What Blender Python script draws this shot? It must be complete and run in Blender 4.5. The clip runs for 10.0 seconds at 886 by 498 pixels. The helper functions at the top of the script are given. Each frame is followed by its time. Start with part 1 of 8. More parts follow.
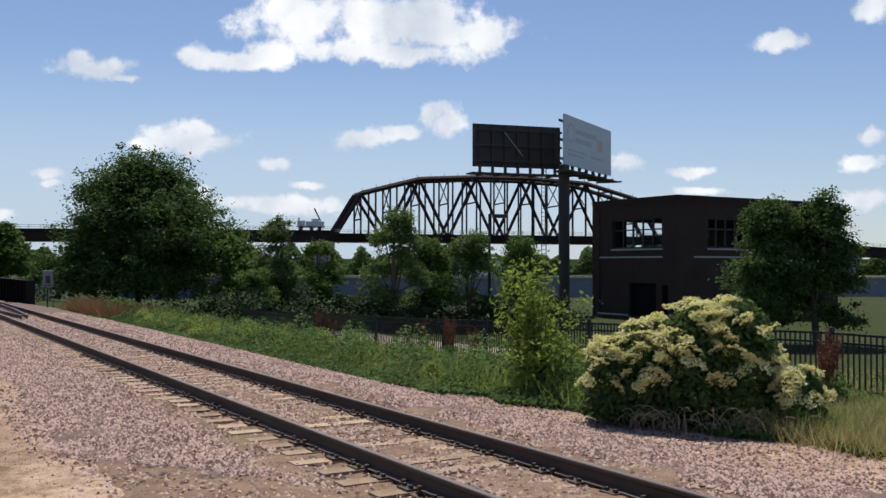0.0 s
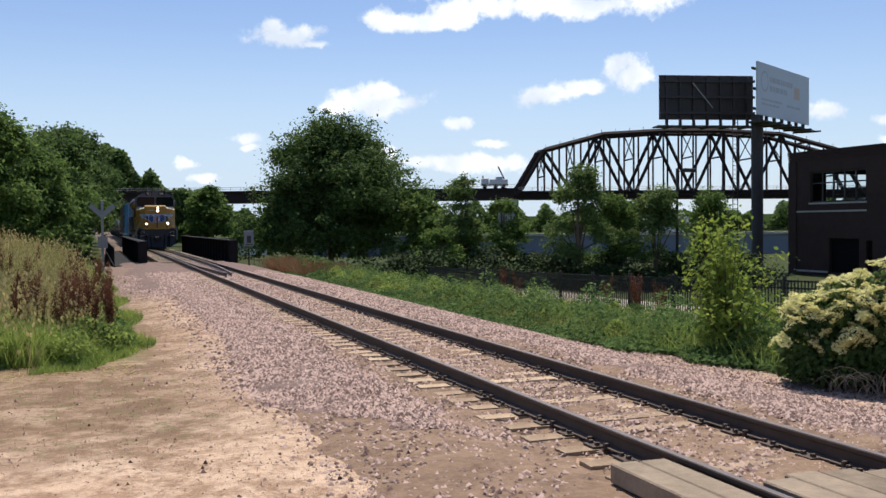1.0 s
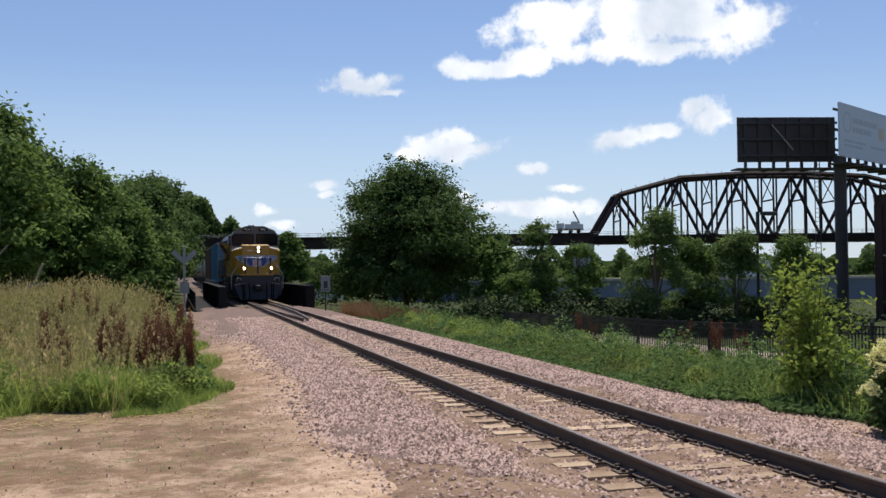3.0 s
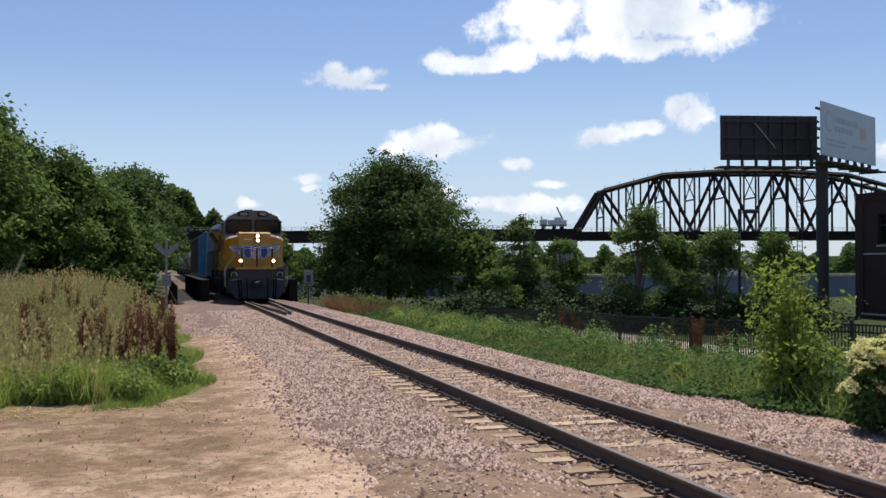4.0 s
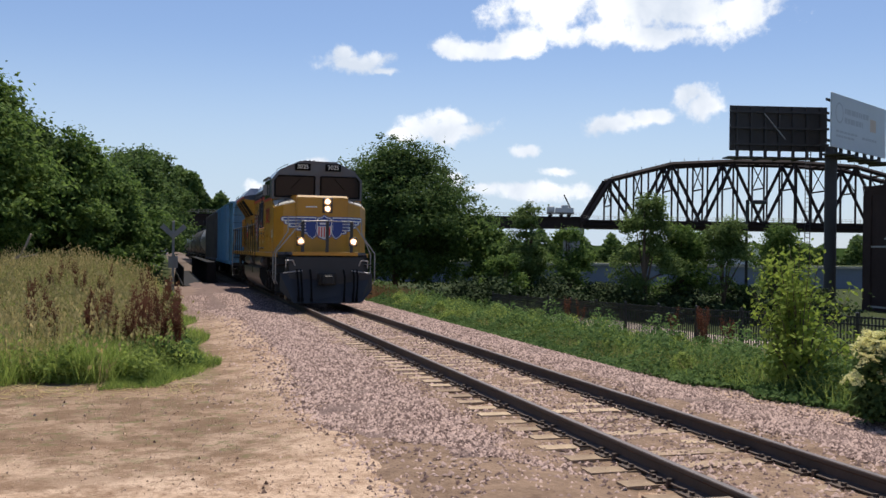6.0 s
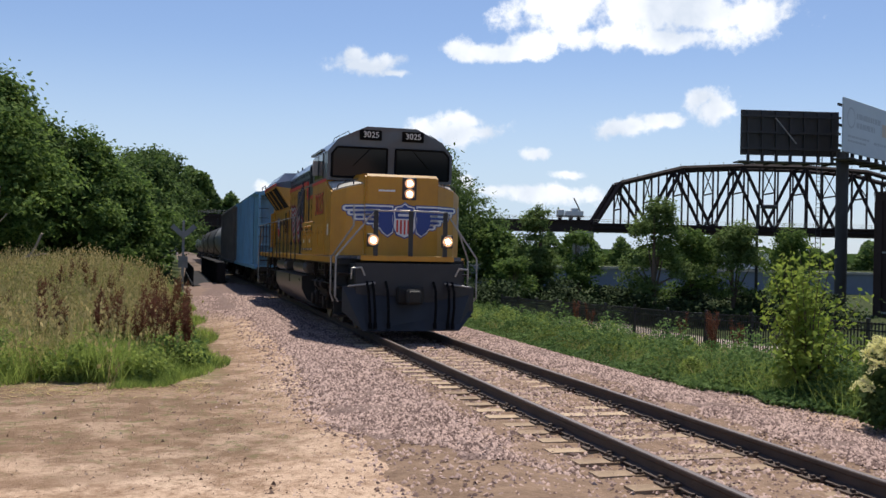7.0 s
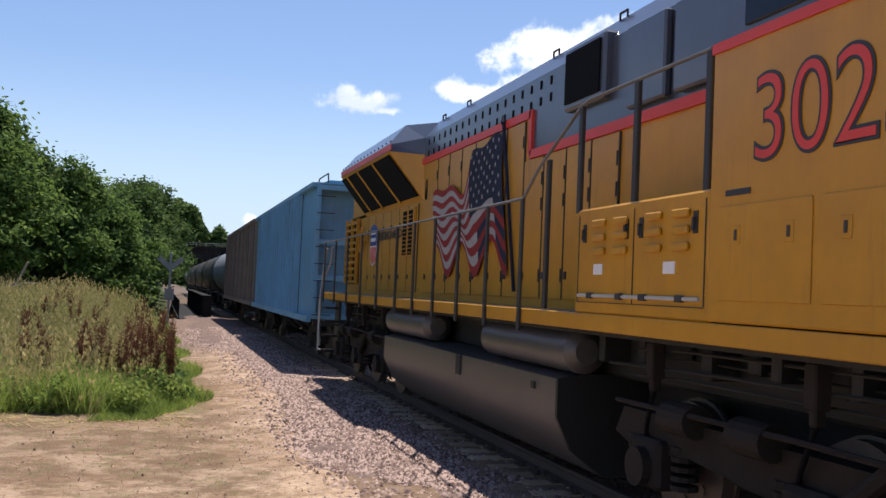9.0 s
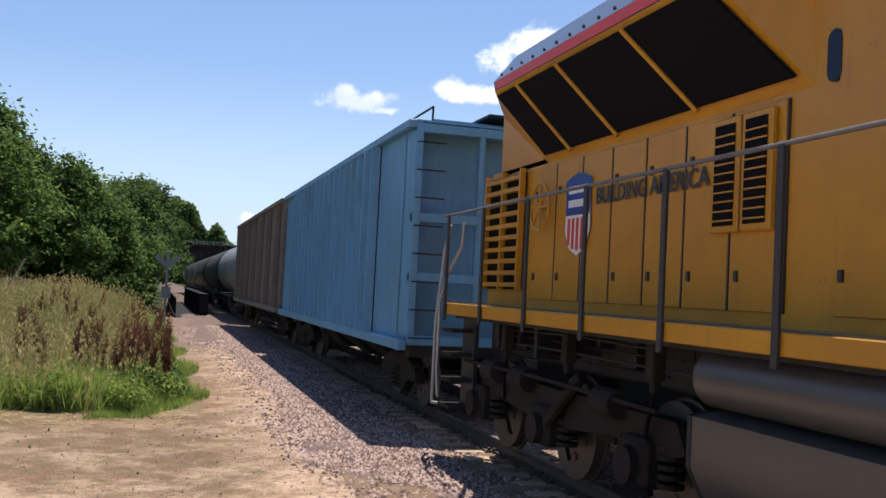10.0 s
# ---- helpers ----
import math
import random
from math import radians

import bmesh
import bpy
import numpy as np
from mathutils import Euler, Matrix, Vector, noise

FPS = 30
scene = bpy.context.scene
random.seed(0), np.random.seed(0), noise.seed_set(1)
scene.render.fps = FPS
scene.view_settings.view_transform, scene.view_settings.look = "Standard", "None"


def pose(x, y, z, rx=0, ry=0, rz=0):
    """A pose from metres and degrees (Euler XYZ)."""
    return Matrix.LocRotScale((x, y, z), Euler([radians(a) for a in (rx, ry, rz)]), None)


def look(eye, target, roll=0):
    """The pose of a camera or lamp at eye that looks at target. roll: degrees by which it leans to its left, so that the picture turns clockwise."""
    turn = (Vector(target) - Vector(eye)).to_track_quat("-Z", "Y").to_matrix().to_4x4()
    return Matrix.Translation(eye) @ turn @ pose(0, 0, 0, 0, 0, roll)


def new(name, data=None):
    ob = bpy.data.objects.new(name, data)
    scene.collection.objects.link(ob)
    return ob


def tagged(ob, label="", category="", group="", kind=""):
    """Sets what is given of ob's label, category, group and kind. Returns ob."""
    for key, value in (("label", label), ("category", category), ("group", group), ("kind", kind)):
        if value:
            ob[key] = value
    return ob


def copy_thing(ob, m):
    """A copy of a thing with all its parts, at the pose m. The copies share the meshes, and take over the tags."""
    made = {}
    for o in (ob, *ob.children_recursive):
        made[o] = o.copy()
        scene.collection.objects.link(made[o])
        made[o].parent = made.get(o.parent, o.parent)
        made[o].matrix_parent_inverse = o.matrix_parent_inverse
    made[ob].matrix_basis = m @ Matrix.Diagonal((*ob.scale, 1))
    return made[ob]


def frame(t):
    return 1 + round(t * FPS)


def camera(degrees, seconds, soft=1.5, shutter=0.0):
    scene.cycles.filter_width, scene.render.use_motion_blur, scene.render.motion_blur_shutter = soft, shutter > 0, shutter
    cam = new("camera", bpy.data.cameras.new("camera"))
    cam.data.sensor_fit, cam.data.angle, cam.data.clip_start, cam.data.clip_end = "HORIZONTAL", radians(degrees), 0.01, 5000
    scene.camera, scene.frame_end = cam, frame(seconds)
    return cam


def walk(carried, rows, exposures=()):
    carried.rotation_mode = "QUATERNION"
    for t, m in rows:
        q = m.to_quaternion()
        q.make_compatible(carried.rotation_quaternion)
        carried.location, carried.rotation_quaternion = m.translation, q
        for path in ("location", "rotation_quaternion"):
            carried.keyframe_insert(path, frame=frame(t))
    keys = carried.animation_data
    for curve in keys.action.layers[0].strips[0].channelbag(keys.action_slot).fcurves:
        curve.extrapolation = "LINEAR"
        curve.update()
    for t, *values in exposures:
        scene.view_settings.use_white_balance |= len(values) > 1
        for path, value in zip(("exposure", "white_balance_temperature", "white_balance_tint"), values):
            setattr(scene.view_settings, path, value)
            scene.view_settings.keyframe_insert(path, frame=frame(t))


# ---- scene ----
cam = camera(49.0, 10.0, soft=1.5)
# x across the track, y along it away from the camera, z = 0 at the top of the rails
PATH = [
    (0.0, pose(-5.18, 0, 1.88, 91.01, -0.1, -30.63)),
    (0.5, pose(-5.18, 0, 1.88, 89.80, 0.39, -23.37)),
    (1.0, pose(-5.18, 0, 1.88, 88.54, 0.5, -19.82)),
    (1.5, pose(-5.18, 0, 1.88, 88.03, 0.13, -19.50)),
    (2.0, pose(-5.18, 0, 1.88, 88.76, 0.08, -17.10)),
    (2.5, pose(-5.18, 0, 1.88, 90.70, 0.25, -15.10)),
    (3.0, pose(-5.18, 0, 1.88, 91.24, 0.65, -15.41)),
    (3.2, pose(-5.18, 0, 1.88, 91.16, 0.55, -16.68)),
    (4.5, pose(-5.18, 0, 1.88, 90.88, -0.18, -16.10)),
    (5.0, pose(-5.18, 0, 1.88, 90.77, -0.49, -16.07)),
    (5.5, pose(-5.18, 0, 1.88, 90.10, -0.6, -16.19)),
    (7.0, pose(-5.18, 0, 1.88, 90.22, -1.22, -15.48)),
    (7.5, pose(-5.18, 0, 1.88, 90.72, -1.28, -15.52)),
    (8.0, pose(-5.18, 0, 1.88, 91.96, -1.88, -15.90)),
    (8.5, pose(-5.18, 0, 1.88, 92.24, -2.17, -16.37)),
    (9.0, pose(-5.18, 0, 1.88, 92.50, -2.51, -16.22)),
    (9.5, pose(-5.18, 0, 1.88, 92.66, -2.7, -16.27)),
    (10.0, pose(-5.18, 0, 1.88, 92.52, -2.94, -16.40)),
]
walk(cam, PATH, exposures=[(0.0, -0.15), (0.5, -0.05), (1.0, 0.15), (2.0, 0.12), (2.5, 0.02), (5.5, 0.02), (7.0, 0.06), (8.0, 0.18), (8.5, 0.26), (10.0, 0.28)])

# ---- light ----
SUN_FROM = Vector((0.15, 0.36, 0.92)).normalized()
sun = new("sun", bpy.data.lights.new("sun", "SUN"))
sun.data.energy, sun.data.angle, sun.data.color = 4.95, radians(0.55), (1.0, 0.93, 0.83)
sun.matrix_world = look((0, 0, 60), Vector((0, 0, 60)) - SUN_FROM)
scene.view_settings.exposure = 0.0

# clouds: azimuth and elevation of the middle, half width, half height, all in degrees
BIG_CLOUD = [(28.2, 14.0, 7.46, 2.3), (22.3, 14.0, 4.1, 1.72), (32.8, 13.3, 2.24, 1.72), (27.2, 12.4, 8.58, 0.84), (19.0, 11.9, 4.1, 0.69), (16.2, 12.1, 1.49, 0.84), (21.0, 12.3, 2.24, 0.96)]
MID_CLOUDS = [(10.7, 10.8, 2.8, 0.84), (10.0, 11.3, 1.31, 0.69), (12.3, 10.4, 1.31, 0.38), (15.8, 7.2, 3.54, 1.0), (16.5, 7.8, 1.68, 0.77), (13.7, 6.8, 1.49, 0.57), (25.6, 7.5, 2.05, 0.84), (28.1, 7.8, 1.68, 0.54), (30.9, 8.4, 2.05, 1.07), (30.0, 9.0, 1.12, 0.77)]
LOW_CLOUDS = [(20.8, 5.8, 1.57, 0.5), (22.7, 4.6, 1.12, 0.34), (8.4, 5.1, 1.19, 0.46), (8.7, 4.6, 0.75, 0.31), (21.0, 3.6, 4.48, 0.57), (23.4, 3.5, 1.49, 0.69), (17.6, 3.6, 1.86, 0.38), (16.2, 4.2, 1.04, 0.57), (4.9, 3.8, 1.12, 0.46), (5.7, 3.0, 1.12, 0.54)]
SIDE_CLOUDS = [(41.4, 5.9, 1.49, 0.77), (45.0, 5.4, 1.68, 0.46), (49.6, 12.2, 1.68, 0.77), (49.9, 12.6, 0.67, 0.57), (54.6, 13.7, 1.49, 0.96), (54.5, 7.2, 1.12, 0.69), (54.0, 5.7, 1.68, 0.61), (54.1, 3.6, 2.24, 0.77), (45.6, 4.3, 1.49, 0.31), (-30.0, 13.0, 4.0, 1.2), (-60, 9, 5, 1.1), (80, 10, 5, 1.4), (110, 14, 6, 1.6), (180, 14, 7, 2), (-110, 12, 6, 1.5)]


def sky_world():
    w = bpy.data.worlds.new("sky")
    scene.world = w
    w.use_nodes = True
    nt = w.node_tree
    nt.nodes.clear()
    N, L = nt.nodes.new, nt.links.new
    out, bg = N("ShaderNodeOutputWorld"), N("ShaderNodeBackground")
    sky = N("ShaderNodeTexSky")
    sky.sky_type, sky.sun_disc = "NISHITA", False
    sky.sun_elevation = math.asin(SUN_FROM.z)
    sky.sun_rotation = math.atan2(SUN_FROM.x, SUN_FROM.y)
    sky.air_density, sky.dust_density, sky.ozone_density = 1.0, 0.25, 3.0
    co = N("ShaderNodeTexCoord")

    def m(op, a, b=None, c=None, clamp=False):
        n = N("ShaderNodeMath")
        n.operation, n.use_clamp = op, clamp
        for k, v in enumerate((a, b, c)):
            if v is None:
                continue
            if isinstance(v, (int, float)):
                n.inputs[k].default_value = v
            else:
                L(v, n.inputs[k])
        return n.outputs[0]

    def fbm(scale, detail, rough, vec):
        n = N("ShaderNodeTexNoise")
        n.inputs["Scale"].default_value, n.inputs["Detail"].default_value, n.inputs["Roughness"].default_value = scale, detail, rough
        L(vec, n.inputs["Vector"])
        return n
    warp = fbm(9.0, 5, 0.62, co.outputs["Generated"])
    sub, add = N("ShaderNodeVectorMath"), N("ShaderNodeVectorMath")
    sub.operation, add.operation = "SUBTRACT", "MULTIPLY_ADD"
    L(warp.outputs["Color"], sub.inputs[0])
    sub.inputs[1].default_value = (0.5, 0.5, 0.5)
    L(sub.outputs[0], add.inputs[0])
    add.inputs[1].default_value = (0.045, 0.045, 0.032)
    L(co.outputs["Generated"], add.inputs[2])
    sep = N("ShaderNodeSeparateXYZ")
    L(add.outputs[0], sep.inputs[0])
    az = m("MULTIPLY", m("ARCTAN2", sep.outputs[0], sep.outputs[1]), 57.2958)
    el = m("MULTIPLY", m("ARCSINE", sep.outputs[2]), 57.2958)
    total = None
    for a, e, hw, hh in BIG_CLOUD + MID_CLOUDS + LOW_CLOUDS + SIDE_CLOUDS:
        dx = m("MULTIPLY", m("SUBTRACT", az, a), 1 / hw)
        dy = m("MULTIPLY", m("SUBTRACT", el, e), 1 / hh)
        d = m("SUBTRACT", 1.0, m("SQRT", m("ADD", m("MULTIPLY", dx, dx), m("MULTIPLY", dy, dy))))
        total = d if total is None else m("SMOOTH_MAX", total, d, 0.15)
    fine = fbm(34.0, 7, 0.62, co.outputs["Generated"])
    dens = m("ADD", total, m("MULTIPLY", m("SUBTRACT", fine.outputs[0], 0.5), 2.1))
    mask = N("ShaderNodeMapRange")
    mask.interpolation_type = "SMOOTHSTEP"
    mask.inputs["From Min"].default_value, mask.inputs["From Max"].default_value = 0.05, 0.62
    L(dens, mask.inputs["Value"])
    shade = N("ShaderNodeMapRange")
    shade.inputs["From Min"].default_value, shade.inputs["From Max"].default_value = 0.35, 0.75
    L(fbm(15.0, 4, 0.5, add.outputs[0]).outputs[0], shade.inputs["Value"])
    tone = N("ShaderNodeMix")
    tone.data_type = "RGBA"
    tone.inputs[6].default_value, tone.inputs[7].default_value = (6.6, 7.3, 8.4, 1), (11.5, 11.5, 11.6, 1)
    L(shade.outputs[0], tone.inputs[0])
    mixer = N("ShaderNodeMix")
    mixer.data_type = "RGBA"
    L(mask.outputs[0], mixer.inputs[0])
    tint = N("ShaderNodeMix")
    tint.data_type, tint.blend_type, tint.inputs[0].default_value, tint.inputs[7].default_value = "RGBA", "MULTIPLY", 1.0, (1.0, 0.98, 1.07, 1)
    L(sky.outputs[0], tint.inputs[6])
    # pale haze low over the horizon
    low = N("ShaderNodeMapRange")
    low.interpolation_type = "SMOOTHSTEP"
    low.inputs["From Min"].default_value, low.inputs["From Max"].default_value = 13.0, 0.0
    low.inputs["To Max"].default_value = 0.85
    up = N("ShaderNodeSeparateXYZ")
    L(co.outputs["Generated"], up.inputs[0])
    L(m("MULTIPLY", m("ARCSINE", up.outputs[2]), 57.2958), low.inputs["Value"])
    haze = N("ShaderNodeMix")
    haze.data_type = "RGBA"
    haze.inputs[7].default_value = (5.3, 6.6, 8.2, 1)
    # the haze glares towards the sun and thins away from it
    glare = N("ShaderNodeMapRange")
    glare.interpolation_type = "SMOOTHSTEP"
    glare.inputs["From Min"].default_value, glare.inputs["From Max"].default_value = 66.0, 18.0
    glare.inputs["To Min"].default_value, glare.inputs["To Max"].default_value = 0.35, 1.0
    L(az, glare.inputs["Value"])
    L(m("MULTIPLY", low.outputs[0], glare.outputs[0]), haze.inputs[0])
    L(tint.outputs[2], haze.inputs[6])
    L(haze.outputs[2], mixer.inputs[6])
    L(tone.outputs[2], mixer.inputs[7])
    L(mixer.outputs[2], bg.inputs[0])
    bg.inputs[1].default_value = 0.105
    L(bg.outputs[0], out.inputs[0])


sky_world()

# ---- materials ----
def mat(name, col, rough=0.7, metal=0.0, var=0.25, scale=6.0, bump=0.15, bump_scale=None, col2=None, island=0.0, obj=0.0, coat=0.0, streak=0.0, trans=0.0):
    """A surface with two scales of variation, fine relief, and, where asked for, a change from piece to piece or rain streaks."""
    mt = bpy.data.materials.new(name)
    mt.use_nodes = True
    nt = mt.node_tree
    N, L = nt.nodes.new, nt.links.new
    p = nt.nodes["Principled BSDF"]
    co = N("ShaderNodeTexCoord")
    big, fine = N("ShaderNodeTexNoise"), N("ShaderNodeTexNoise")
    big.inputs["Scale"].default_value, big.inputs["Detail"].default_value = scale * 0.22, 4
    fine.inputs["Scale"].default_value, fine.inputs["Detail"].default_value, fine.inputs["Roughness"].default_value = scale, 6, 0.65
    L(co.outputs["Object"], big.inputs["Vector"])
    L(co.outputs["Object"], fine.inputs["Vector"])
    ramp = N("ShaderNodeMix")
    ramp.data_type = "RGBA"
    c2 = col2 or tuple(c * (1 - var) for c in col)
    ramp.inputs[6].default_value, ramp.inputs[7].default_value = (*c2, 1), (*[min(1, c * (1 + var * 0.35)) for c in col], 1)
    add = N("ShaderNodeMath")
    add.operation = "MULTIPLY_ADD"
    L(fine.outputs[0], add.inputs[0])
    add.inputs[1].default_value = 1.1
    half = N("ShaderNodeMath")
    half.operation = "MULTIPLY_ADD"
    L(big.outputs[0], half.inputs[0])
    half.inputs[1].default_value, half.inputs[2].default_value = 1.1, -0.6
    L(half.outputs[0], add.inputs[2])
    fac = add.outputs[0]
    if island or obj:
        rnd = N("ShaderNodeNewGeometry").outputs["Random Per Island"] if island else N("ShaderNodeObjectInfo").outputs["Random"]
        more = N("ShaderNodeMath")
        more.operation, more.inputs[1].default_value = "MULTIPLY_ADD", island or obj
        L(rnd, more.inputs[0])
        sh = N("ShaderNodeMath")
        sh.operation, sh.inputs[1].default_value = "SUBTRACT", (island or obj) * 0.5
        L(fac, sh.inputs[0])
        L(sh.outputs[0], more.inputs[2])
        fac = more.outputs[0]
    if streak:
        mp, st = N("ShaderNodeMapping"), N("ShaderNodeTexNoise")
        mp.inputs["Scale"].default_value = (5.0, 5.0, 0.35)
        st.inputs["Scale"].default_value, st.inputs["Detail"].default_value = 2.5, 5
        L(co.outputs["Object"], mp.inputs[0])
        L(mp.outputs[0], st.inputs["Vector"])
        ad = N("ShaderNodeMath")
        ad.operation, ad.inputs[1].default_value = "MULTIPLY_ADD", streak
        L(st.outputs[0], ad.inputs[0])
        sb = N("ShaderNodeMath")
        sb.operation, sb.inputs[1].default_value = "SUBTRACT", streak * 0.5
        L(fac, sb.inputs[0])
        L(sb.outputs[0], ad.inputs[2])
        fac = ad.outputs[0]
    cl = N("ShaderNodeClamp")
    L(fac, cl.inputs[0])
    L(cl.outputs[0], ramp.inputs[0])
    L(ramp.outputs[2], p.inputs["Base Color"])
    p.inputs["Roughness"].default_value, p.inputs["Metallic"].default_value = rough, metal
    p.inputs["Coat Weight"].default_value = coat
    if rough >= 0.75 and not metal:
        p.inputs["Specular IOR Level"].default_value = 0.15
    p.inputs["Coat Roughness"].default_value = 0.12
    if bump:
        b, bn = N("ShaderNodeBump"), N("ShaderNodeTexNoise")
        bn.inputs["Scale"].default_value, bn.inputs["Detail"].default_value = bump_scale or scale * 3, 5
        L(co.outputs["Object"], bn.inputs["Vector"])
        b.inputs["Strength"].default_value, b.inputs["Distance"].default_value = bump, 0.02
        L(bn.outputs[0], b.inputs["Height"])
        L(b.outputs[0], p.inputs["Normal"])
    if trans:
        p.inputs["Specular IOR Level"].default_value = 0.12
        tr, mx = N("ShaderNodeBsdfTranslucent"), N("ShaderNodeMixShader")
        L(ramp.outputs[2], tr.inputs[0])
        mx.inputs[0].default_value = trans
        L(p.outputs[0], mx.inputs[1])
        L(tr.outputs[0], mx.inputs[2])
        L(mx.outputs[0], nt.nodes["Material Output"].inputs[0])
    return mt


def glow(name, col, strength):
    mt = bpy.data.materials.new(name)
    mt.use_nodes = True
    p = mt.node_tree.nodes["Principled BSDF"]
    p.inputs["Base Color"].default_value = (*col, 1)
    p.inputs["Emission Color"].default_value = (*col, 1)
    p.inputs["Emission Strength"].default_value = strength
    return mt


M_YELLOW = mat("armour_yellow_paint", (0.545, 0.265, 0.0105), 0.42, var=0.2, scale=2.2, bump=0.03, streak=0.3, coat=0.08, col2=(0.37, 0.17, 0.014))


def weather(mt, rust, soot):
    """Rust spots and dark rain runs over a paint."""
    nt = mt.node_tree
    N, L = nt.nodes.new, nt.links.new
    p = nt.nodes["Principled BSDF"]
    col = p.inputs["Base Color"].links[0].from_socket
    co = N("ShaderNodeTexCoord")
    for scale, stretch, lo, hi, weight, tone in ((3.2, (1, 1, 1), 0.67, 0.74, 0.75, rust), (1.3, (6, 6, 0.5), 0.60, 0.75, 0.5, soot), (14.0, (1, 1, 0.7), 0.70, 0.76, 0.7, rust)):
        mp, n, r, x = N("ShaderNodeMapping"), N("ShaderNodeTexNoise"), N("ShaderNodeMapRange"), N("ShaderNodeMix")
        mp.inputs["Scale"].default_value = stretch
        L(co.outputs["Object"], mp.inputs[0])
        n.inputs["Scale"].default_value, n.inputs["Detail"].default_value, n.inputs["Roughness"].default_value = scale, 7, 0.68
        L(mp.outputs[0], n.inputs["Vector"])
        r.inputs["From Min"].default_value, r.inputs["From Max"].default_value, r.inputs["To Max"].default_value = lo, hi, weight
        L(n.outputs[0], r.inputs["Value"])
        x.data_type = "RGBA"
        L(r.outputs[0], x.inputs[0])
        L(col, x.inputs[6])
        x.inputs[7].default_value = (*tone, 1)
        col = x.outputs[2]
    L(col, p.inputs["Base Color"])


weather(M_YELLOW, (0.12, 0.045, 0.018), (0.22, 0.105, 0.018))
M_LOCOGREY = mat("harbour_grey_paint", (0.062, 0.071, 0.098), 0.34, var=0.25, scale=3, bump=0.03, streak=0.5, coat=0.4)
M_RED = mat("red_paint", (0.62, 0.045, 0.03), 0.45, var=0.12, scale=4, bump=0.02)
weather(M_LOCOGREY, (0.045, 0.035, 0.03), (0.03, 0.032, 0.04))
M_BLUEPAINT = mat("blue_paint", (0.018, 0.052, 0.25), 0.4, var=0.12, scale=4, bump=0.02)
M_WHITE = mat("white_paint", (0.76, 0.76, 0.74), 0.45, var=0.1, scale=4, bump=0.02)
M_FLAGWHITE = mat("faded_white_paint", (0.36, 0.35, 0.335), 0.78, var=0.3, scale=5, bump=0.02)
M_FLAGRED = mat("faded_red_paint", (0.26, 0.036, 0.032), 0.78, var=0.3, scale=5, bump=0.02)
M_FLAGBLUE = mat("faded_navy_paint", (0.022, 0.028, 0.052), 0.78, var=0.3, scale=5, bump=0.02)
M_DARKOUT = mat("dark_outline_paint", (0.03, 0.028, 0.03), 0.5, var=0.1, scale=4, bump=0.0)
M_FRAME = mat("sooty_underframe_steel", (0.010, 0.0095, 0.009), 0.65, var=0.45, scale=5, bump=0.25)
M_PILOT = mat("dark_grey_pilot_paint", (0.019, 0.020, 0.025), 0.5, var=0.3, scale=4, bump=0.06, streak=0.4)
M_TRUCK = mat("dusty_truck_castings", (0.030, 0.024, 0.0205), 0.75, var=0.5, scale=5, bump=0.3)
M_TANK = mat("dusty_silver_tank_paint", (0.10, 0.094, 0.091), 0.40, metal=0.35, var=0.2, scale=2.5, bump=0.05, streak=0.5)
M_RAILING = mat("worn_handrail_steel", (0.36, 0.35, 0.34), 0.45, metal=0.3, var=0.35, scale=8, bump=0.1)
M_SIDERAIL = mat("grimy_handrail_steel", (0.17, 0.165, 0.165), 0.5, metal=0.3, var=0.4, scale=8, bump=0.1)
M_STANCH = mat("grimy_stanchion_steel", (0.035, 0.033, 0.033), 0.6, var=0.4, scale=8, bump=0.1)
M_BLACK = mat("black_grille", (0.005, 0.005, 0.006), 0.9, var=0.3, scale=8, bump=0.2)
M_WINDOW = mat("dark_cab_glass", (0.004, 0.006, 0.012), 0.06, var=0.1, scale=2, bump=0.0)
M_WINDOW.node_tree.nodes["Principled BSDF"].inputs["Specular IOR Level"].default_value = 0.25
M_HEAD = glow("lit_lamp_bulb", (1.0, 0.82, 0.56), 130.0)
M_HALO = glow("lit_lamp_reflector", (0.75, 0.42, 0.24), 0.45)
M_LENS = mat("lamp_lens_reflector", (0.75, 0.72, 0.66), 0.12, metal=0.7, var=0.1, scale=3, bump=0.0)
M_CARBLUE = mat("weathered_blue_car_paint", (0.115, 0.33, 0.55), 0.5, var=0.3, scale=2, bump=0.06, streak=0.7, col2=(0.10, 0.22, 0.32))
weather(M_CARBLUE, (0.13, 0.075, 0.05), (0.05, 0.10, 0.15))
M_DECKPLATE = mat("pale_antislip_paint", (0.50, 0.47, 0.41), 0.6, var=0.25, scale=8, bump=0.15)
M_CARBROWN = mat("weathered_brown_car_paint", (0.19, 0.152, 0.122), 0.65, var=0.35, scale=2, bump=0.08, streak=0.7)
weather(M_CARBROWN, (0.10, 0.06, 0.045), (0.06, 0.05, 0.045))
M_TANKWHITE = mat("grimy_pale_tank_paint", (0.27, 0.28, 0.30), 0.5, var=0.4, scale=1.6, bump=0.05, streak=0.6)
M_TANKBLACK = mat("grimy_black_tank_paint", (0.06, 0.055, 0.051), 0.5, var=0.4, scale=1.6, bump=0.05, streak=0.5)
M_WHEEL = mat("worn_wheel_steel", (0.16, 0.13, 0.11), 0.5, metal=0.6, var=0.3, scale=6, bump=0.1)
M_RAIL = mat("rusty_rail_steel", (0.085, 0.058, 0.045), 0.7, metal=0.2, var=0.4, scale=7, bump=0.2)
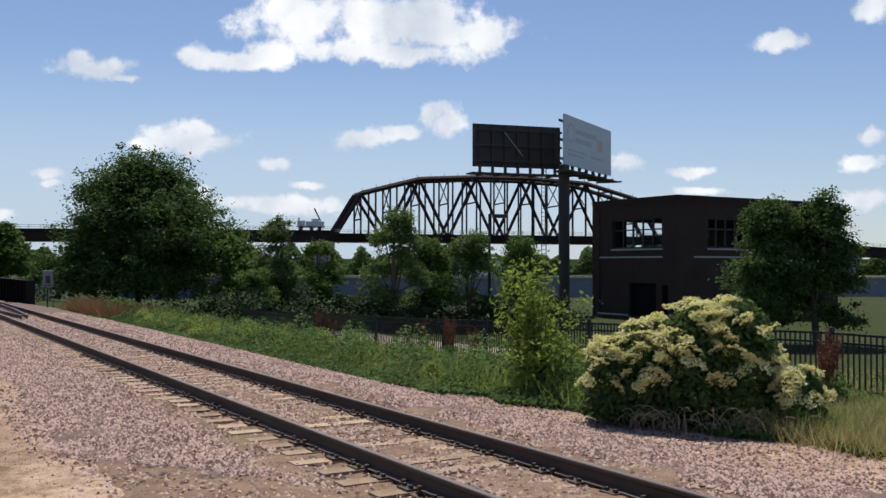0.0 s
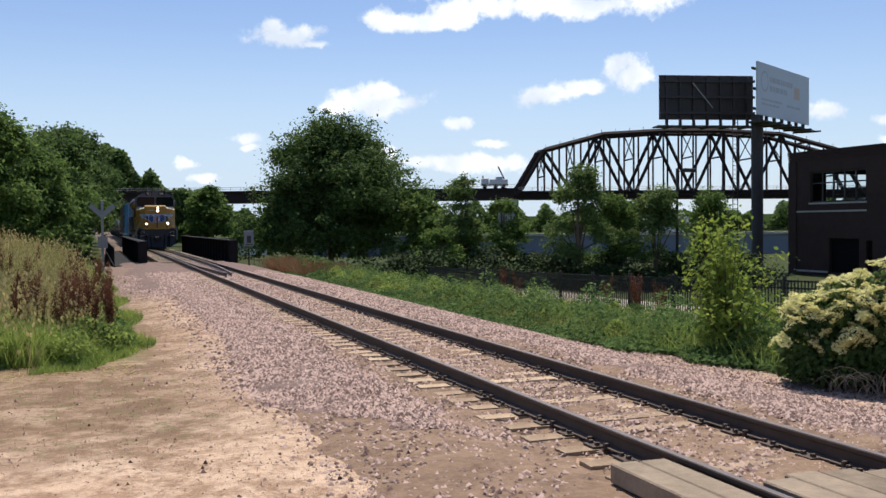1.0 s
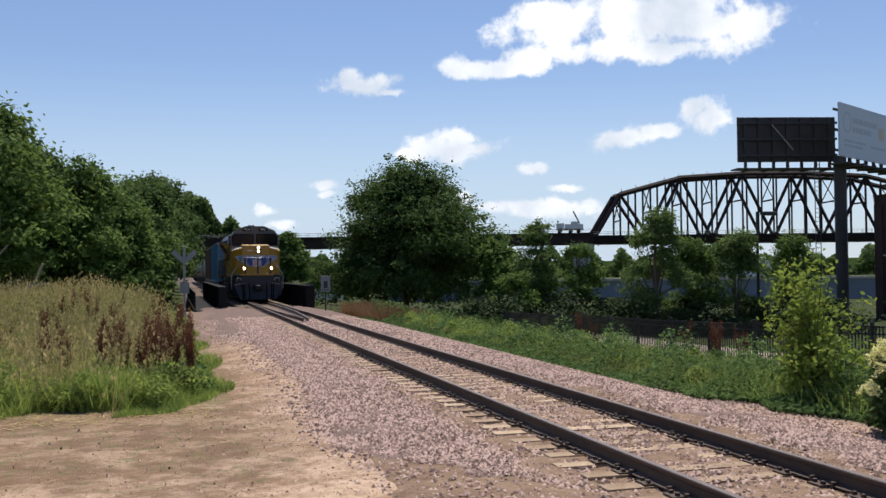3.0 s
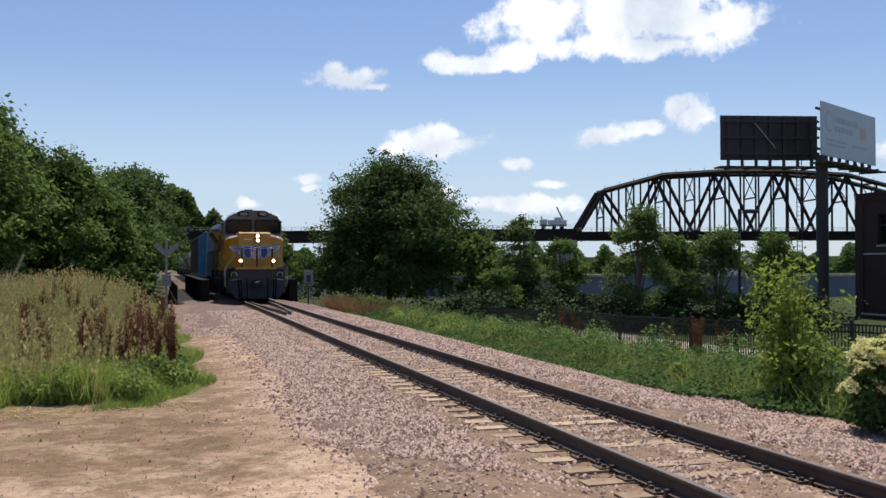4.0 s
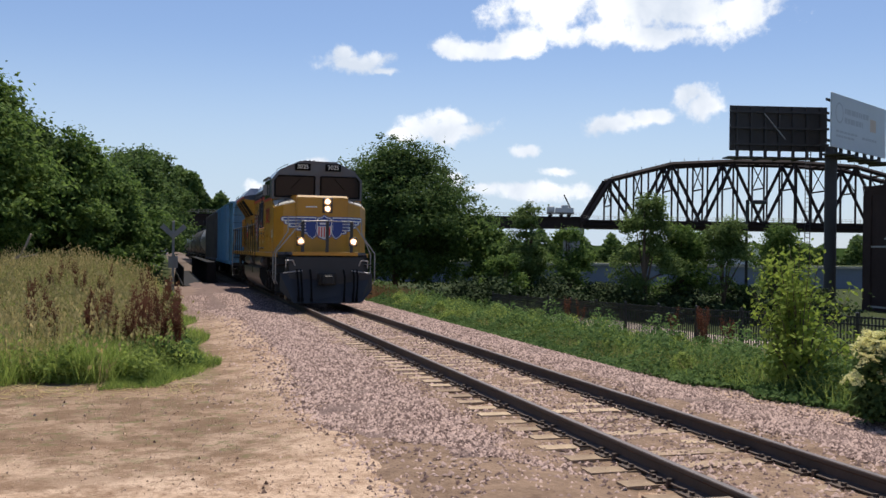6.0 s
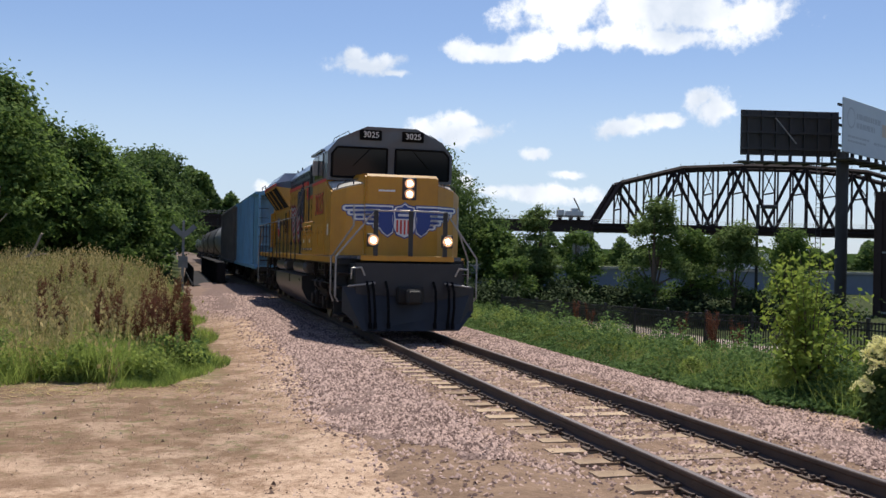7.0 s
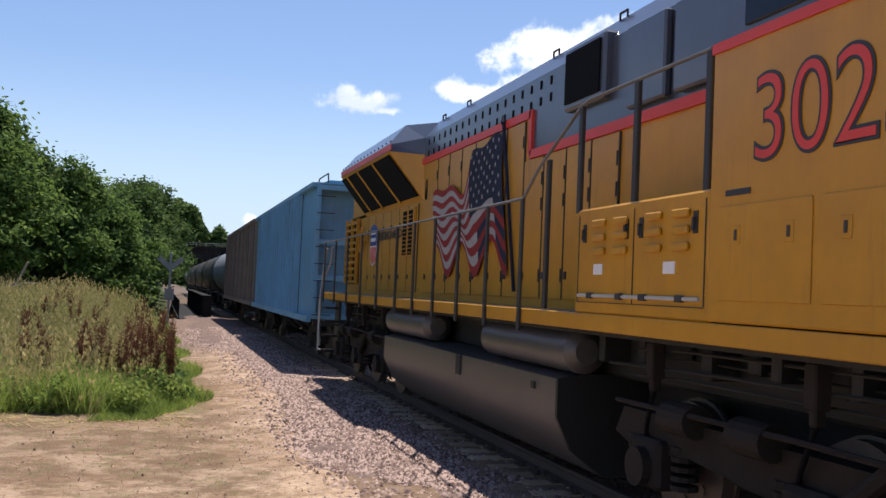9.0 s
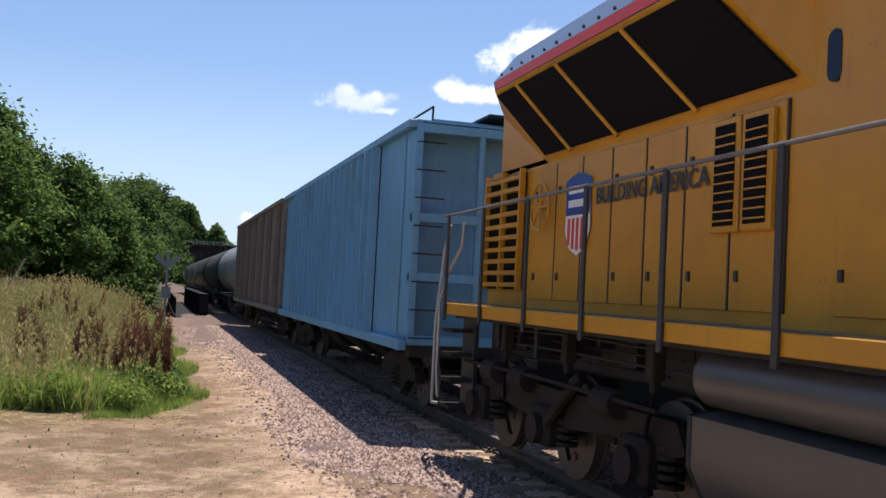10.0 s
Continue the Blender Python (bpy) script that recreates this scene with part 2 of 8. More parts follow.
M_RAILTOP = mat("worn_brown_rail_head", (0.17, 0.14, 0.125), 0.5, metal=0.6, var=0.15, scale=6, bump=0.05)
M_TIE = mat("sun_bleached_tie_timber", (0.44, 0.33, 0.22), 0.85, var=0.45, scale=9, bump=0.5, obj=0.7, col2=(0.20, 0.14, 0.095))
M_PLANK = mat("crossing_timber", (0.30, 0.235, 0.17), 0.85, var=0.45, scale=10, bump=0.5, obj=0.5)
M_STONE = mat("pink_quartzite_ballast", (0.385, 0.28, 0.242), 0.85, var=0.5, scale=5, bump=0.35, island=1.8, col2=(0.115, 0.074, 0.066))
M_PEBBLE = mat("dusty_pebbles", (0.58, 0.41, 0.30), 0.9, var=0.3, scale=5, bump=0.2, island=1.6, col2=(0.16, 0.10, 0.07))
M_BALLAST = mat("ballast_bed", (0.235, 0.165, 0.14), 0.9, var=0.6, scale=22, bump=1.0, bump_scale=34, col2=(0.085, 0.056, 0.05))
M_TRACKDIRT = mat("dusty_fouled_ballast", (0.29, 0.20, 0.137), 0.95, var=0.5, scale=13, bump=1.0, bump_scale=30, col2=(0.115, 0.072, 0.048))
M_ELDERLEAF = mat("elder_leaves", (0.105, 0.165, 0.05), 0.8, var=0.5, scale=2, bump=0.0, island=0.9, trans=0.35, col2=(0.045, 0.08, 0.025))
M_GIRDER = mat("black_girder_steel", (0.022, 0.020, 0.020), 0.8, var=0.5, scale=2, bump=0.15, streak=0.6)
M_TRUSS = mat("oxide_truss_steel", (0.038, 0.027, 0.027), 0.75, var=0.4, scale=0.5, bump=0.0)
M_CONC = mat("grey_concrete", (0.34, 0.33, 0.31), 0.85, var=0.3, scale=1.0, bump=0.1, streak=0.5)
M_BRICK = mat("dark_brown_brick", (0.060, 0.038, 0.032), 0.85, var=0.3, scale=3, bump=0.15)
M_STONEBAND = mat("limestone_band", (0.42, 0.39, 0.35), 0.8, var=0.2, scale=3, bump=0.1)
M_FENCE = mat("black_fence_paint", (0.014, 0.014, 0.015), 0.5, var=0.2, scale=6, bump=0.02)
M_BB = mat("weathered_billboard_steel", (0.055, 0.05, 0.048), 0.7, var=0.4, scale=1.5, bump=0.1)
M_POSTER = mat("pale_poster_sheet", (0.56, 0.60, 0.62), 0.5, var=0.08, scale=1.0, bump=0.0)
M_POSTERINK = mat("grey_poster_ink", (0.42, 0.45, 0.47), 0.5, var=0.1, scale=2, bump=0.0)
M_POSTERORANGE = mat("faded_orange_poster_ink", (0.60, 0.46, 0.34), 0.5, var=0.1, scale=2, bump=0.0)
M_BARK = mat("grey_bark", (0.13, 0.10, 0.075), 0.9, var=0.4, scale=6, bump=0.6)
M_LEAF = mat("tree_leaves", (0.175, 0.25, 0.062), 0.8, var=0.5, scale=0.8, bump=0.0, island=0.9, trans=0.45, col2=(0.05, 0.10, 0.025))
M_LEAFDARK = mat("dark_tree_leaves", (0.125, 0.185, 0.05), 0.8, var=0.5, scale=0.8, bump=0.0, island=0.9, trans=0.36, col2=(0.035, 0.070, 0.022))
# leaf colour darkened to stand for the shade under the trees
M_SHADE_SCRUB = mat("dusky_scrub_leaves", (0.05, 0.075, 0.026), 0.85, var=0.5, scale=0.8, bump=0.0, island=0.6, trans=0.05, col2=(0.018, 0.03, 0.012))
M_LEAFLIME = mat("lime_shrub_leaves", (0.28, 0.34, 0.062), 0.8, var=0.4, scale=2, bump=0.0, island=0.9, trans=0.45, col2=(0.20, 0.28, 0.05))
M_LEAFOLIVE = mat("olive_tree_leaves", (0.17, 0.235, 0.075), 0.8, var=0.5, scale=0.8, bump=0.0, island=0.9, trans=0.45, col2=(0.08, 0.12, 0.035))
M_WEED = mat("weed_leaves", (0.14, 0.212, 0.062), 0.8, var=0.5, scale=1.5, bump=0.0, island=0.9, trans=0.4, col2=(0.06, 0.115, 0.034))
M_FIELDWEED = mat("yellow_green_weed_leaves", (0.35, 0.42, 0.10), 0.8, var=0.5, scale=1.2, bump=0.0, island=0.9, trans=0.45, col2=(0.10, 0.15, 0.04))
M_GRASS = mat("green_grass_blades", (0.37, 0.45, 0.11), 0.8, var=0.4, scale=0.9, bump=0.0, island=0.8, trans=0.5, col2=(0.095, 0.155, 0.04))
M_STRAW = mat("dry_seeded_grass", (0.60, 0.48, 0.235), 0.8, var=0.4, scale=0.7, bump=0.0, island=0.8, trans=0.45, col2=(0.27, 0.255, 0.10))
M_DRYSTALK = mat("rusty_dry_stalks", (0.30, 0.17, 0.09), 0.85, var=0.4, scale=0.7, bump=0.0, island=0.8, trans=0.3, col2=(0.16, 0.10, 0.05))
M_DOCK = mat("rust_brown_seed_heads", (0.19, 0.078, 0.046), 0.8, var=0.4, scale=8, bump=0.0, island=0.8, trans=0.25, col2=(0.12, 0.05, 0.03))
M_UMBEL = mat("cream_flower_heads", (0.84, 0.80, 0.44), 0.8, var=0.25, scale=6, bump=0.0, island=0.5, trans=0.35, col2=(0.66, 0.64, 0.30))
M_TWIG = mat("dead_pale_twigs", (0.38, 0.315, 0.25), 0.85, var=0.4, scale=8, bump=0.1, island=0.5)
M_SIGN = mat("grey_sign_back", (0.22, 0.235, 0.25), 0.55, metal=0.2, var=0.2, scale=5, bump=0.02)
M_CAR = mat("far_vehicle_paint", (0.62, 0.63, 0.64), 0.35, var=0.1, scale=3, bump=0.0, obj=0.6)
M_WALL = mat("pale_flood_wall", (0.21, 0.24, 0.30), 0.85, var=0.2, scale=0.5, bump=0.05)

# ---- mesh helpers ----
def mesh_of(bm, name, material, smooth=False):
    me = bpy.data.meshes.new(name)
    bmesh.ops.recalc_face_normals(bm, faces=bm.faces)
    bm.to_mesh(me)
    bm.free()
    for m in (material if isinstance(material, (list, tuple)) else [material]):
        me.materials.append(m)
    if smooth:
        me.polygons.foreach_set("use_smooth", [True] * len(me.polygons))
        me.set_sharp_from_angle(angle=radians(35))
    return me


def part(name, bm, material, parent, label="", smooth=False):
    ob = new(name, bm if isinstance(bm, bpy.types.Mesh) else mesh_of(bm, name, material, smooth))
    ob.parent = parent
    return tagged(ob, label)


def thing(name, m, label, category, group="", kind=""):
    ob = new(name)
    ob.empty_display_size = 0.3
    ob.matrix_basis = m
    return tagged(ob, label, category, group, kind)


def single(name, bm, material, label, category="", group="", kind="", m=None, smooth=False):
    ob = new(name, bm if isinstance(bm, bpy.types.Mesh) else mesh_of(bm, name, material, smooth))
    if m is not None:
        ob.matrix_basis = m
    return tagged(ob, label, category, group, kind)


def box(bm, x0, x1, y0, y1, z0, z1, bevel=0.0, mi=0):
    x0, x1, y0, y1, z0, z1 = min(x0, x1), max(x0, x1), min(y0, y1), max(y0, y1), min(z0, z1), max(z0, z1)
    v = [bm.verts.new(c) for c in ((x0, y0, z0), (x1, y0, z0), (x1, y1, z0), (x0, y1, z0), (x0, y0, z1), (x1, y0, z1), (x1, y1, z1), (x0, y1, z1))]
    fs = [bm.faces.new([v[i] for i in q]) for q in ((3, 2, 1, 0), (4, 5, 6, 7), (0, 1, 5, 4), (1, 2, 6, 5), (2, 3, 7, 6), (3, 0, 4, 7))]
    for f in fs:
        f.material_index = mi
    if bevel:
        es = list({e for f in fs for e in f.edges})
        got = bmesh.ops.bevel(bm, geom=es, offset=bevel, segments=1, affect="EDGES", profile=0.5)
        for f in got["faces"]:
            f.material_index = mi
    return bm


def rod(bm, a, b, r, seg=8, r2=None, mi=0):
    a, b = Vector(a), Vector(b)
    d = b - a
    if d.length < 1e-6:
        return bm
    q = d.to_track_quat("Z", "Y").to_matrix()
    r2 = r if r2 is None else r2
    rings = []
    for c, rr in ((a, r), (b, r2)):
        rings.append([bm.verts.new(c + q @ Vector((math.cos(t) * rr, math.sin(t) * rr, 0))) for t in (2 * math.pi * k / seg for k in range(seg))])
    for k in range(seg):
        bm.faces.new((rings[0][k], rings[0][(k + 1) % seg], rings[1][(k + 1) % seg], rings[1][k])).material_index = mi
    bm.faces.new(rings[0][::-1]).material_index = mi
    bm.faces.new(rings[1]).material_index = mi
    return bm


def pipe(bm, pts, r, seg=8, mi=0):
    for a, b in zip(pts, pts[1:]):
        rod(bm, a, b, r, seg, mi=mi)
    return bm


def prism(bm, outline, axis, lo, hi, mi=0):
    """An outline in the plane across the axis, drawn out from lo to hi. Axis y: (x, z); axis x: (y, z); axis z: (x, y)."""
    def at(p, t):
        return {"y": (p[0], t, p[1]), "x": (t, p[0], p[1]), "z": (p[0], p[1], t)}[axis]
    a = [bm.verts.new(at(p, lo)) for p in outline]
    b = [bm.verts.new(at(p, hi)) for p in outline]
    n = len(outline)
    for k in range(n):
        bm.faces.new((a[k], a[(k + 1) % n], b[(k + 1) % n], b[k])).material_index = mi
    bm.faces.new(a[::-1]).material_index = mi
    bm.faces.new(b).material_index = mi
    return bm


def loft(bm, sections, mi=0):
    """Closed sections with equally many corners, joined in order and capped."""
    rings = [[bm.verts.new(p) for p in s] for s in sections]
    n = len(rings[0])
    for a, b in zip(rings, rings[1:]):
        for k in range(n):
            bm.faces.new((a[k], a[(k + 1) % n], b[(k + 1) % n], b[k])).material_index = mi
    bm.faces.new(rings[0][::-1]).material_index = mi
    bm.faces.new(rings[-1]).material_index = mi
    return bm


def BM():
    return bmesh.new()


def raw_mesh(name, verts, faces_per, material):
    """A mesh from a long array of corners, faces_per corners to a face."""
    n = len(verts) // faces_per
    me = bpy.data.meshes.new(name)
    me.vertices.add(len(verts))
    me.vertices.foreach_set("co", np.asarray(verts, np.float32).ravel())
    me.loops.add(n * faces_per)
    me.loops.foreach_set("vertex_index", np.arange(n * faces_per, dtype=np.int32))
    me.polygons.add(n)
    me.polygons.foreach_set("loop_start", np.arange(0, n * faces_per, faces_per, dtype=np.int32))
    me.polygons.foreach_set("loop_total", np.full(n, faces_per, np.int32))
    me.materials.append(material)
    me.update(calc_edges=True)
    me.validate()
    return me


def lettering(name, text, size, material, parent, m, label="", depth=0.004, bold=0.0):
    cu = bpy.data.curves.new(name, "FONT")
    cu.body, cu.size, cu.extrude, cu.offset = text, size, depth, bold
    cu.align_x, cu.align_y, cu.resolution_u = "CENTER", "CENTER", 7
    tmp = bpy.data.objects.new(name, cu)
    scene.collection.objects.link(tmp)
    bpy.context.view_layer.update()
    me = bpy.data.meshes.new_from_object(tmp.evaluated_get(bpy.context.evaluated_depsgraph_get()))
    bpy.data.objects.remove(tmp)
    me.materials.clear()
    me.materials.append(material)
    ob = new(name, me)
    ob.parent = parent
    ob.matrix_basis = m
    return tagged(ob, label)


def unit(v):
    return v / (np.linalg.norm(v, axis=-1, keepdims=True) + 1e-9)


def leaf_quads(rng, centres, outward, size, droop=0.3):
    """Small pointed leaves, four corners each, about the centres."""
    n = len(centres)
    nrm = unit(outward * 0.8 + rng.normal(size=(n, 3)) * 0.8 + (0, 0, 0.7))
    along = unit(np.cross(nrm, rng.normal(size=(n, 3))))
    along[:, 2] -= droop
    along = unit(along)
    side = unit(np.cross(nrm, along))
    s = (size * rng.uniform(0.6, 1.3, n))[:, None]
    v = np.stack([centres - along * s, centres + side * s * 0.55, centres + along * s, centres - side * s * 0.55], 1)
    return v.reshape(-1, 3)


def crown_mesh(name, rng, height, width, base, n, leaf, material, lobes=26, taper=0.35, depth=None, skirt=0.0):
    """A crown of limbs, each with tufts of leaves that catch the light on top: uneven outline, gaps between."""
    depth = depth or width
    c, r = [], []
    for k in range(lobes):
        t = rng.uniform(0.0, 1.0) ** 0.9
        a = rng.uniform(0, 2 * math.pi)
        spread = (math.sin(math.pi * (0.16 + 0.78 * t)) ** 0.7) * (1 - taper * t)
        spread = max(spread, skirt * (1 - 0.9 * t))
        rad = rng.uniform(0.35, 0.88) * spread
        c.append((math.cos(a) * rad * width / 2, math.sin(a) * rad * depth / 2, base + (height - base) * (0.05 + 0.85 * t)))
        r.append(rng.uniform(0.13, 0.27) * min(width, height - base) * (1.1 - 0.35 * t))
    c, r = np.array(c), np.array(r)
    # tufts sit on the lobes, some on shoots that stand out; leaves lie round each tuft
    m = max(110, n // 45)
    which = rng.integers(0, lobes, m)
    d = unit(rng.normal(size=(m, 3)))
    d[:, 2] = np.abs(d[:, 2]) * 0.9 + d[:, 2] * 0.35
    reach = np.where(rng.uniform(0, 1, m) < 0.16, rng.uniform(1.04, 1.13, m), rng.uniform(0.72, 1.04, m))
    cl = c[which] + d * (r[which] * reach)[:, None]
    cl[:, 2] += 0.10 * r[which] * (reach > 1.04)
    size = (0.030 * min(width, height) + leaf * 0.9) * rng.uniform(0.6, 1.5, m) * np.where(reach > 1.04, 0.7, 1.0)
    pick = rng.integers(0, m, n)
    off = rng.normal(size=(n, 3))
    pos = cl[pick] + off * size[pick][:, None] * np.array((1, 1, 0.62))
    pos[:, 2] = np.maximum(pos[:, 2], base * 0.55)
    out = unit(off) * 0.7 + d[pick] * 0.6 + (0, 0, 0.55)
    return raw_mesh(name, leaf_quads(rng, pos, out, leaf), 4, material), c, r


def tree(name, x, y, z, height, width, label, material, n=14000, leaf=0.16, seed=1, base=None, lobes=26, taper=0.35, category="tree", group="", skirt=0.0):
    rng = np.random.default_rng(seed)
    base = height * 0.18 if base is None else base
    t = thing(name, pose(x, y, z), label, category, group)
    crown, c, r = crown_mesh("crown", rng, height, width, base, n, leaf, material, lobes, taper, None, skirt)
    part("crown", crown, None, t)
    bm = BM()
    r0 = 0.024 * height
    lean = rng.normal(size=2) * 0.02 * height
    mid = (lean[0], lean[1], base + (height - base) * 0.3)
    pipe(bm, [(0, 0, -0.4), (lean[0] * 0.4, lean[1] * 0.4, base * 0.9)], r0, 9)
    rod(bm, (lean[0] * 0.4, lean[1] * 0.4, base * 0.9), mid, r0, 9, r0 * 0.7)
    rod(bm, mid, (lean[0], lean[1], height * 0.85), r0 * 0.7, 7, r0 * 0.2)
    for k in rng.choice(len(c), min(9, len(c)), replace=False):
        s = rng.uniform(0.3, 0.9)
        rod(bm, Vector(mid) * s + Vector((0, 0, base * (1 - s) * 0.9)), Vector(c[k]), r0 * 0.45, 6, r0 * 0.12)
    part("trunk", bm, M_BARK, t)
    return t

# ---- ground, track, girder bridge ----
def smooth(a, b, t):
    t = np.clip((t - a) / (b - a), 0, 1)
    return t * t * (3 - 2 * t)


def ground_z(x, y):
    """Height of the ground: level dirt beside the track, falling to a lot beyond the weeds, a creek under the girder bridge."""
    x, y = np.asarray(x, float), np.asarray(y, float)
    drop = 0.86 * np.clip((y - 12) / 31, 0, 1)
    right = -0.42 * smooth(1.2, 3.0, x) - drop * smooth(5.0, 10.5, x) - (1.35 - drop) * smooth(12.5, 24.0, x)
    left = -0.10 - 0.10 * smooth(-3.0, -4.5, x) * smooth(8, 16, y)
    left = left + 0.95 * smooth(20, 46, y) * smooth(-4.6, -8.5, x)
    z = np.where(x > 0, right - 0.22, left - 0.12)
    creek = smooth(57, 62, y) * (1 - smooth(84, 92, y)) * smooth(-30, -8, x) * (1 - smooth(10, 26, x))
    wave = 0.02 * np.sin(x * 1.9 + 0.7 * y) * np.sin(y * 1.3) + 0.03 * np.sin(0.31 * x + 1.0) * np.sin(0.27 * y)
    return z - 3.2 * creek + wave * (np.abs(x) > 2.5)


def ground_material():
    """Dirt and gravel by the camera, grass soil beyond, with ragged borders."""
    mt = bpy.data.materials.new("dirt_and_turf")
    mt.use_nodes = True
    nt = mt.node_tree
    N, L = nt.nodes.new, nt.links.new
    p = nt.nodes["Principled BSDF"]
    co = N("ShaderNodeTexCoord")

    def tex(scale, detail=5, rough=0.6):
        n = N("ShaderNodeTexNoise")
        n.inputs["Scale"].default_value, n.inputs["Detail"].default_value, n.inputs["Roughness"].default_value = scale, detail, rough
        L(co.outputs["Object"], n.inputs["Vector"])
        return n.outputs[0]

    def m(op, a, b=None, c=None):
        n = N("ShaderNodeMath")
        n.operation = op
        for k, v in enumerate((a, b, c)):
            if v is not None:
                if isinstance(v, (int, float)):
                    n.inputs[k].default_value = v
                else:
                    L(v, n.inputs[k])
        return n.outputs[0]

    def rng(v, a, b):
        n = N("ShaderNodeMapRange")
        n.inputs["From Min"].default_value, n.inputs["From Max"].default_value = a, b
        L(v, n.inputs["Value"])
        return n.outputs[0]

    def mix(f, a, b):
        n = N("ShaderNodeMix")
        n.data_type = "RGBA"
        if isinstance(f, float):
            n.inputs[0].default_value = f
        else:
            L(f, n.inputs[0])
        for k, v in ((6, a), (7, b)):
            if isinstance(v, tuple):
                n.inputs[k].default_value = (*v, 1)
            else:
                L(v, n.inputs[k])
        return n.outputs[2]
    sep = N("ShaderNodeSeparateXYZ")
    L(co.outputs["Object"], sep.inputs[0])
    x, y = sep.outputs[0], sep.outputs[1]
    broad, mid, fine = tex(0.35, 4), tex(2.2, 6, 0.7), tex(26, 5, 0.75)
    dirt = mix(rng(broad, 0.35, 0.62), (0.45, 0.305, 0.205), (0.65, 0.475, 0.345))
    dirt = mix(m("MULTIPLY", rng(mid, 0.44, 0.60), 0.85), dirt, (0.29, 0.18, 0.112))
    dirt = mix(m("MULTIPLY", rng(fine, 0.52, 0.66), 0.6), dirt, (0.68, 0.51, 0.38))
    dirt = mix(m("MULTIPLY", rng(tex(9.0, 6, 0.75), 0.54, 0.64), 0.75), dirt, (0.20, 0.12, 0.075))
    dirt = mix(m("MULTIPLY", rng(tex(60.0, 3, 0.7), 0.56, 0.66), 0.5), dirt, (0.16, 0.10, 0.065))
    # a dark, trodden band with sparse green before the field, and two wheel ruts curving to the crossing
    sway = m("ADD", y, m("ADD", m("MULTIPLY", mid, 3.0), m("MULTIPLY", broad, 3.0)))
    band = m("MULTIPLY", rng(sway, 11.6, 14.2), rng(m("MULTIPLY", x, -1.0), 3.0, 4.4))
    dirt = mix(m("MULTIPLY", band, m("ADD", 0.5, m("MULTIPLY", rng(tex(1.1, 5, 0.65), 0.40, 0.58), 0.42))), dirt, (0.18, 0.117, 0.074))
    dirt = mix(m("MULTIPLY", m("MULTIPLY", band, rng(tex(5.0, 6, 0.7), 0.54, 0.62)), 0.6), dirt, (0.13, 0.145, 0.055))
    curve = m("ADD", m("ADD", y, m("MULTIPLY", mid, 0.5)), m("MULTIPLY", m("POWER", m("ADD", m("ABSOLUTE", m("ADD", x, 5.0)), 0.01), 1.6), 0.10))
    for at in (9.7, 11.3):
        gap = m("ABSOLUTE", m("SUBTRACT", curve, at))
        dirt = mix(m("MULTIPLY", m("MULTIPLY", rng(m("MULTIPLY", gap, -1.0), -0.30, -0.10), rng(m("MULTIPLY", x, -1.0), 4.6, 6.0)), 0.6), dirt, (0.20, 0.125, 0.078))
    turf = mix(rng(mid, 0.35, 0.65), (0.11, 0.14, 0.045), (0.25, 0.215, 0.105))
    strip = m("MULTIPLY", rng(m("ADD", x, m("MULTIPLY", mid, 2.0)), 7.6, 8.8), rng(m("MULTIPLY", m("ADD", x, m("MULTIPLY", mid, 1.5)), -1.0), -12.5, -11.5))
    turf = mix(m("MULTIPLY", strip, 0.8), turf, (0.30, 0.235, 0.16))
    # mown grass of the lot and creek-side ground, tree shade painted into the turf colour
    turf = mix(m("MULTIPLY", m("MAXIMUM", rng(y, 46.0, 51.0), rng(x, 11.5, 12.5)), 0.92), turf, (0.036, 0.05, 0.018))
    # a gravelled lane along the fence's inner side
    far_side = m("ADD", 12.6, m("MINIMUM", m("MULTIPLY", m("MAXIMUM", m("SUBTRACT", y, 13.0), 0.0), 0.30), 5.5))
    wander = m("ADD", x, m("MULTIPLY", mid, 1.2))
    lane = m("MULTIPLY", m("MULTIPLY", rng(wander, 11.6, 12.2), rng(m("SUBTRACT", far_side, x), -0.6, 0.3)), rng(m("MULTIPLY", y, -1.0), -50.0, -44.0))
    turf = mix(m("MULTIPLY", lane, 0.9), turf, (0.36, 0.30, 0.255))
    # field to the one side, weeds to the other
    edge = m("ADD", m("MULTIPLY", mid, 1.6), -0.8)
    field = m("MULTIPLY", rng(m("ADD", y, edge), 16.2, 16.9), rng(m("ADD", m("MULTIPLY", x, -1.0), edge), 4.3, 4.9))
    near = m("MAXIMUM", m("SUBTRACT", 20.0, y), 0.0)
    weeds = rng(m("SUBTRACT", m("ADD", x, m("MULTIPLY", edge, 0.7)), m("MULTIPLY", near, 0.19)), 3.8, 4.4)
    far = rng(y, 62.0, 70.0)
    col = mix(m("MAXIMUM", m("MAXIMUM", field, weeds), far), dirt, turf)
    # crushed stone spilled beside the track before the bridge
    spill = m("MULTIPLY", m("MULTIPLY", rng(m("ADD", y, m("MULTIPLY", mid, 4.0)), 30.0, 36.0), rng(m("ADD", x, m("MULTIPLY", mid, 0.8)), -4.3, -3.9)), rng(m("MULTIPLY", x, -1.0), -2.0, -1.0))
    col = mix(m("MULTIPLY", spill, m("ADD", 0.45, m("MULTIPLY", fine, 0.6))), col, (0.20, 0.142, 0.122))
    L(col, p.inputs["Base Color"])
    p.inputs["Roughness"].default_value, p.inputs["Specular IOR Level"].default_value = 0.95, 0.08
    b = N("ShaderNodeBump")
    b.inputs["Strength"].default_value, b.inputs["Distance"].default_value = 0.7, 0.03
    L(m("ADD", fine, m("MULTIPLY", mid, 1.5)), b.inputs["Height"])
    L(b.outputs[0], p.inputs["Normal"])
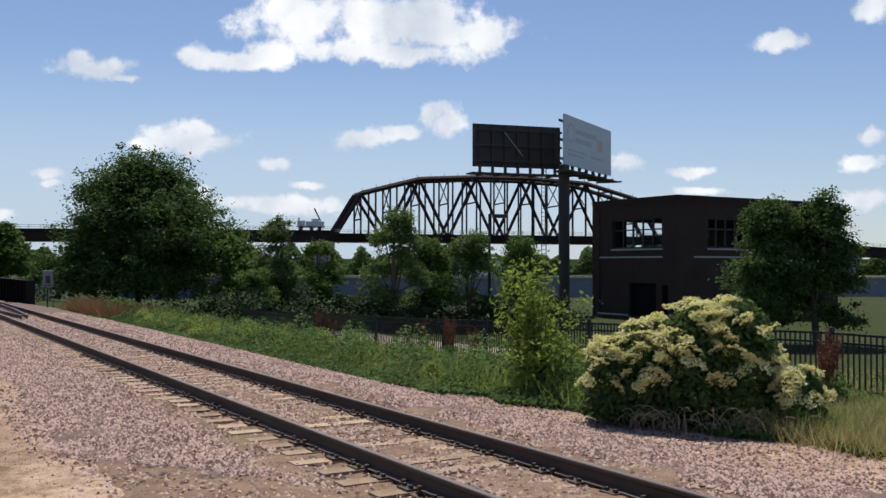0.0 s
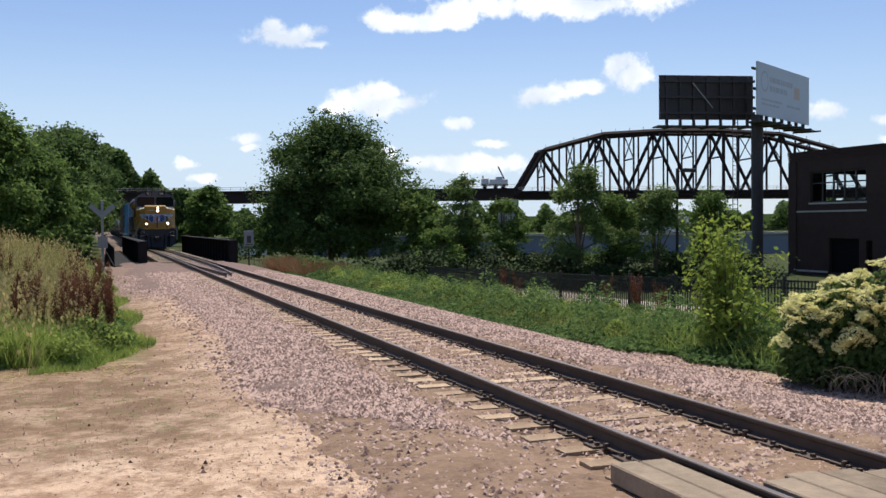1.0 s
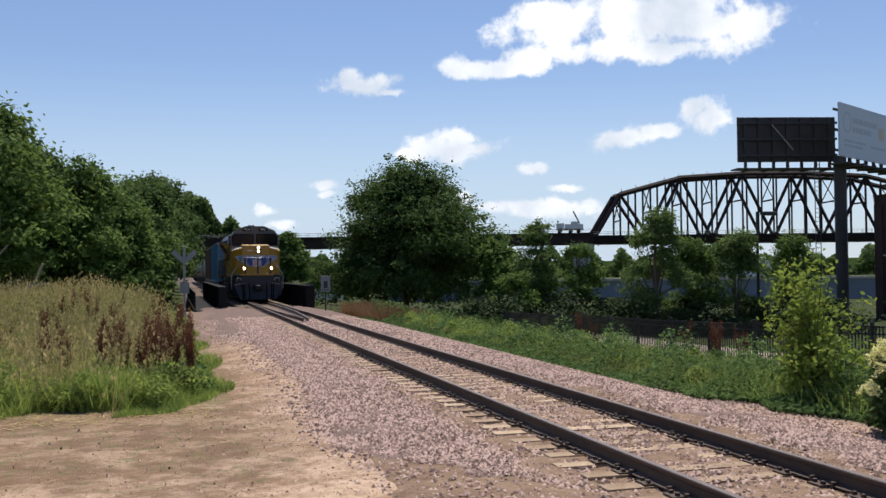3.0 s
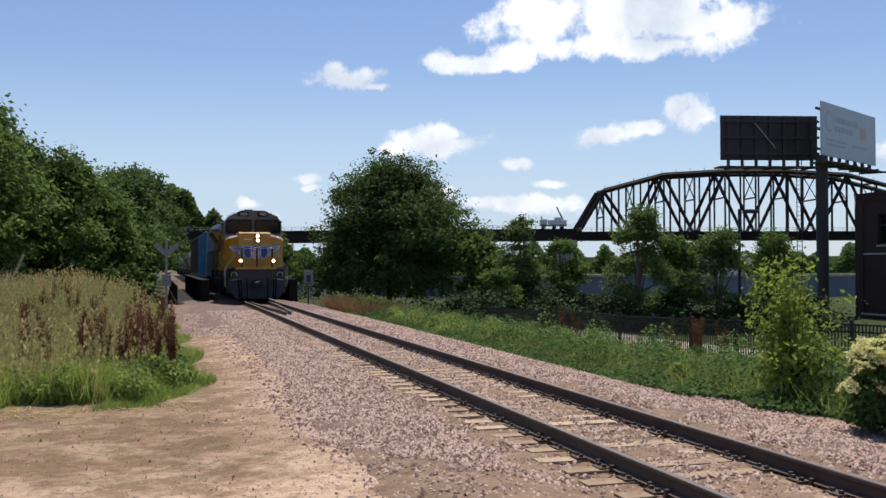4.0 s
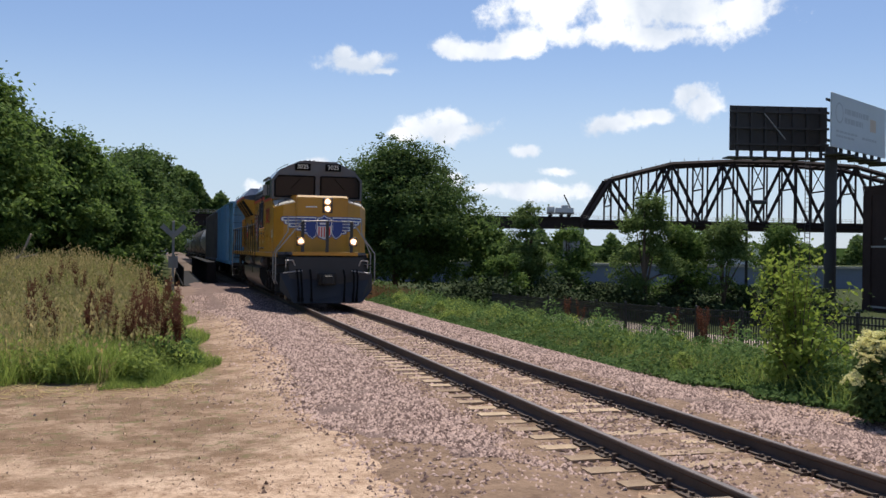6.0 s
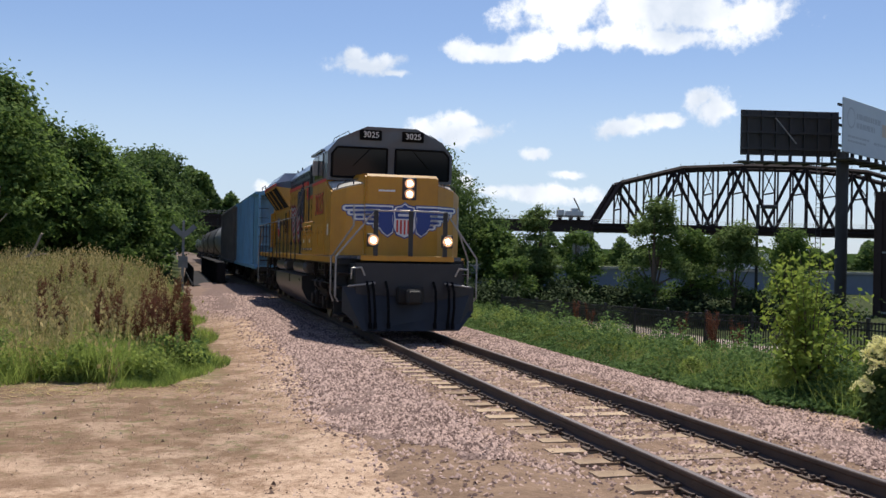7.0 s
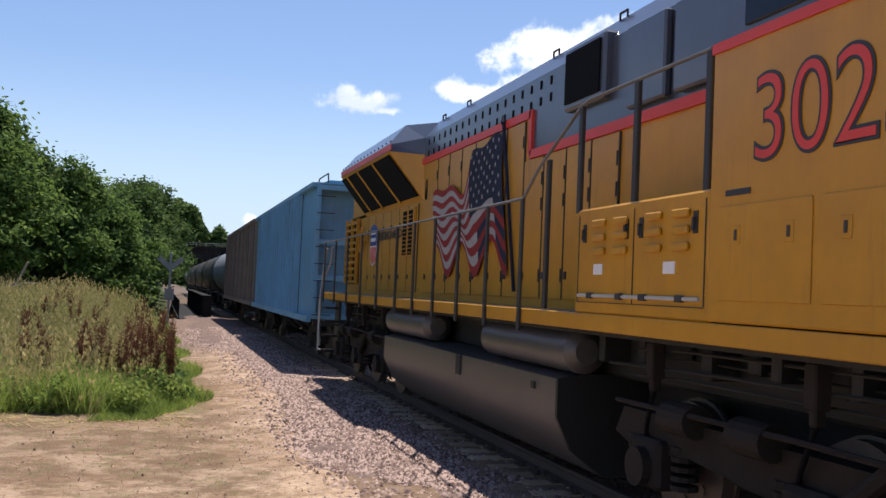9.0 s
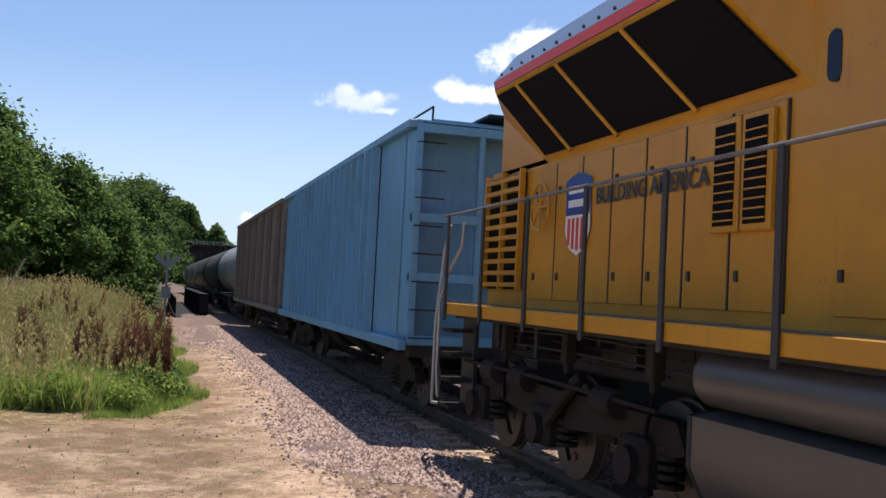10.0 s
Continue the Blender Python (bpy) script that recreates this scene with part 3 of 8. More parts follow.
    return mt


def axis_steps(fine_lo, fine_hi, step, far):
    a = list(np.arange(fine_lo, fine_hi, step))
    d, s = a[-1], step
    while d < far:
        s *= 1.22
        d += s
        a.append(d)
    d, s = a[0], step
    while d > -far:
        s *= 1.22
        d -= s
        a.insert(0, d)
    return np.array(a)


def ground():
    xs, ys = axis_steps(-16, 30, 0.5, 2400), axis_steps(-6, 64, 0.5, 2400)
    gx, gy = np.meshgrid(xs, ys)
    v = np.stack([gx, gy, ground_z(gx, gy)], -1).reshape(-1, 3)
    nx, ny = len(xs), len(ys)
    idx = np.arange(nx * ny).reshape(ny, nx)
    f = np.stack([idx[:-1, :-1], idx[:-1, 1:], idx[1:, 1:], idx[1:, :-1]], -1).reshape(-1, 4)
    me = bpy.data.meshes.new("ground")
    me.from_pydata(v.tolist(), [], f.tolist())
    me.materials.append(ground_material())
    me.polygons.foreach_set("use_smooth", [True] * len(me.polygons))
    tagged(new("ground", me), "dry tan dirt and gravel with turf beyond", "ground", kind="structure")


TRACK_NEAR, TRACK_FAR = -14.0, 150.0


def ballast():
    """The bed: crowned under the ties, with sloping shoulders and a ragged foot."""
    rng = np.random.default_rng(5)
    prof = [(-3.55, -0.30), (-3.0, -0.19), (-2.4, -0.15), (-1.75, -0.175), (-1.35, -0.20), (-1.1, -0.205), (-0.5, -0.189), (0, -0.181), (0.5, -0.189), (1.1, -0.205), (1.35, -0.20), (1.75, -0.175), (2.4, -0.22), (3.2, -0.38), (3.9, -0.52), (4.6, -0.74), (4.9, -0.86)]
    ys = np.concatenate([np.arange(TRACK_NEAR, 40, 0.4), np.arange(40, 60.0, 1.0)])
    v = [(x + rng.normal() * 0.06 + (0.55 * float(smooth(12, 20, y) - 1.6 * smooth(28, 36, y)) if x < -2.5 else 0.0), y, z + rng.normal() * 0.012) for y in ys for x, z in prof]
    k = len(prof)
    f = [(i * k + j, i * k + j + 1, (i + 1) * k + j + 1, (i + 1) * k + j) for i in range(len(ys) - 1) for j in range(k - 1)]
    me = bpy.data.meshes.new("ballast_bed")
    me.from_pydata(v, [], f)
    me.materials.append(M_BALLAST)
    me.materials.append(M_TRACKDIRT)
    for p in me.polygons:
        buried = p.center.x < -0.9 and p.center.y < 7.6 + 1.54 * (-1 - p.center.x)
        p.material_index = 1 if buried or (abs(p.center.x) < 2.0 and p.center.y < 30) else 0
    me.polygons.foreach_set("use_smooth", [True] * len(me.polygons))
    tagged(new("ballast_bed", me), "pinkish crushed-stone bed under the railway track", "ballast", kind="structure")
    # loose stones on it
    px, pz = np.array([p[0] for p in prof]), np.array([p[1] for p in prof])
    octa = np.array([(1, 0, -0.35), (0, 1, -0.35), (-1, 0, -0.35), (0, -1, -0.35), (0, 0, 1)], float)
    tri = np.array([(0, 1, 4), (1, 2, 4), (2, 3, 4), (3, 0, 4)])
    n = 225000
    y = 3.0 + 42.0 * rng.uniform(0, 1, n) ** 1.7
    side = rng.uniform(0, 1, n)
    tail = np.where(rng.uniform(0, 1, n) < 0.91, rng.uniform(-3.3, -0.95, n), -3.1 - rng.exponential(0.6, n))
    x = np.where(side < 0.40, tail, np.where(side < 0.50, rng.uniform(-0.66, 0.66, n), rng.uniform(0.9, 4.75, n)))
    # the stony apron widens towards the crossing on the far side, and the path narrows it on the near side
    wide = (x > 3.2) & (rng.uniform(0, 1, n) < 0.55)
    x = np.where(wide, x + 0.19 * np.maximum(20 - y, 0) * rng.uniform(0.1, 1.0, n), x)
    x = np.where(x < -2.3, x + 0.55 * (smooth(12, 20, y) - 2.2 * smooth(28, 36, y)) * np.clip((-2.3 - x) / 1.0, 0, 1), x)
    x += rng.normal(size=n) * 0.12
    thin = (np.abs(x) < 1.6) & (rng.uniform(0, 1, n) < np.where((np.abs(x) > 0.85) & (y < 16), 0.72, 0.4)) & (y < 22)
    # trodden dirt has buried the stone on the way up to the crossing
    thin |= (x < -0.9) & (y < 7.6 + 1.54 * (-1 - x)) & (rng.uniform(0, 1, n) < 0.85)
    x, y = x[~thin], y[~thin]
    n = len(x)
    size = rng.uniform(0.009, 0.028, n) * (1 + 0.016 * y) * np.where(x < -3.6, 0.7, 1.0)
    z = np.maximum(ground_z(x, y), np.interp(x, px, pz)) + size * 0.25
    a = rng.uniform(0, 2 * np.pi, n)
    q = octa[None] * rng.uniform(0.55, 1.25, (n, 5, 1)) * np.array((1.25, 0.9, 0.75)) + rng.normal(size=(n, 5, 3)) * np.array((0.24, 0.24, 0.14))
    ca, sa = np.cos(a)[:, None], np.sin(a)[:, None]
    q = np.stack([q[..., 0] * ca - q[..., 1] * sa, q[..., 0] * sa + q[..., 1] * ca, q[..., 2]], -1) * size[:, None, None]
    q += np.stack([x, y, z], -1)[:, None]
    me = bpy.data.meshes.new("ballast_stones")
    faces = (np.arange(n)[:, None, None] * 5 + tri[None]).reshape(-1, 3)
    me.vertices.add(n * 5)
    me.vertices.foreach_set("co", q.astype(np.float32).ravel())
    me.loops.add(len(faces) * 3)
    me.loops.foreach_set("vertex_index", faces.astype(np.int32).ravel())
    me.polygons.add(len(faces))
    me.polygons.foreach_set("loop_start", np.arange(0, len(faces) * 3, 3, dtype=np.int32))
    me.polygons.foreach_set("loop_total", np.full(len(faces), 3, np.int32))
    me.materials.append(M_STONE)
    me.update(calc_edges=True)
    tagged(new("ballast_stones", me), "loose pink and grey crushed quartzite stones", "gravel", kind="stuff")


def pebbles():
    """Small stones, clods and straw litter on the dirt."""
    rng = np.random.default_rng(55)
    n = 15000
    y = 3.2 + 14.0 * rng.uniform(0, 1, n) ** 1.3
    x = -3.2 - 11.0 * rng.uniform(0, 1, n) ** 1.1
    size = rng.uniform(0.004, 0.011, n) * np.where(rng.uniform(0, 1, n) < 0.035, 2.8, 1.0)
    c = np.stack([x, y, ground_z(x, y) + size * 0.3], -1)
    tet = np.array([(1, 0, -0.3), (-0.5, 0.9, -0.3), (-0.5, -0.9, -0.3), (0, 0, 0.8)])
    a = rng.uniform(0, 6.28, n)
    ca, sa = np.cos(a)[:, None], np.sin(a)[:, None]
    q = tet[None] * rng.uniform(0.6, 1.4, (n, 4, 1))
    q = np.stack([q[..., 0] * ca - q[..., 1] * sa, q[..., 0] * sa + q[..., 1] * ca, q[..., 2]], -1) * size[:, None, None] + c[:, None]
    tri = q[:, [0, 1, 3, 1, 2, 3, 2, 0, 3]].reshape(-1, 3)
    tagged(new("pebbles", raw_mesh("pebbles", tri, 3, M_PEBBLE)), "scattered small pebbles and clods on the dirt", "gravel", kind="stuff")
    n = 900
    x = rng.uniform(-11.5, -4.6, n)
    y = 15.6 + rng.normal(size=n) * 0.55 - 0.02 * x
    p = np.stack([x, y, ground_z(x, y) + 0.012], -1)
    a = rng.uniform(0, 6.28, n)
    d = np.stack([np.cos(a), np.sin(a), rng.normal(size=n) * 0.05], -1) * rng.uniform(0.04, 0.16, n)[:, None]
    w = np.stack([-np.sin(a), np.cos(a), 0 * a], -1) * 0.006
    me = raw_mesh("straw_litter", np.stack([p - d - w, p + d - w, p + d + w, p - d + w], 1).reshape(-1, 3), 4, M_STRAW)
    tagged(new("straw_litter", me), "bleached straw lying along the field's edge", "litter", kind="stuff")


RAIL_PROFILE = [(-0.075, -0.17), (0.075, -0.17), (0.075, -0.158), (0.014, -0.135), (0.009, -0.06), (0.036, -0.038), (0.037, -0.010), (0.030, 0.0), (-0.030, 0.0), (-0.037, -0.010), (-0.036, -0.038), (-0.009, -0.06), (-0.014, -0.135), (-0.075, -0.158)]


def rail_bm(x, y0, y1):
    bm = BM()
    prism(bm, [(x + a, z) for a, z in RAIL_PROFILE], "y", y0, y1)
    for f in bm.faces:
        if abs(f.normal.z) > 0.9 and f.calc_center_median().z > -0.002:
            f.material_index = 1
    return bm


def track():
    t = thing("railway_track", pose(0, 0, 0), "single railway track with rusty rails on weathered timber ties", "railway track")
    for x in (-0.755, 0.755):
        bm = rail_bm(x, TRACK_NEAR, TRACK_FAR)
        bmesh.ops.recalc_face_normals(bm, faces=bm.faces)
        for f in bm.faces:
            f.material_index = 1 if f.normal.z > 0.9 and f.calc_center_median().z > -0.002 else 0
        part("rail", bm, [M_RAIL, M_RAILTOP], t, "rusty steel rail with a bright worn head")
    rng = random.Random(3)
    shapes = []
    for k in range(6):
        bm = BM()
        prism(bm, [(-0.115, -0.35), (0.115, -0.35), (0.115 - rng.uniform(0, 0.02), -0.178), (rng.uniform(-0.03, 0.03), -0.174 - rng.uniform(0, 0.008)), (-0.115 + rng.uniform(0, 0.02), -0.180)], "x", -1.30 + rng.uniform(-0.04, 0.04), 1.30 + rng.uniform(-0.04, 0.04))
        shapes.append(mesh_of(bm, "tie", M_TIE))
    bm = BM()
    box(bm, -0.17, 0.17, -0.10, 0.10, -0.178, -0.160)
    for sx in (-0.11, 0.11):
        for sy in (-0.06, 0.06):
            box(bm, sx - 0.018, sx + 0.018, sy - 0.018, sy + 0.018, -0.16, -0.130)
    plate = mesh_of(bm, "tie_plate", M_RAIL)
    bm = BM()
    for s in (-1, 1):
        box(bm, s * 0.03, s * 0.095, -0.018, 0.018, -0.178, -0.120, 0.006)
    box(bm, -0.09, 0.09, -0.014, 0.014, -0.19, -0.168)
    anchor = mesh_of(bm, "rail_anchor", M_RAIL)
    y = -9.0
    while y < 46:
        tie = new("tie", shapes[rng.randrange(6)])
        tie.parent = t
        tie.matrix_basis = pose(rng.uniform(-0.06, 0.06), y, rng.uniform(-0.008, 0.006), 0, 0, rng.uniform(-1.2, 1.2))
        if y < 24:
            for x in (-0.755, 0.755):
                for me, dy in ((plate, 0.0), (anchor, -0.155), (anchor, 0.155)):
                    if me is plate or (y < 20 and int(y * 2) % 3 == 0):
                        o = new(me.name, me)
                        o.parent = t
                        o.matrix_basis = pose(x, y + dy, 0)
        y += 0.52 + rng.uniform(-0.04, 0.04)
    # timber crossing planks and the guard rails that lead onto the bridge
    planks = thing("timber_crossing", pose(0, 0, 0), "weathered timber plank crossing beside the rails", "level crossing")
    for x0, x1, ye in ((-1.36, -1.12, 6.75), (-1.11, -0.87, 6.7), (-0.60, -0.34, 5.9), (-0.33, -0.05, 5.95), (-0.04, 0.26, 5.9), (0.27, 0.58, 5.85), (0.88, 1.12, 5.4), (1.13, 1.38, 5.4)):
        bm = BM()
        box(bm, x0, x1, -1.6, ye + rng.uniform(-0.04, 0.04), -0.18, -0.012 - rng.uniform(0, 0.012), 0.012)
        part("plank", bm, M_PLANK, planks)
    guard = thing("guard_rails", pose(0, 0, 0), "pair of inner guard rails that taper together before the bridge", "guard rail")
    for s in (-1, 1):
        bm = BM()
        pts = [(s * 0.10, 40.0), (s * 0.42, 47.0), (s * 0.48, 52.0), (s * 0.48, 88.0)]
        for a, b in zip(pts, pts[1:]):
            loft(bm, [[(a[0] + p[0], a[1], p[1] - 0.01) for p in RAIL_PROFILE], [(b[0] + p[0], b[1], p[1] - 0.01) for p in RAIL_PROFILE]])
        part("rail", bm, M_RAILTOP, guard)


def girder_bridge():
    """A deck between two plate girders, with stiffeners, walkway and abutments."""
    b = thing("girder_bridge", pose(0, 0, 0), "black through plate-girder railway bridge with riveted stiffeners", "railway bridge")
    for x, y0 in ((-2.55, 57.0), (2.55, 57.6)):
        g = BM()
        s = -1 if x < 0 else 1
        box(g, x - 0.02, x + 0.02, y0, 92, -0.75, 1.0)
        box(g, x - 0.24, x + 0.24, y0, 92, 1.0, 1.06)
        box(g, x - 0.24, x + 0.24, y0, 92, -0.80, -0.75)
        box(g, x - 0.24, x + 0.24, y0 - 0.03, y0, -0.80, 1.06)
        girder = part("girder", g, M_GIRDER, b)
        y = y0 + 1.2
        while y < 92:
            k = BM()
            box(k, x - 0.16, x + 0.16, y - 0.02, y + 0.02, -0.75, 1.0)
            part("stiffener", k, M_GIRDER, girder)
            y += 1.6
    d = BM()
    box(d, -2.3, 2.3, 57.5, 92, -0.80, -0.45)
    part("deck", d, M_GIRDER, b)
    y = 57.8
    while y < 92:
        k = BM()
        box(k, -1.6, 1.6, y, y + 0.23, -0.42, -0.172)
        part("bridge_tie", k, M_PLANK, b)
        y += 0.42
    w = BM()
    box(w, -4.1, -2.85, 56.0, 92, -0.32, -0.26)
    box(w, -4.15, -4.05, 56.0, 92, -0.45, -0.2)
    part("walkway", w, M_GIRDER, b)
    for y0, y1 in ((55.5, 58.2), (90.5, 94.0)):
        a = BM()
        box(a, -4.0, 4.0, y0, y1, -4.5, -0.82, 0.05)
        part("abutment", a, M_CONC, b)
    hb = BM()
    for k in range(12):
        rod(hb, (-4.1, 56.5 + 3 * k, -0.3), (-4.1, 56.5 + 3 * k, 0.75), 0.03, 6)
    rod(hb, (-4.1, 56.5, 0.75), (-4.1, 89.5, 0.75), 0.025, 6)
    part("handrail", hb, M_GIRDER, b)


ground()
ballast()
pebbles()
track()
girder_bridge()

# ---- highway truss bridge, billboard, brick building, fence, signs ----
BRIDGE = pose(117.75, 273.6, 0, 0, 0, -14.3)      # local x along the bridge, y away


def truss_bridge():
    b = thing("highway_bridge", BRIDGE, "dark steel truss highway bridge on concrete piers", "bridge")

    def deck_z(s):
        return 9.3 - max(0.0, s - 112) * 0.042 - max(0.0, -s) * 0.006
    for s0, s1 in [(-420, -330), (-330, -240), (-240, -160), (-160, -80), (-80, -0.5), (0, 112), (112, 190), (190, 270), (270, 350)]:
        bm = BM()
        a, c = deck_z(s0 + 0.01), deck_z(s1)
        th = 2.1 if s0 == 0 else 3.0
        loft(bm, [[(s0, 0, a), (s0, 12, a), (s0, 12, a + th), (s0, 0, a + th)], [(s1 - 0.3, 0, c), (s1 - 0.3, 12, c), (s1 - 0.3, 12, c + th), (s1 - 0.3, 0, c + th)]])
        loft(bm, [[(s0, -1.0, a + th), (s0, 13, a + th), (s0, 13, a + th + 0.5), (s0, -1.0, a + th + 0.5)], [(s1 - 0.3, -1.0, c + th), (s1 - 0.3, 13, c + th), (s1 - 0.3, 13, c + th + 0.5), (s1 - 0.3, -1.0, c + th + 0.5)]])
        span = part("deck_span", bm, M_TRUSS, b)
        rl = BM()
        k = s0 + 1.5
        while k < s1:
            z = deck_z(k) + th + 0.5
            box(rl, k - 0.06, k + 0.06, -1.0, -0.9, z, z + 1.1)
            k += 3.0
        for h in (0.55, 1.1):
            rod(rl, (s0, -0.95, a + th + 0.5 + h), (s1, -0.95, c + th + 0.5 + h), 0.05, 4)
        part("railing", rl, M_CONC, span)
    tops = [(8.5, 24.4), (27.2, 29.3), (46.2, 30.4), (65.3, 30.4), (84.3, 29.3), (103.0, 24.4)]
    lows = [0, 17.8, 36.7, 55.75, 74.8, 93.7, 111.5]
    zb = 10.4

    def beam(bm, a, c, w):
        rod(bm, a, c, w, 4)
    for y in (0.0, 10.5):
        pts = [(lows[0], y, zb)] + [(s, y, z) for s, z in tops] + [(lows[-1], y, zb)]
        for a, c in zip(pts, pts[1:]):
            bm = BM()
            beam(bm, a, c, 0.72)
            part("truss_top_chord", bm, M_TRUSS, b)
        bm = BM()
        beam(bm, (0, y, zb), (111.5, y, zb), 0.75)
        part("truss_bottom_chord", bm, M_TRUSS, b)
        for k, (s, z) in enumerate(tops):
            for lo in (lows[k], lows[k + 1]):
                bm = BM()
                beam(bm, (s, y, z), (lo, y, zb), 0.52)
                part("diagonal", bm, M_TRUSS, b)
        for s in [(p + q) / 2 for p, q in zip([0] + [t_[0] for t_ in tops], [t_[0] for t_ in tops] + [111.5])][1:-1] + [t_[0] for t_ in tops] + [13.2, 98.3, 22.5, 41.4, 32.0, 51.0, 60.5, 70.0, 79.5, 89.0]:
            bm = BM()
            beam(bm, (s, y, zb), (s, y, float(np.interp(s, [t_[0] for t_ in tops], [t_[1] for t_ in tops]))), 0.30)
            part("vertical_post", bm, M_TRUSS, b)
    for s, z in tops + [(17.8, 27.0), (36.7, 29.8), (55.75, 30.4), (74.8, 29.8), (93.7, 27.0)]:
        bm = BM()
        beam(bm, (s, 0, z), (s, 10.5, z), 0.35)
        beam(bm, (s, 0, z), (s, 10.5, z - 8), 0.2)
        beam(bm, (s, 10.5, z), (s, 0, z - 8), 0.2)
        beam(bm, (s, 0, z - 8), (s, 10.5, z - 8), 0.25)
        part("sway_frame", bm, M_TRUSS, b)
    for s, w in ((-2.5, 3.2), (-63, 2.4), (-130, 2.4), (-205, 2.4), (-285, 2.4), (-370, 2.4), (114, 3.2), (190, 2.4), (270, 2.4)):
        bm = BM()
        z = deck_z(s)
        loft(bm, [[(s - w * 0.7, 1, -8), (s + w * 0.7, 1, -8), (s + w * 0.7, 11, -8), (s - w * 0.7, 11, -8)], [(s - w * 0.55, 1, z - 3.4), (s + w * 0.55, 1, z - 3.4), (s + w * 0.55, 11, z - 3.4), (s - w * 0.55, 11, z - 3.4)], [(s - w * 0.9, -0.5, z - 1.6), (s + w * 0.9, -0.5, z - 1.6), (s + w * 0.9, 12.5, z - 1.6), (s - w * 0.9, 12.5, z - 1.6)], [(s - w * 0.9, -0.5, z), (s + w * 0.9, -0.5, z), (s + w * 0.9, 12.5, z), (s - w * 0.9, 12.5, z)]])
        part("pier", bm, M_CONC, b, "flared concrete pier")
    bm = BM()
    for k in range(22):
        s = 9 + k * 4.4
        z = float(np.interp(s, [t_[0] for t_ in tops], [t_[1] for t_ in tops]))
        rod(bm, (s, 0, z), (s, 0, z + 1.5), 0.07, 4)
    part("top_chord_posts", bm, M_TRUSS, b)


def work_truck(s, label, boom):
    v = thing("work_truck", BRIDGE @ pose(s, 1.5, 12.8 if s < -1 else 12.9), label, "truck", "repair plant on the bridge")
    bm = BM()
    box(bm, -4.2, 4.0, 0, 2.5, 0.9, 1.3)
    part("chassis", bm, M_FRAME, v)
    bm = BM()
    box(bm, -4.2, -2.0, 0, 2.5, 1.3, 3.2, 0.25)
    part("cab", bm, M_CAR, v)
    bm = BM()
    box(bm, -1.6, 3.9, 0, 2.5, 1.3, 2.8, 0.1)
    box(bm, 0.2, 2.4, 0.3, 2.2, 2.8, 3.6, 0.1)
    part("machine_body", bm, M_CAR, v)
    bm = BM()
    pipe(bm, [(3.0, 1.2, 2.8), (3.0 + boom, 1.2, 6.8)], 0.22, 6)
    part("boom", bm, M_TRUSS, v)
    for x in (-3.2, 0.2, 2.6):
        bm = BM()
        rod(bm, (x, -0.05, 0.5), (x, 2.55, 0.5), 0.5, 12)
        part("wheel", bm, M_BLACK, v)


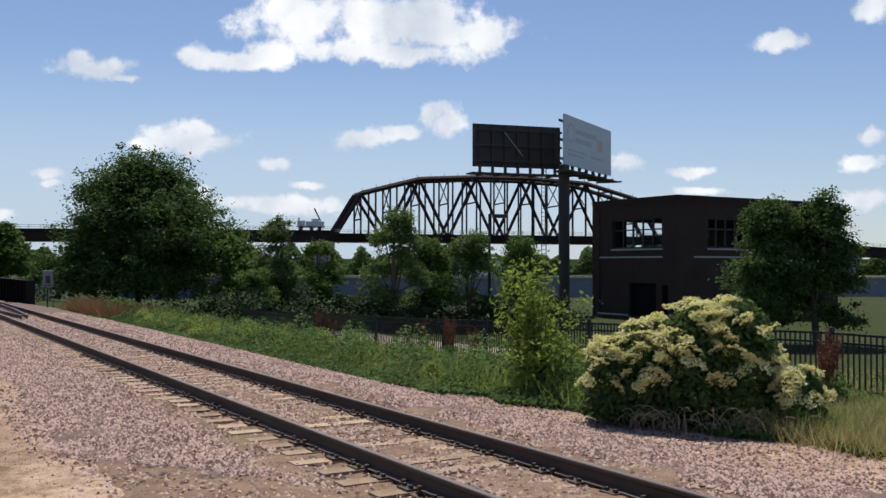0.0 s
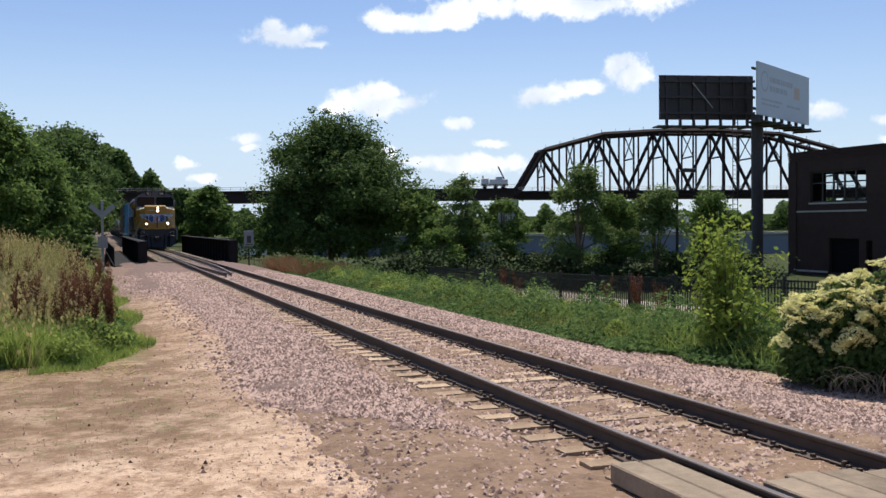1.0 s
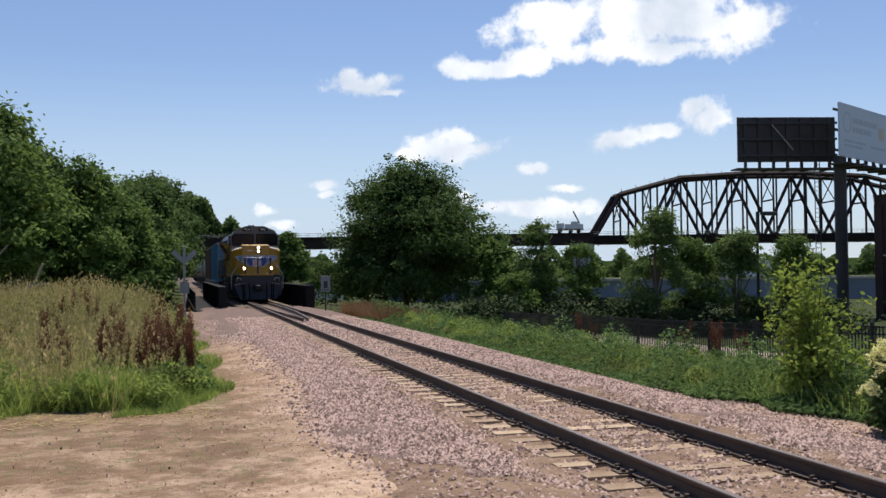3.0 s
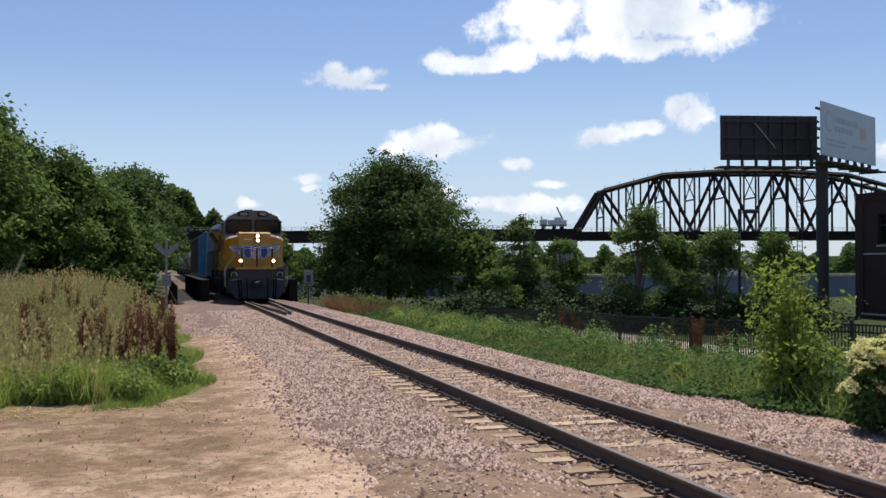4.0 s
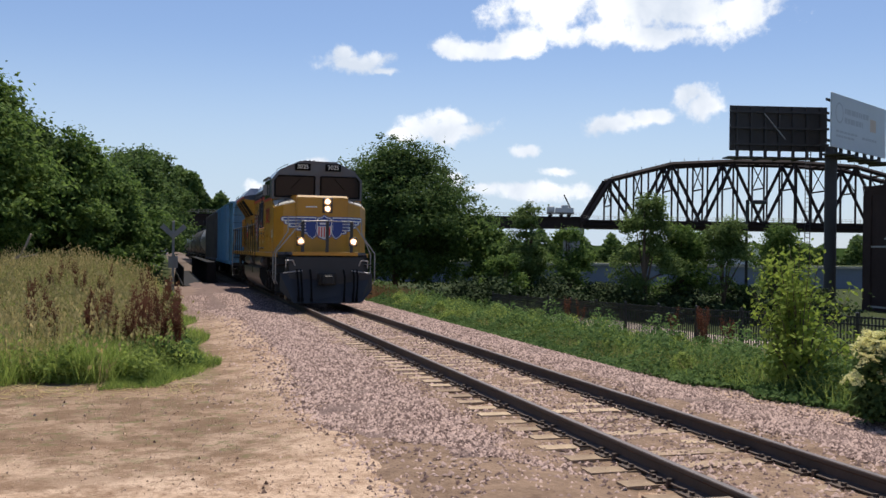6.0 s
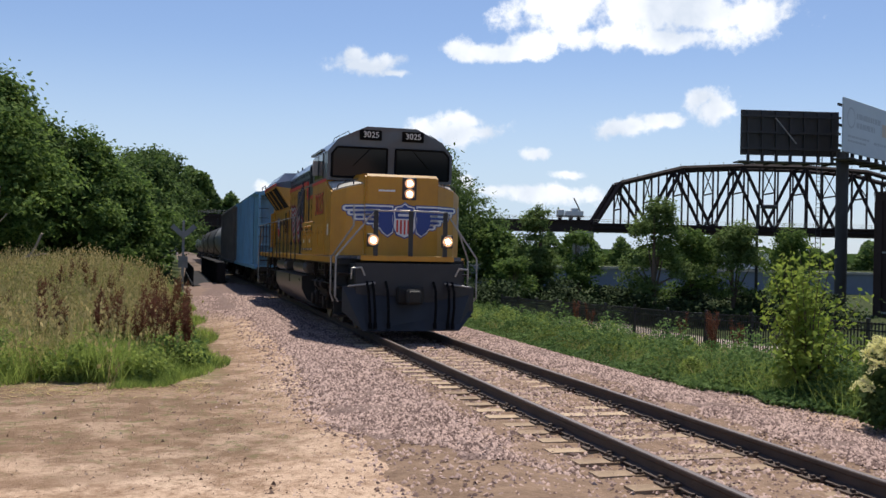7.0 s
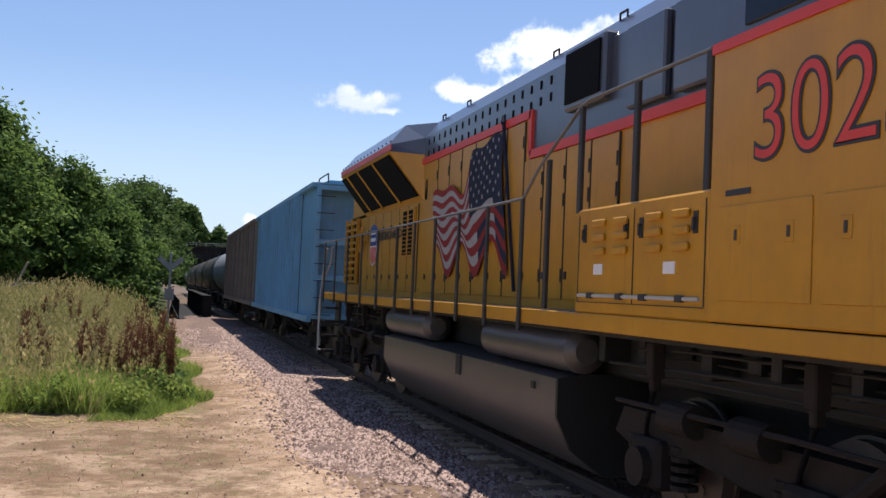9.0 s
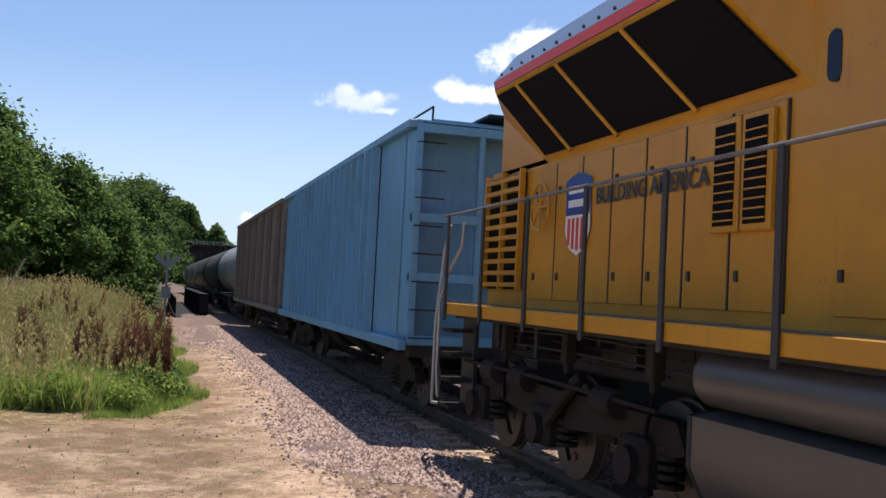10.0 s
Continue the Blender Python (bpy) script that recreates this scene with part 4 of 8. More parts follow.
def billboard():
    g = -2.05
    b = thing("billboard", pose(0, 0, 0), "two-faced roadside billboard on a dark steel pole", "billboard")
    bm = BM()
    rod(bm, (43.8, 63.3, g - 0.3), (43.8, 63.3, 10.2), 0.45, 18)
    part("pole", bm, M_BB, b)
    bm = BM()
    for x in (41.3, 41.75):
        rod(bm, (x, 63.0, g), (x, 63.0, 9.8), 0.035, 5)
    for k in range(36):
        rod(bm, (41.3, 63.0, g + 0.33 * k), (41.75, 63.0, g + 0.33 * k), 0.02, 4)
    part("ladder", bm, M_BB, b)

    def face(p, q, z0, z1, name, material, side, label):
        d = Vector((q[0] - p[0], q[1] - p[1], 0))
        ln = d.length
        ang = math.degrees(math.atan2(d.y, d.x))
        m = pose(p[0], p[1], 0, 0, 0, ang)
        f = BM()
        box(f, 0, ln, -0.06, 0.06, z0, z1, 0.02)
        o = part(name, f, material, b, label)
        o.matrix_basis = m
        k = BM()
        for i in range(7):
            x = ln * (i + 0.5) / 7
            box(k, x - 0.09, x + 0.09, side * 0.07, side * 0.30, z0 - 0.5, z1 - 0.05)
        for z in (z0 + 0.5, (z0 + z1) / 2, z1 - 0.5):
            box(k, 0, ln, side * 0.30, side * 0.42, z - 0.09, z + 0.09)
        st = part("back_frame", k, M_BB, o)
        w = BM()
        box(w, -0.3, ln + 0.3, -0.75, 0.75, z0 - 0.62, z0 - 0.52)
        for i in range(5):
            x = ln * (i + 0.4) / 5
            box(w, x - 0.05, x + 0.05, -1.5, 0.8, z0 - 0.75, z0 - 0.62)
        part("catwalk", w, M_BB, o)
        return o, ln
    o, ln = face((37.6, 67.5), (45.3, 65.8), 10.1, 13.65, "back_panel", M_BB, -1, "dark unpainted back of the far face")
    bm = BM()
    rod(bm, (2.6, -0.5, 13.0), (4.3, -0.5, 11.0), 0.05, 5)
    part("brace", bm, M_RAILING, o)
    o, ln = face((42.5, 61.7), (52.5, 67.75), 10.05, 14.1, "poster_face", M_POSTER, 1, "pale washed-out poster")
    for z, x0, x1, h in ((12.95, 2.6, 7.6, 0.42), (12.25, 2.6, 6.4, 0.42), (11.3, 0.9, 5.2, 0.16), (10.95, 0.9, 4.6, 0.16), (11.2, 6.3, 9.4, 0.2)):
        x = x0
        rr = random.Random(int(z * 100))
        while x < x1:
            wd = rr.uniform(0.25, 0.9)
            ink = BM()
            box(ink, x, min(x + wd, x1), -0.066, -0.06, z - h / 2, z + h / 2)
            part("printed_bar", ink, M_POSTERINK, o)
            x += wd + 0.14
    ink = BM()
    ring = [[ink.verts.new((1.5 + r * math.cos(2 * math.pi * k / 24), -0.066, 12.7 + r * math.sin(2 * math.pi * k / 24))) for r in (0.8, 0.66)] for k in range(24)]
    for a, c in zip(ring, ring[1:] + ring[:1]):
        ink.faces.new((a[0], c[0], c[1], a[1]))
    part("printed_ring", ink, M_POSTERINK, o, "grey printed ring mark")
    org = BM()
    box(org, 8.0, 9.3, -0.067, -0.06, 11.9, 12.9)
    part("poster_patch", org, M_POSTERORANGE, o)


def brick_building():
    x0, x1, y0, y1, z0, z1 = 43.0, 60.0, 49.6, 58.6, -2.6, 6.85
    b = thing("brick_building", pose(0, 0, 0), "two-storey dark brown brick building with a flat roof", "building")

    def wall_x(x, inner, holes):
        """A wall along y with openings (y0, y1, z0, z1)."""
        bm = BM()
        ys = sorted({y0, y1, *[h[0] for h in holes], *[h[1] for h in holes]})
        for a, c in zip(ys, ys[1:]):
            zs = [z0]
            for h in sorted(holes, key=lambda q: q[2]):
                if h[0] <= a and h[1] >= c:
                    zs += [h[2], h[3]]
            zs.append(z1)
            for q in range(0, len(zs), 2):
                if zs[q + 1] - zs[q] > 0.01:
                    box(bm, x, inner, a, c, zs[q], zs[q + 1])
        return bm

    def wall_y(y, inner, holes):
        bm = BM()
        xs = sorted({x0 + 0.4, x1 - 0.4, *[h[0] for h in holes], *[h[1] for h in holes]})
        for a, c in zip(xs, xs[1:]):
            zs = [z0]
            for h in sorted(holes, key=lambda q: q[2]):
                if h[0] <= a and h[1] >= c:
                    zs += [h[2], h[3]]
            zs.append(z1)
            for q in range(0, len(zs), 2):
                if zs[q + 1] - zs[q] > 0.01:
                    box(bm, a, c, y, inner, zs[q], zs[q + 1])
        return bm
    win_w = [(51.1, 56.4, 3.2, 5.35)]
    door_w = [(51.7, 54.5, -1.7, 0.67), (49.95, 51.1, -1.7, 0.55)]
    win_s = [(46.0, 51.6, 3.2, 5.35), (53.4, 58.4, 3.2, 5.35)]
    part("wall", wall_x(x0, x0 + 0.4, win_w + door_w), M_BRICK, b)
    part("wall", wall_x(x1 - 0.4, x1, [(51.0, 56.0, 3.2, 5.35)]), M_BRICK, b)
    part("wall", wall_y(y0, y0 + 0.4, win_s), M_BRICK, b)
    part("wall", wall_y(y1 - 0.4, y1, [(46.0, 51.0, 3.2, 5.35)]), M_BRICK, b)
    bm = BM()
    box(bm, x0 + 0.4, x1 - 0.4, y0 + 0.4, y1 - 0.4, 6.3, 6.5)
    part("roof", bm, M_BB, b)
    bm = BM()
    box(bm, x0 + 0.4, x1 - 0.4, y0 + 0.4, y1 - 0.4, 2.2, 2.45)
    part("upper_floor", bm, M_CONC, b)
    bm = BM()
    for k in range(4):
        box(bm, x0 - 0.05 - 0.03 * k, x1 + 0.05 + 0.03 * k, y0 - 0.05 - 0.03 * k, y0 + 0.3, 6.25 + 0.16 * k, 6.38 + 0.16 * k)
        box(bm, x0 - 0.05 - 0.03 * k, x0 + 0.3, y0 + 0.3, y1 + 0.05, 6.25 + 0.16 * k, 6.38 + 0.16 * k)
    part("cornice", bm, M_BRICK, b)
    bm = BM()
    box(bm, x0 - 0.06, x0 - 0.003, 51.0, 58.4, 2.50, 2.62)
    box(bm, 44.6, 60.0, y0 - 0.06, y0 - 0.003, 2.50, 2.62)
    box(bm, x0 - 0.06, x0 - 0.003, 51.0, 56.5, 3.06, 3.18)
    box(bm, 45.9, 51.7, y0 - 0.06, y0 - 0.003, 3.06, 3.18)
    box(bm, x0 - 0.06, x0 - 0.003, 54.6, 58.3, -1.75, -1.62)
    part("stone_band", bm, M_STONEBAND, b)
    for yy in (50.0, 58.2):
        bm = BM()
        box(bm, x0 - 0.1, x0 - 0.003, yy - 0.4, yy + 0.4, z0, 6.2)
        part("pilaster", bm, M_BRICK, b)

    def window(kind, lo, hi, n):
        fr = BM()
        for i in range(n + 1):
            u = lo + (hi - lo) * i / n
            if kind == "x":
                box(fr, x0 + 0.16, x0 + 0.26, u - 0.06, u + 0.06, 3.2, 5.35)
            else:
                box(fr, u - 0.06, u + 0.06, y0 + 0.16, y0 + 0.26, 3.2, 5.35)
        for z in (3.25, 4.55, 5.30):
            if kind == "x":
                box(fr, x0 + 0.17, x0 + 0.25, lo, hi, z - 0.05, z + 0.05)
            else:
                box(fr, lo, hi, y0 + 0.17, y0 + 0.25, z - 0.05, z + 0.05)
        w = part("window", fr, M_FENCE, b)
        for i in range(n):
            a, c = lo + (hi - lo) * i / n, lo + (hi - lo) * (i + 1) / n
            pn = BM()
            if kind == "x":
                box(pn, x0 + 0.20, x0 + 0.215, a + 0.05, c - 0.05, 3.28, 5.27)
            else:
                box(pn, a + 0.05, c - 0.05, y0 + 0.20, y0 + 0.215, 3.28, 5.27)
            part("pane", pn, M_PANE, w)
    window("x", 51.1, 56.4, 5)
    window("y", 46.0, 51.6, 6)
    window("y", 53.4, 58.4, 5)
    for lo, hi, top in ((51.7, 54.5, 0.67), (49.95, 51.1, 0.55)):
        bm = BM()
        box(bm, x0 + 0.22, x0 + 0.30, lo, hi, -2.1, top)
        part("door", bm, M_BLACK, b)


def clear_pane():
    mt = bpy.data.materials.new("window_glass")
    mt.use_nodes = True
    nt = mt.node_tree
    p = nt.nodes["Principled BSDF"]
    p.inputs["Base Color"].default_value = (0.75, 0.82, 0.85, 1)
    p.inputs["Roughness"].default_value, p.inputs["Transmission Weight"].default_value, p.inputs["IOR"].default_value = 0.02, 1.0, 1.05
    return mt


M_PANE = clear_pane()


def iron_fence():
    f = thing("iron_fence", pose(0, 0, 0), "black picket fence with square posts along the lot", "fence")
    pts = [(10.8, 46.4), (10.8, 5.0)]
    pk = BM()
    box(pk, -0.013, 0.013, -0.013, 0.013, 0.06, 1.27)
    picket = mesh_of(pk, "picket", M_FENCE)
    po = BM()
    box(po, -0.04, 0.04, -0.04, 0.04, -0.3, 1.36, 0.008)
    post = mesh_of(po, "post", M_FENCE)
    for a, c in zip(pts, pts[1:]):
        A, C = Vector(a), Vector(c)
        n = max(1, round((C - A).length / 2.44))
        ang = math.degrees(math.atan2(C.y - A.y, C.x - A.x))
        for i in range(n):
            p, q = A.lerp(C, i / n), A.lerp(C, (i + 1) / n)
            zp, zq = float(ground_z(p.x, p.y)), float(ground_z(q.x, q.y))
            o = new("post", post)
            o.parent = f
            o.matrix_basis = pose(p.x, p.y, zp, 0, 0, ang)
            r = BM()
            for h in (0.18, 1.05, 1.22):
                loft(r, [[(c.x - 0.02, c.y, zc + h), (c.x + 0.02, c.y, zc + h), (c.x + 0.02, c.y, zc + h + 0.04), (c.x - 0.02, c.y, zc + h + 0.04)] for c, zc in ((p, zp), (q, zq))])
            part("fence_rail", r, M_FENCE, f)
            for k in range(1, 20):
                u = p.lerp(q, k / 20)
                o = new("picket", picket)
                o.parent = f
                o.matrix_basis = pose(u.x, u.y, zp + (zq - zp) * k / 20, 0, 0, ang)


def lamp_post():
    z = float(ground_z(27.8, 50.1))
    t = thing("lamp_post", pose(27.8, 50.1, z), "dark lot lamp with a short box head", "lamp post")
    bm = BM()
    rod(bm, (0, 0, -0.2), (0, 0, 7.1), 0.10, 10, 0.07)
    part("pole", bm, M_FENCE, t)
    bm = BM()
    rod(bm, (0, 0, 6.9), (1.0, -0.5, 6.95), 0.04, 6)
    part("arm", bm, M_FENCE, t)
    bm = BM()
    box(bm, 0.15, 0.95, -0.65, -0.2, 6.85, 7.08, 0.04)
    part("head", bm, M_FENCE, t)


def track_signs():
    c = thing("crossbuck", pose(-4.75, 48.0, -0.3), "railway crossing crossbuck seen from behind on a grey post", "sign")
    bm = BM()
    box(bm, -0.06, 0.06, -0.06, 0.06, -0.3, 3.45, 0.01)
    part("post", bm, M_SIGN, c)
    for a in (-42, 42):
        bm = BM()
        box(bm, -0.10 if a > 0 else -0.72, 0.72 if a > 0 else 0.10, -0.015, 0.015, -0.115, 0.115)
        o = part("blade", bm, M_SIGN, c)
        o.matrix_basis = pose(0, -0.08 if a < 0 else -0.12, 2.72, 0, -a, 0)
    bm = BM()
    box(bm, -0.22, 0.22, -0.015, 0.015, 1.2, 1.75)
    part("plate", bm, M_SIGN, c)
    s = thing("marker_sign", pose(3.2, 56.0, float(ground_z(3.2, 56.0))), "small white trackside sign on a thin post", "sign")
    bm = BM()
    rod(bm, (0, 0, -0.3), (0, 0, 2.3), 0.04, 8)
    part("post", bm, M_FENCE, s)
    bm = BM()
    box(bm, -0.27, 0.27, -0.06, -0.03, 1.35, 2.25, 0.01)
    pl = part("plate", bm, M_SIGN, s)
    bm = BM()
    box(bm, -0.12, 0.12, -0.068, -0.062, 1.55, 1.95)
    box(bm, -0.2, 0.2, -0.068, -0.062, 1.42, 1.48)
    part("mark", bm, M_DARKOUT, pl)


def distance():
    w = BM()
    for a, c in (((20, 118), (75, 96)), ((75, 96), (150, 62))):
        loft(w, [[(a[0], a[1], -4), (a[0] + 0.3, a[1] + 0.6, -4), (a[0] + 0.3, a[1] + 0.6, 0.35), (a[0], a[1], 0.35)], [(c[0], c[1], -4), (c[0] + 0.3, c[1] + 0.6, -4), (c[0] + 0.3, c[1] + 0.6, 0.35), (c[0], c[1], 0.35)]])
    single("flood_wall", w, M_WALL, "long pale blue-grey flood wall behind the lot", "wall", kind="structure")
    w = BM()
    for a, c in (((20, 117.8), (75, 95.8)), ((75, 95.8), (150, 61.8))):
        loft(w, [[(a[0], a[1] - 0.15, 0.36), (a[0] + 0.3, a[1] + 0.9, 0.36), (a[0] + 0.3, a[1] + 0.9, 0.62), (a[0], a[1] - 0.15, 0.62)], [(c[0], c[1] - 0.15, 0.36), (c[0] + 0.3, c[1] + 0.9, 0.36), (c[0] + 0.3, c[1] + 0.9, 0.62), (c[0], c[1] - 0.15, 0.62)]])
    single("flood_wall_coping", w, M_STONEBAND, "light concrete coping on the flood wall", "wall", kind="structure")
    rng = np.random.default_rng(9)
    n = 90000
    t = rng.uniform(0, 1, n)
    ang = np.where(t < 0.30, rng.normal(size=n) * 0.07, np.radians(-40 + 130 * t))
    dist = 470 + 60 * np.sin(ang * 9) + rng.uniform(-15, 15, n)
    top = 7.5 + 2.2 * np.sin(ang * 37) + 1.5 * np.sin(ang * 83 + 1) + 21 * np.exp(-((ang + 0.005) / 0.05) ** 2) + 9 * np.exp(-((ang - 0.04) / 0.10) ** 2) + 2.5 * np.sin(ang * 160) + 2.0 * np.sin(ang * 271 + 2)
    z = -3 + (top + 3) * rng.uniform(0, 1, n) ** 0.7
    pos = np.stack([np.sin(ang) * dist, np.cos(ang) * dist, z], -1)
    me = raw_mesh("far_woods", leaf_quads(rng, pos, np.tile((0, -0.5, 0.9), (n, 1)), 1.25), 4, M_LEAFDARK)
    tagged(new("far_woods", me), "distant dark green wooded river bank", "woods", kind="stuff")
    bm = BM()
    ring = [(math.sin(math.radians(a)) * 560, math.cos(math.radians(a)) * 560) for a in range(-45, 96, 5)]
    for p, q in zip(ring, ring[1:]):
        bm.faces.new([bm.verts.new(c) for c in ((p[0], p[1], -5), (q[0], q[1], -5), (q[0], q[1], 6.0), (p[0], p[1], 6.0))])
    single("backdrop", bm, M_LEAFDARK, "hazy wooded far bank along the horizon", "backdrop", kind="structure")


def parked_car(x, y, turn, label, paint):
    c = thing("parked_car", pose(x, y, float(ground_z(x, y)), 0, 0, turn), label, "car", "parked cars beyond the bridge")
    bm = BM()
    prism(bm, [(-2.2, 0.35), (-2.25, 0.75), (-1.3, 0.92), (1.9, 0.95), (2.2, 0.8), (2.2, 0.35)], "y", -0.88, 0.88)
    part("body", bm, paint, c)
    bm = BM()
    loft(bm, [[(-1.2, -0.82, 0.93), (1.7, -0.82, 0.93), (1.7, 0.82, 0.93), (-1.2, 0.82, 0.93)], [(-0.5, -0.66, 1.45), (1.2, -0.66, 1.45), (1.2, 0.66, 1.45), (-0.5, 0.66, 1.45)]])
    part("cabin", bm, M_WINDOW, c)
    for wx in (-1.4, 1.35):
        for wy in (-0.9, 0.72):
            bm = BM()
            rod(bm, (wx, wy, 0.32), (wx, wy + 0.18, 0.32), 0.32, 14)
            part("wheel", bm, M_BLACK, c)


def box_truck():
    t = thing("box_truck", pose(60.0, 104.0, -0.2, 0, 0, -20), "white box truck on the road behind the wall", "truck")
    bm = BM()
    box(bm, -1.2, 4.2, -1.1, 1.1, 0.9, 3.2, 0.05)
    part("cargo_box", bm, M_WHITE, t)
    bm = BM()
    box(bm, -3.0, -1.3, -1.0, 1.0, 0.6, 2.3, 0.2)
    part("cab", bm, M_WHITE, t)
    bm = BM()
    box(bm, -3.02, -2.4, -0.9, 0.9, 1.5, 2.1, 0.03)
    part("windshield", bm, M_WINDOW, t)
    for wx in (-2.2, 2.8):
        for wy in (-1.1, 0.85):
            bm = BM()
            rod(bm, (wx, wy, 0.45), (wx, wy + 0.25, 0.45), 0.45, 14)
            part("wheel", bm, M_BLACK, t)


parked_car(6.4, 96.0, 10, "blue-grey parked car beyond the girder bridge", M_SIGN)
parked_car(7.4, 101.0, 170, "dark parked car beyond the girder bridge", M_LOCOGREY)
parked_car(8.8, 97.5, 5, "pale parked car beyond the girder bridge", M_CAR)
box_truck()
truss_bridge()
work_truck(-61.0, "pale maintenance truck parked on the bridge deck", 3.5)
work_truck(-6.5, "grey maintenance rig beside the truss portal", -2.0)
billboard()
brick_building()
iron_fence()
lamp_post()
track_signs()
distance()

# ---- trees, shrubs, grass ----
def woods():
    lit = "leafy green deciduous tree on the wood's edge"
    spots = [(-13.8, 47.5, 9.4, 8.0, 0), (-18.0, 51.0, 10.2, 8.5, 0), (-13.6, 56.0, 8.7, 7.5, 1), (-11.6, 62.5, 9.2, 7.5, 0), (-9.6, 69.5, 9.3, 7.5, 1), (-9.2, 78.0, 9.6, 8.0, 0), (-8.6, 88.0, 10.0, 8.0, 1), (-8.2, 100.0, 10.8, 9.0, 1), (-6.6, 118.0, 12.2, 9.0, 1), (-5.8, 138.0, 12.0, 9.5, 1), (-23.0, 47.0, 10.2, 9.0, 1), (-28.0, 43.0, 11.0, 9.0, 0), (-20.0, 60.0, 10.0, 9.0, 1), (-34.0, 40.0, 11.0, 9.0, 1), (6.6, 108.0, 6.6, 4.6, 0), (6.0, 128.0, 7.2, 5.0, 1), (13.5, 122.0, 3.4, 8.0, 0), (21.0, 140.0, 3.6, 10.0, 1), (-10.6, 58.0, 7.6, 7.0, 0), (-9.2, 64.0, 8.3, 6.5, 0), (-7.9, 93.0, 8.6, 6.5, 0)]
    for k, (x, y, h, w, d) in enumerate(spots):
        z = min(0.6, float(ground_z(x, y)))
        near = y < 75 and x < 0
        tree("tree", x, y, z, h - z * 0.4, w, lit if d == 0 else "dark green deciduous tree in the dense wood", M_LEAF if d == 0 else M_LEAFDARK, 46000 if near else 18000, 0.135 if near else 0.20, 20 + k, base=h * 0.03, lobes=46, taper=0.3, skirt=0.9, group="trees of the wood")


def specimen_trees():
    tree("tree", 11.3, 70.0, -0.9, 9.9, 12.6, "broad dark green maple standing alone by the lot", M_LEAFDARK, 120000, 0.125, 61, base=-0.2, lobes=76, taper=0.16, skirt=0.95)
    tree("tree", 17.2, 66.0, -1.6, 5.2, 4.5, "small green tree beside the broad maple", M_LEAF, 9000, 0.15, 62, base=0.8, lobes=16)
    lab = "young green tree behind the picket fence"
    for k, (x, y, top, w, n) in enumerate([(15.6, 54.2, 5.3, 3.4, 11000), (18.0, 53.5, 3.2, 3.4, 8000), (21.0, 49.6, 5.3, 4.2, 12000), (23.6, 50.2, 3.6, 4.0, 9000), (25.9, 49.2, 3.7, 4.0, 9000), (29.4, 49.5, 3.5, 4.2, 9000), (31.8, 53.0, 2.0, 4.0, 7000), (13.4, 52.0, 1.6, 3.5, 6000)]):
        z = float(ground_z(x, y))
        tree("tree", x, y, z, top - z, w, lab, M_LEAFOLIVE if k % 2 == 0 else M_LEAF, int(n * 1.1), 0.09, 70 + k, base=(top - z) * 0.12, lobes=20, taper=0.45, skirt=0.7, group="young trees in the lot")
    for k, (x, y, top, w) in enumerate([(32.5, 32.4, 5.2, 4.4), (34.7, 31.5, 5.4, 4.6), (41.6, 28.4, 4.2, 4.4)]):
        z = float(ground_z(x, y))
        tree("tree", x, y, z, top - z, w, "dark leafy tree before the brick building", M_LEAFDARK, 40000, 0.095, 90 + k, base=0.5, lobes=30, taper=0.4, skirt=0.8, group="trees by the building")
    # a hedge of low scrub along the fence's far side, tree shade in its colour
    rng = np.random.default_rng(17)
    n = 42000
    t = rng.uniform(0, 1, n)
    x = 10 + 22 * t + rng.normal(size=n) * 0.8
    y = 52.5 - 4 * t + rng.normal(size=n) * 1.4
    top = 0.5 + 0.5 * np.sin(x * 1.7) + 0.3 * np.sin(x * 4.1)
    z = ground_z(x, y) + (top + 0.9) * rng.uniform(0, 1, n) ** 0.8
    me = raw_mesh("scrub", leaf_quads(rng, np.stack([x, y, z], -1), np.tile((0, -0.6, 0.6), (n, 1)), 0.12), 4, M_SHADE_SCRUB)
    tagged(new("scrub", me), "tangled scrub under the lot's trees, tree shade put into its colour", "scrub", kind="stuff")


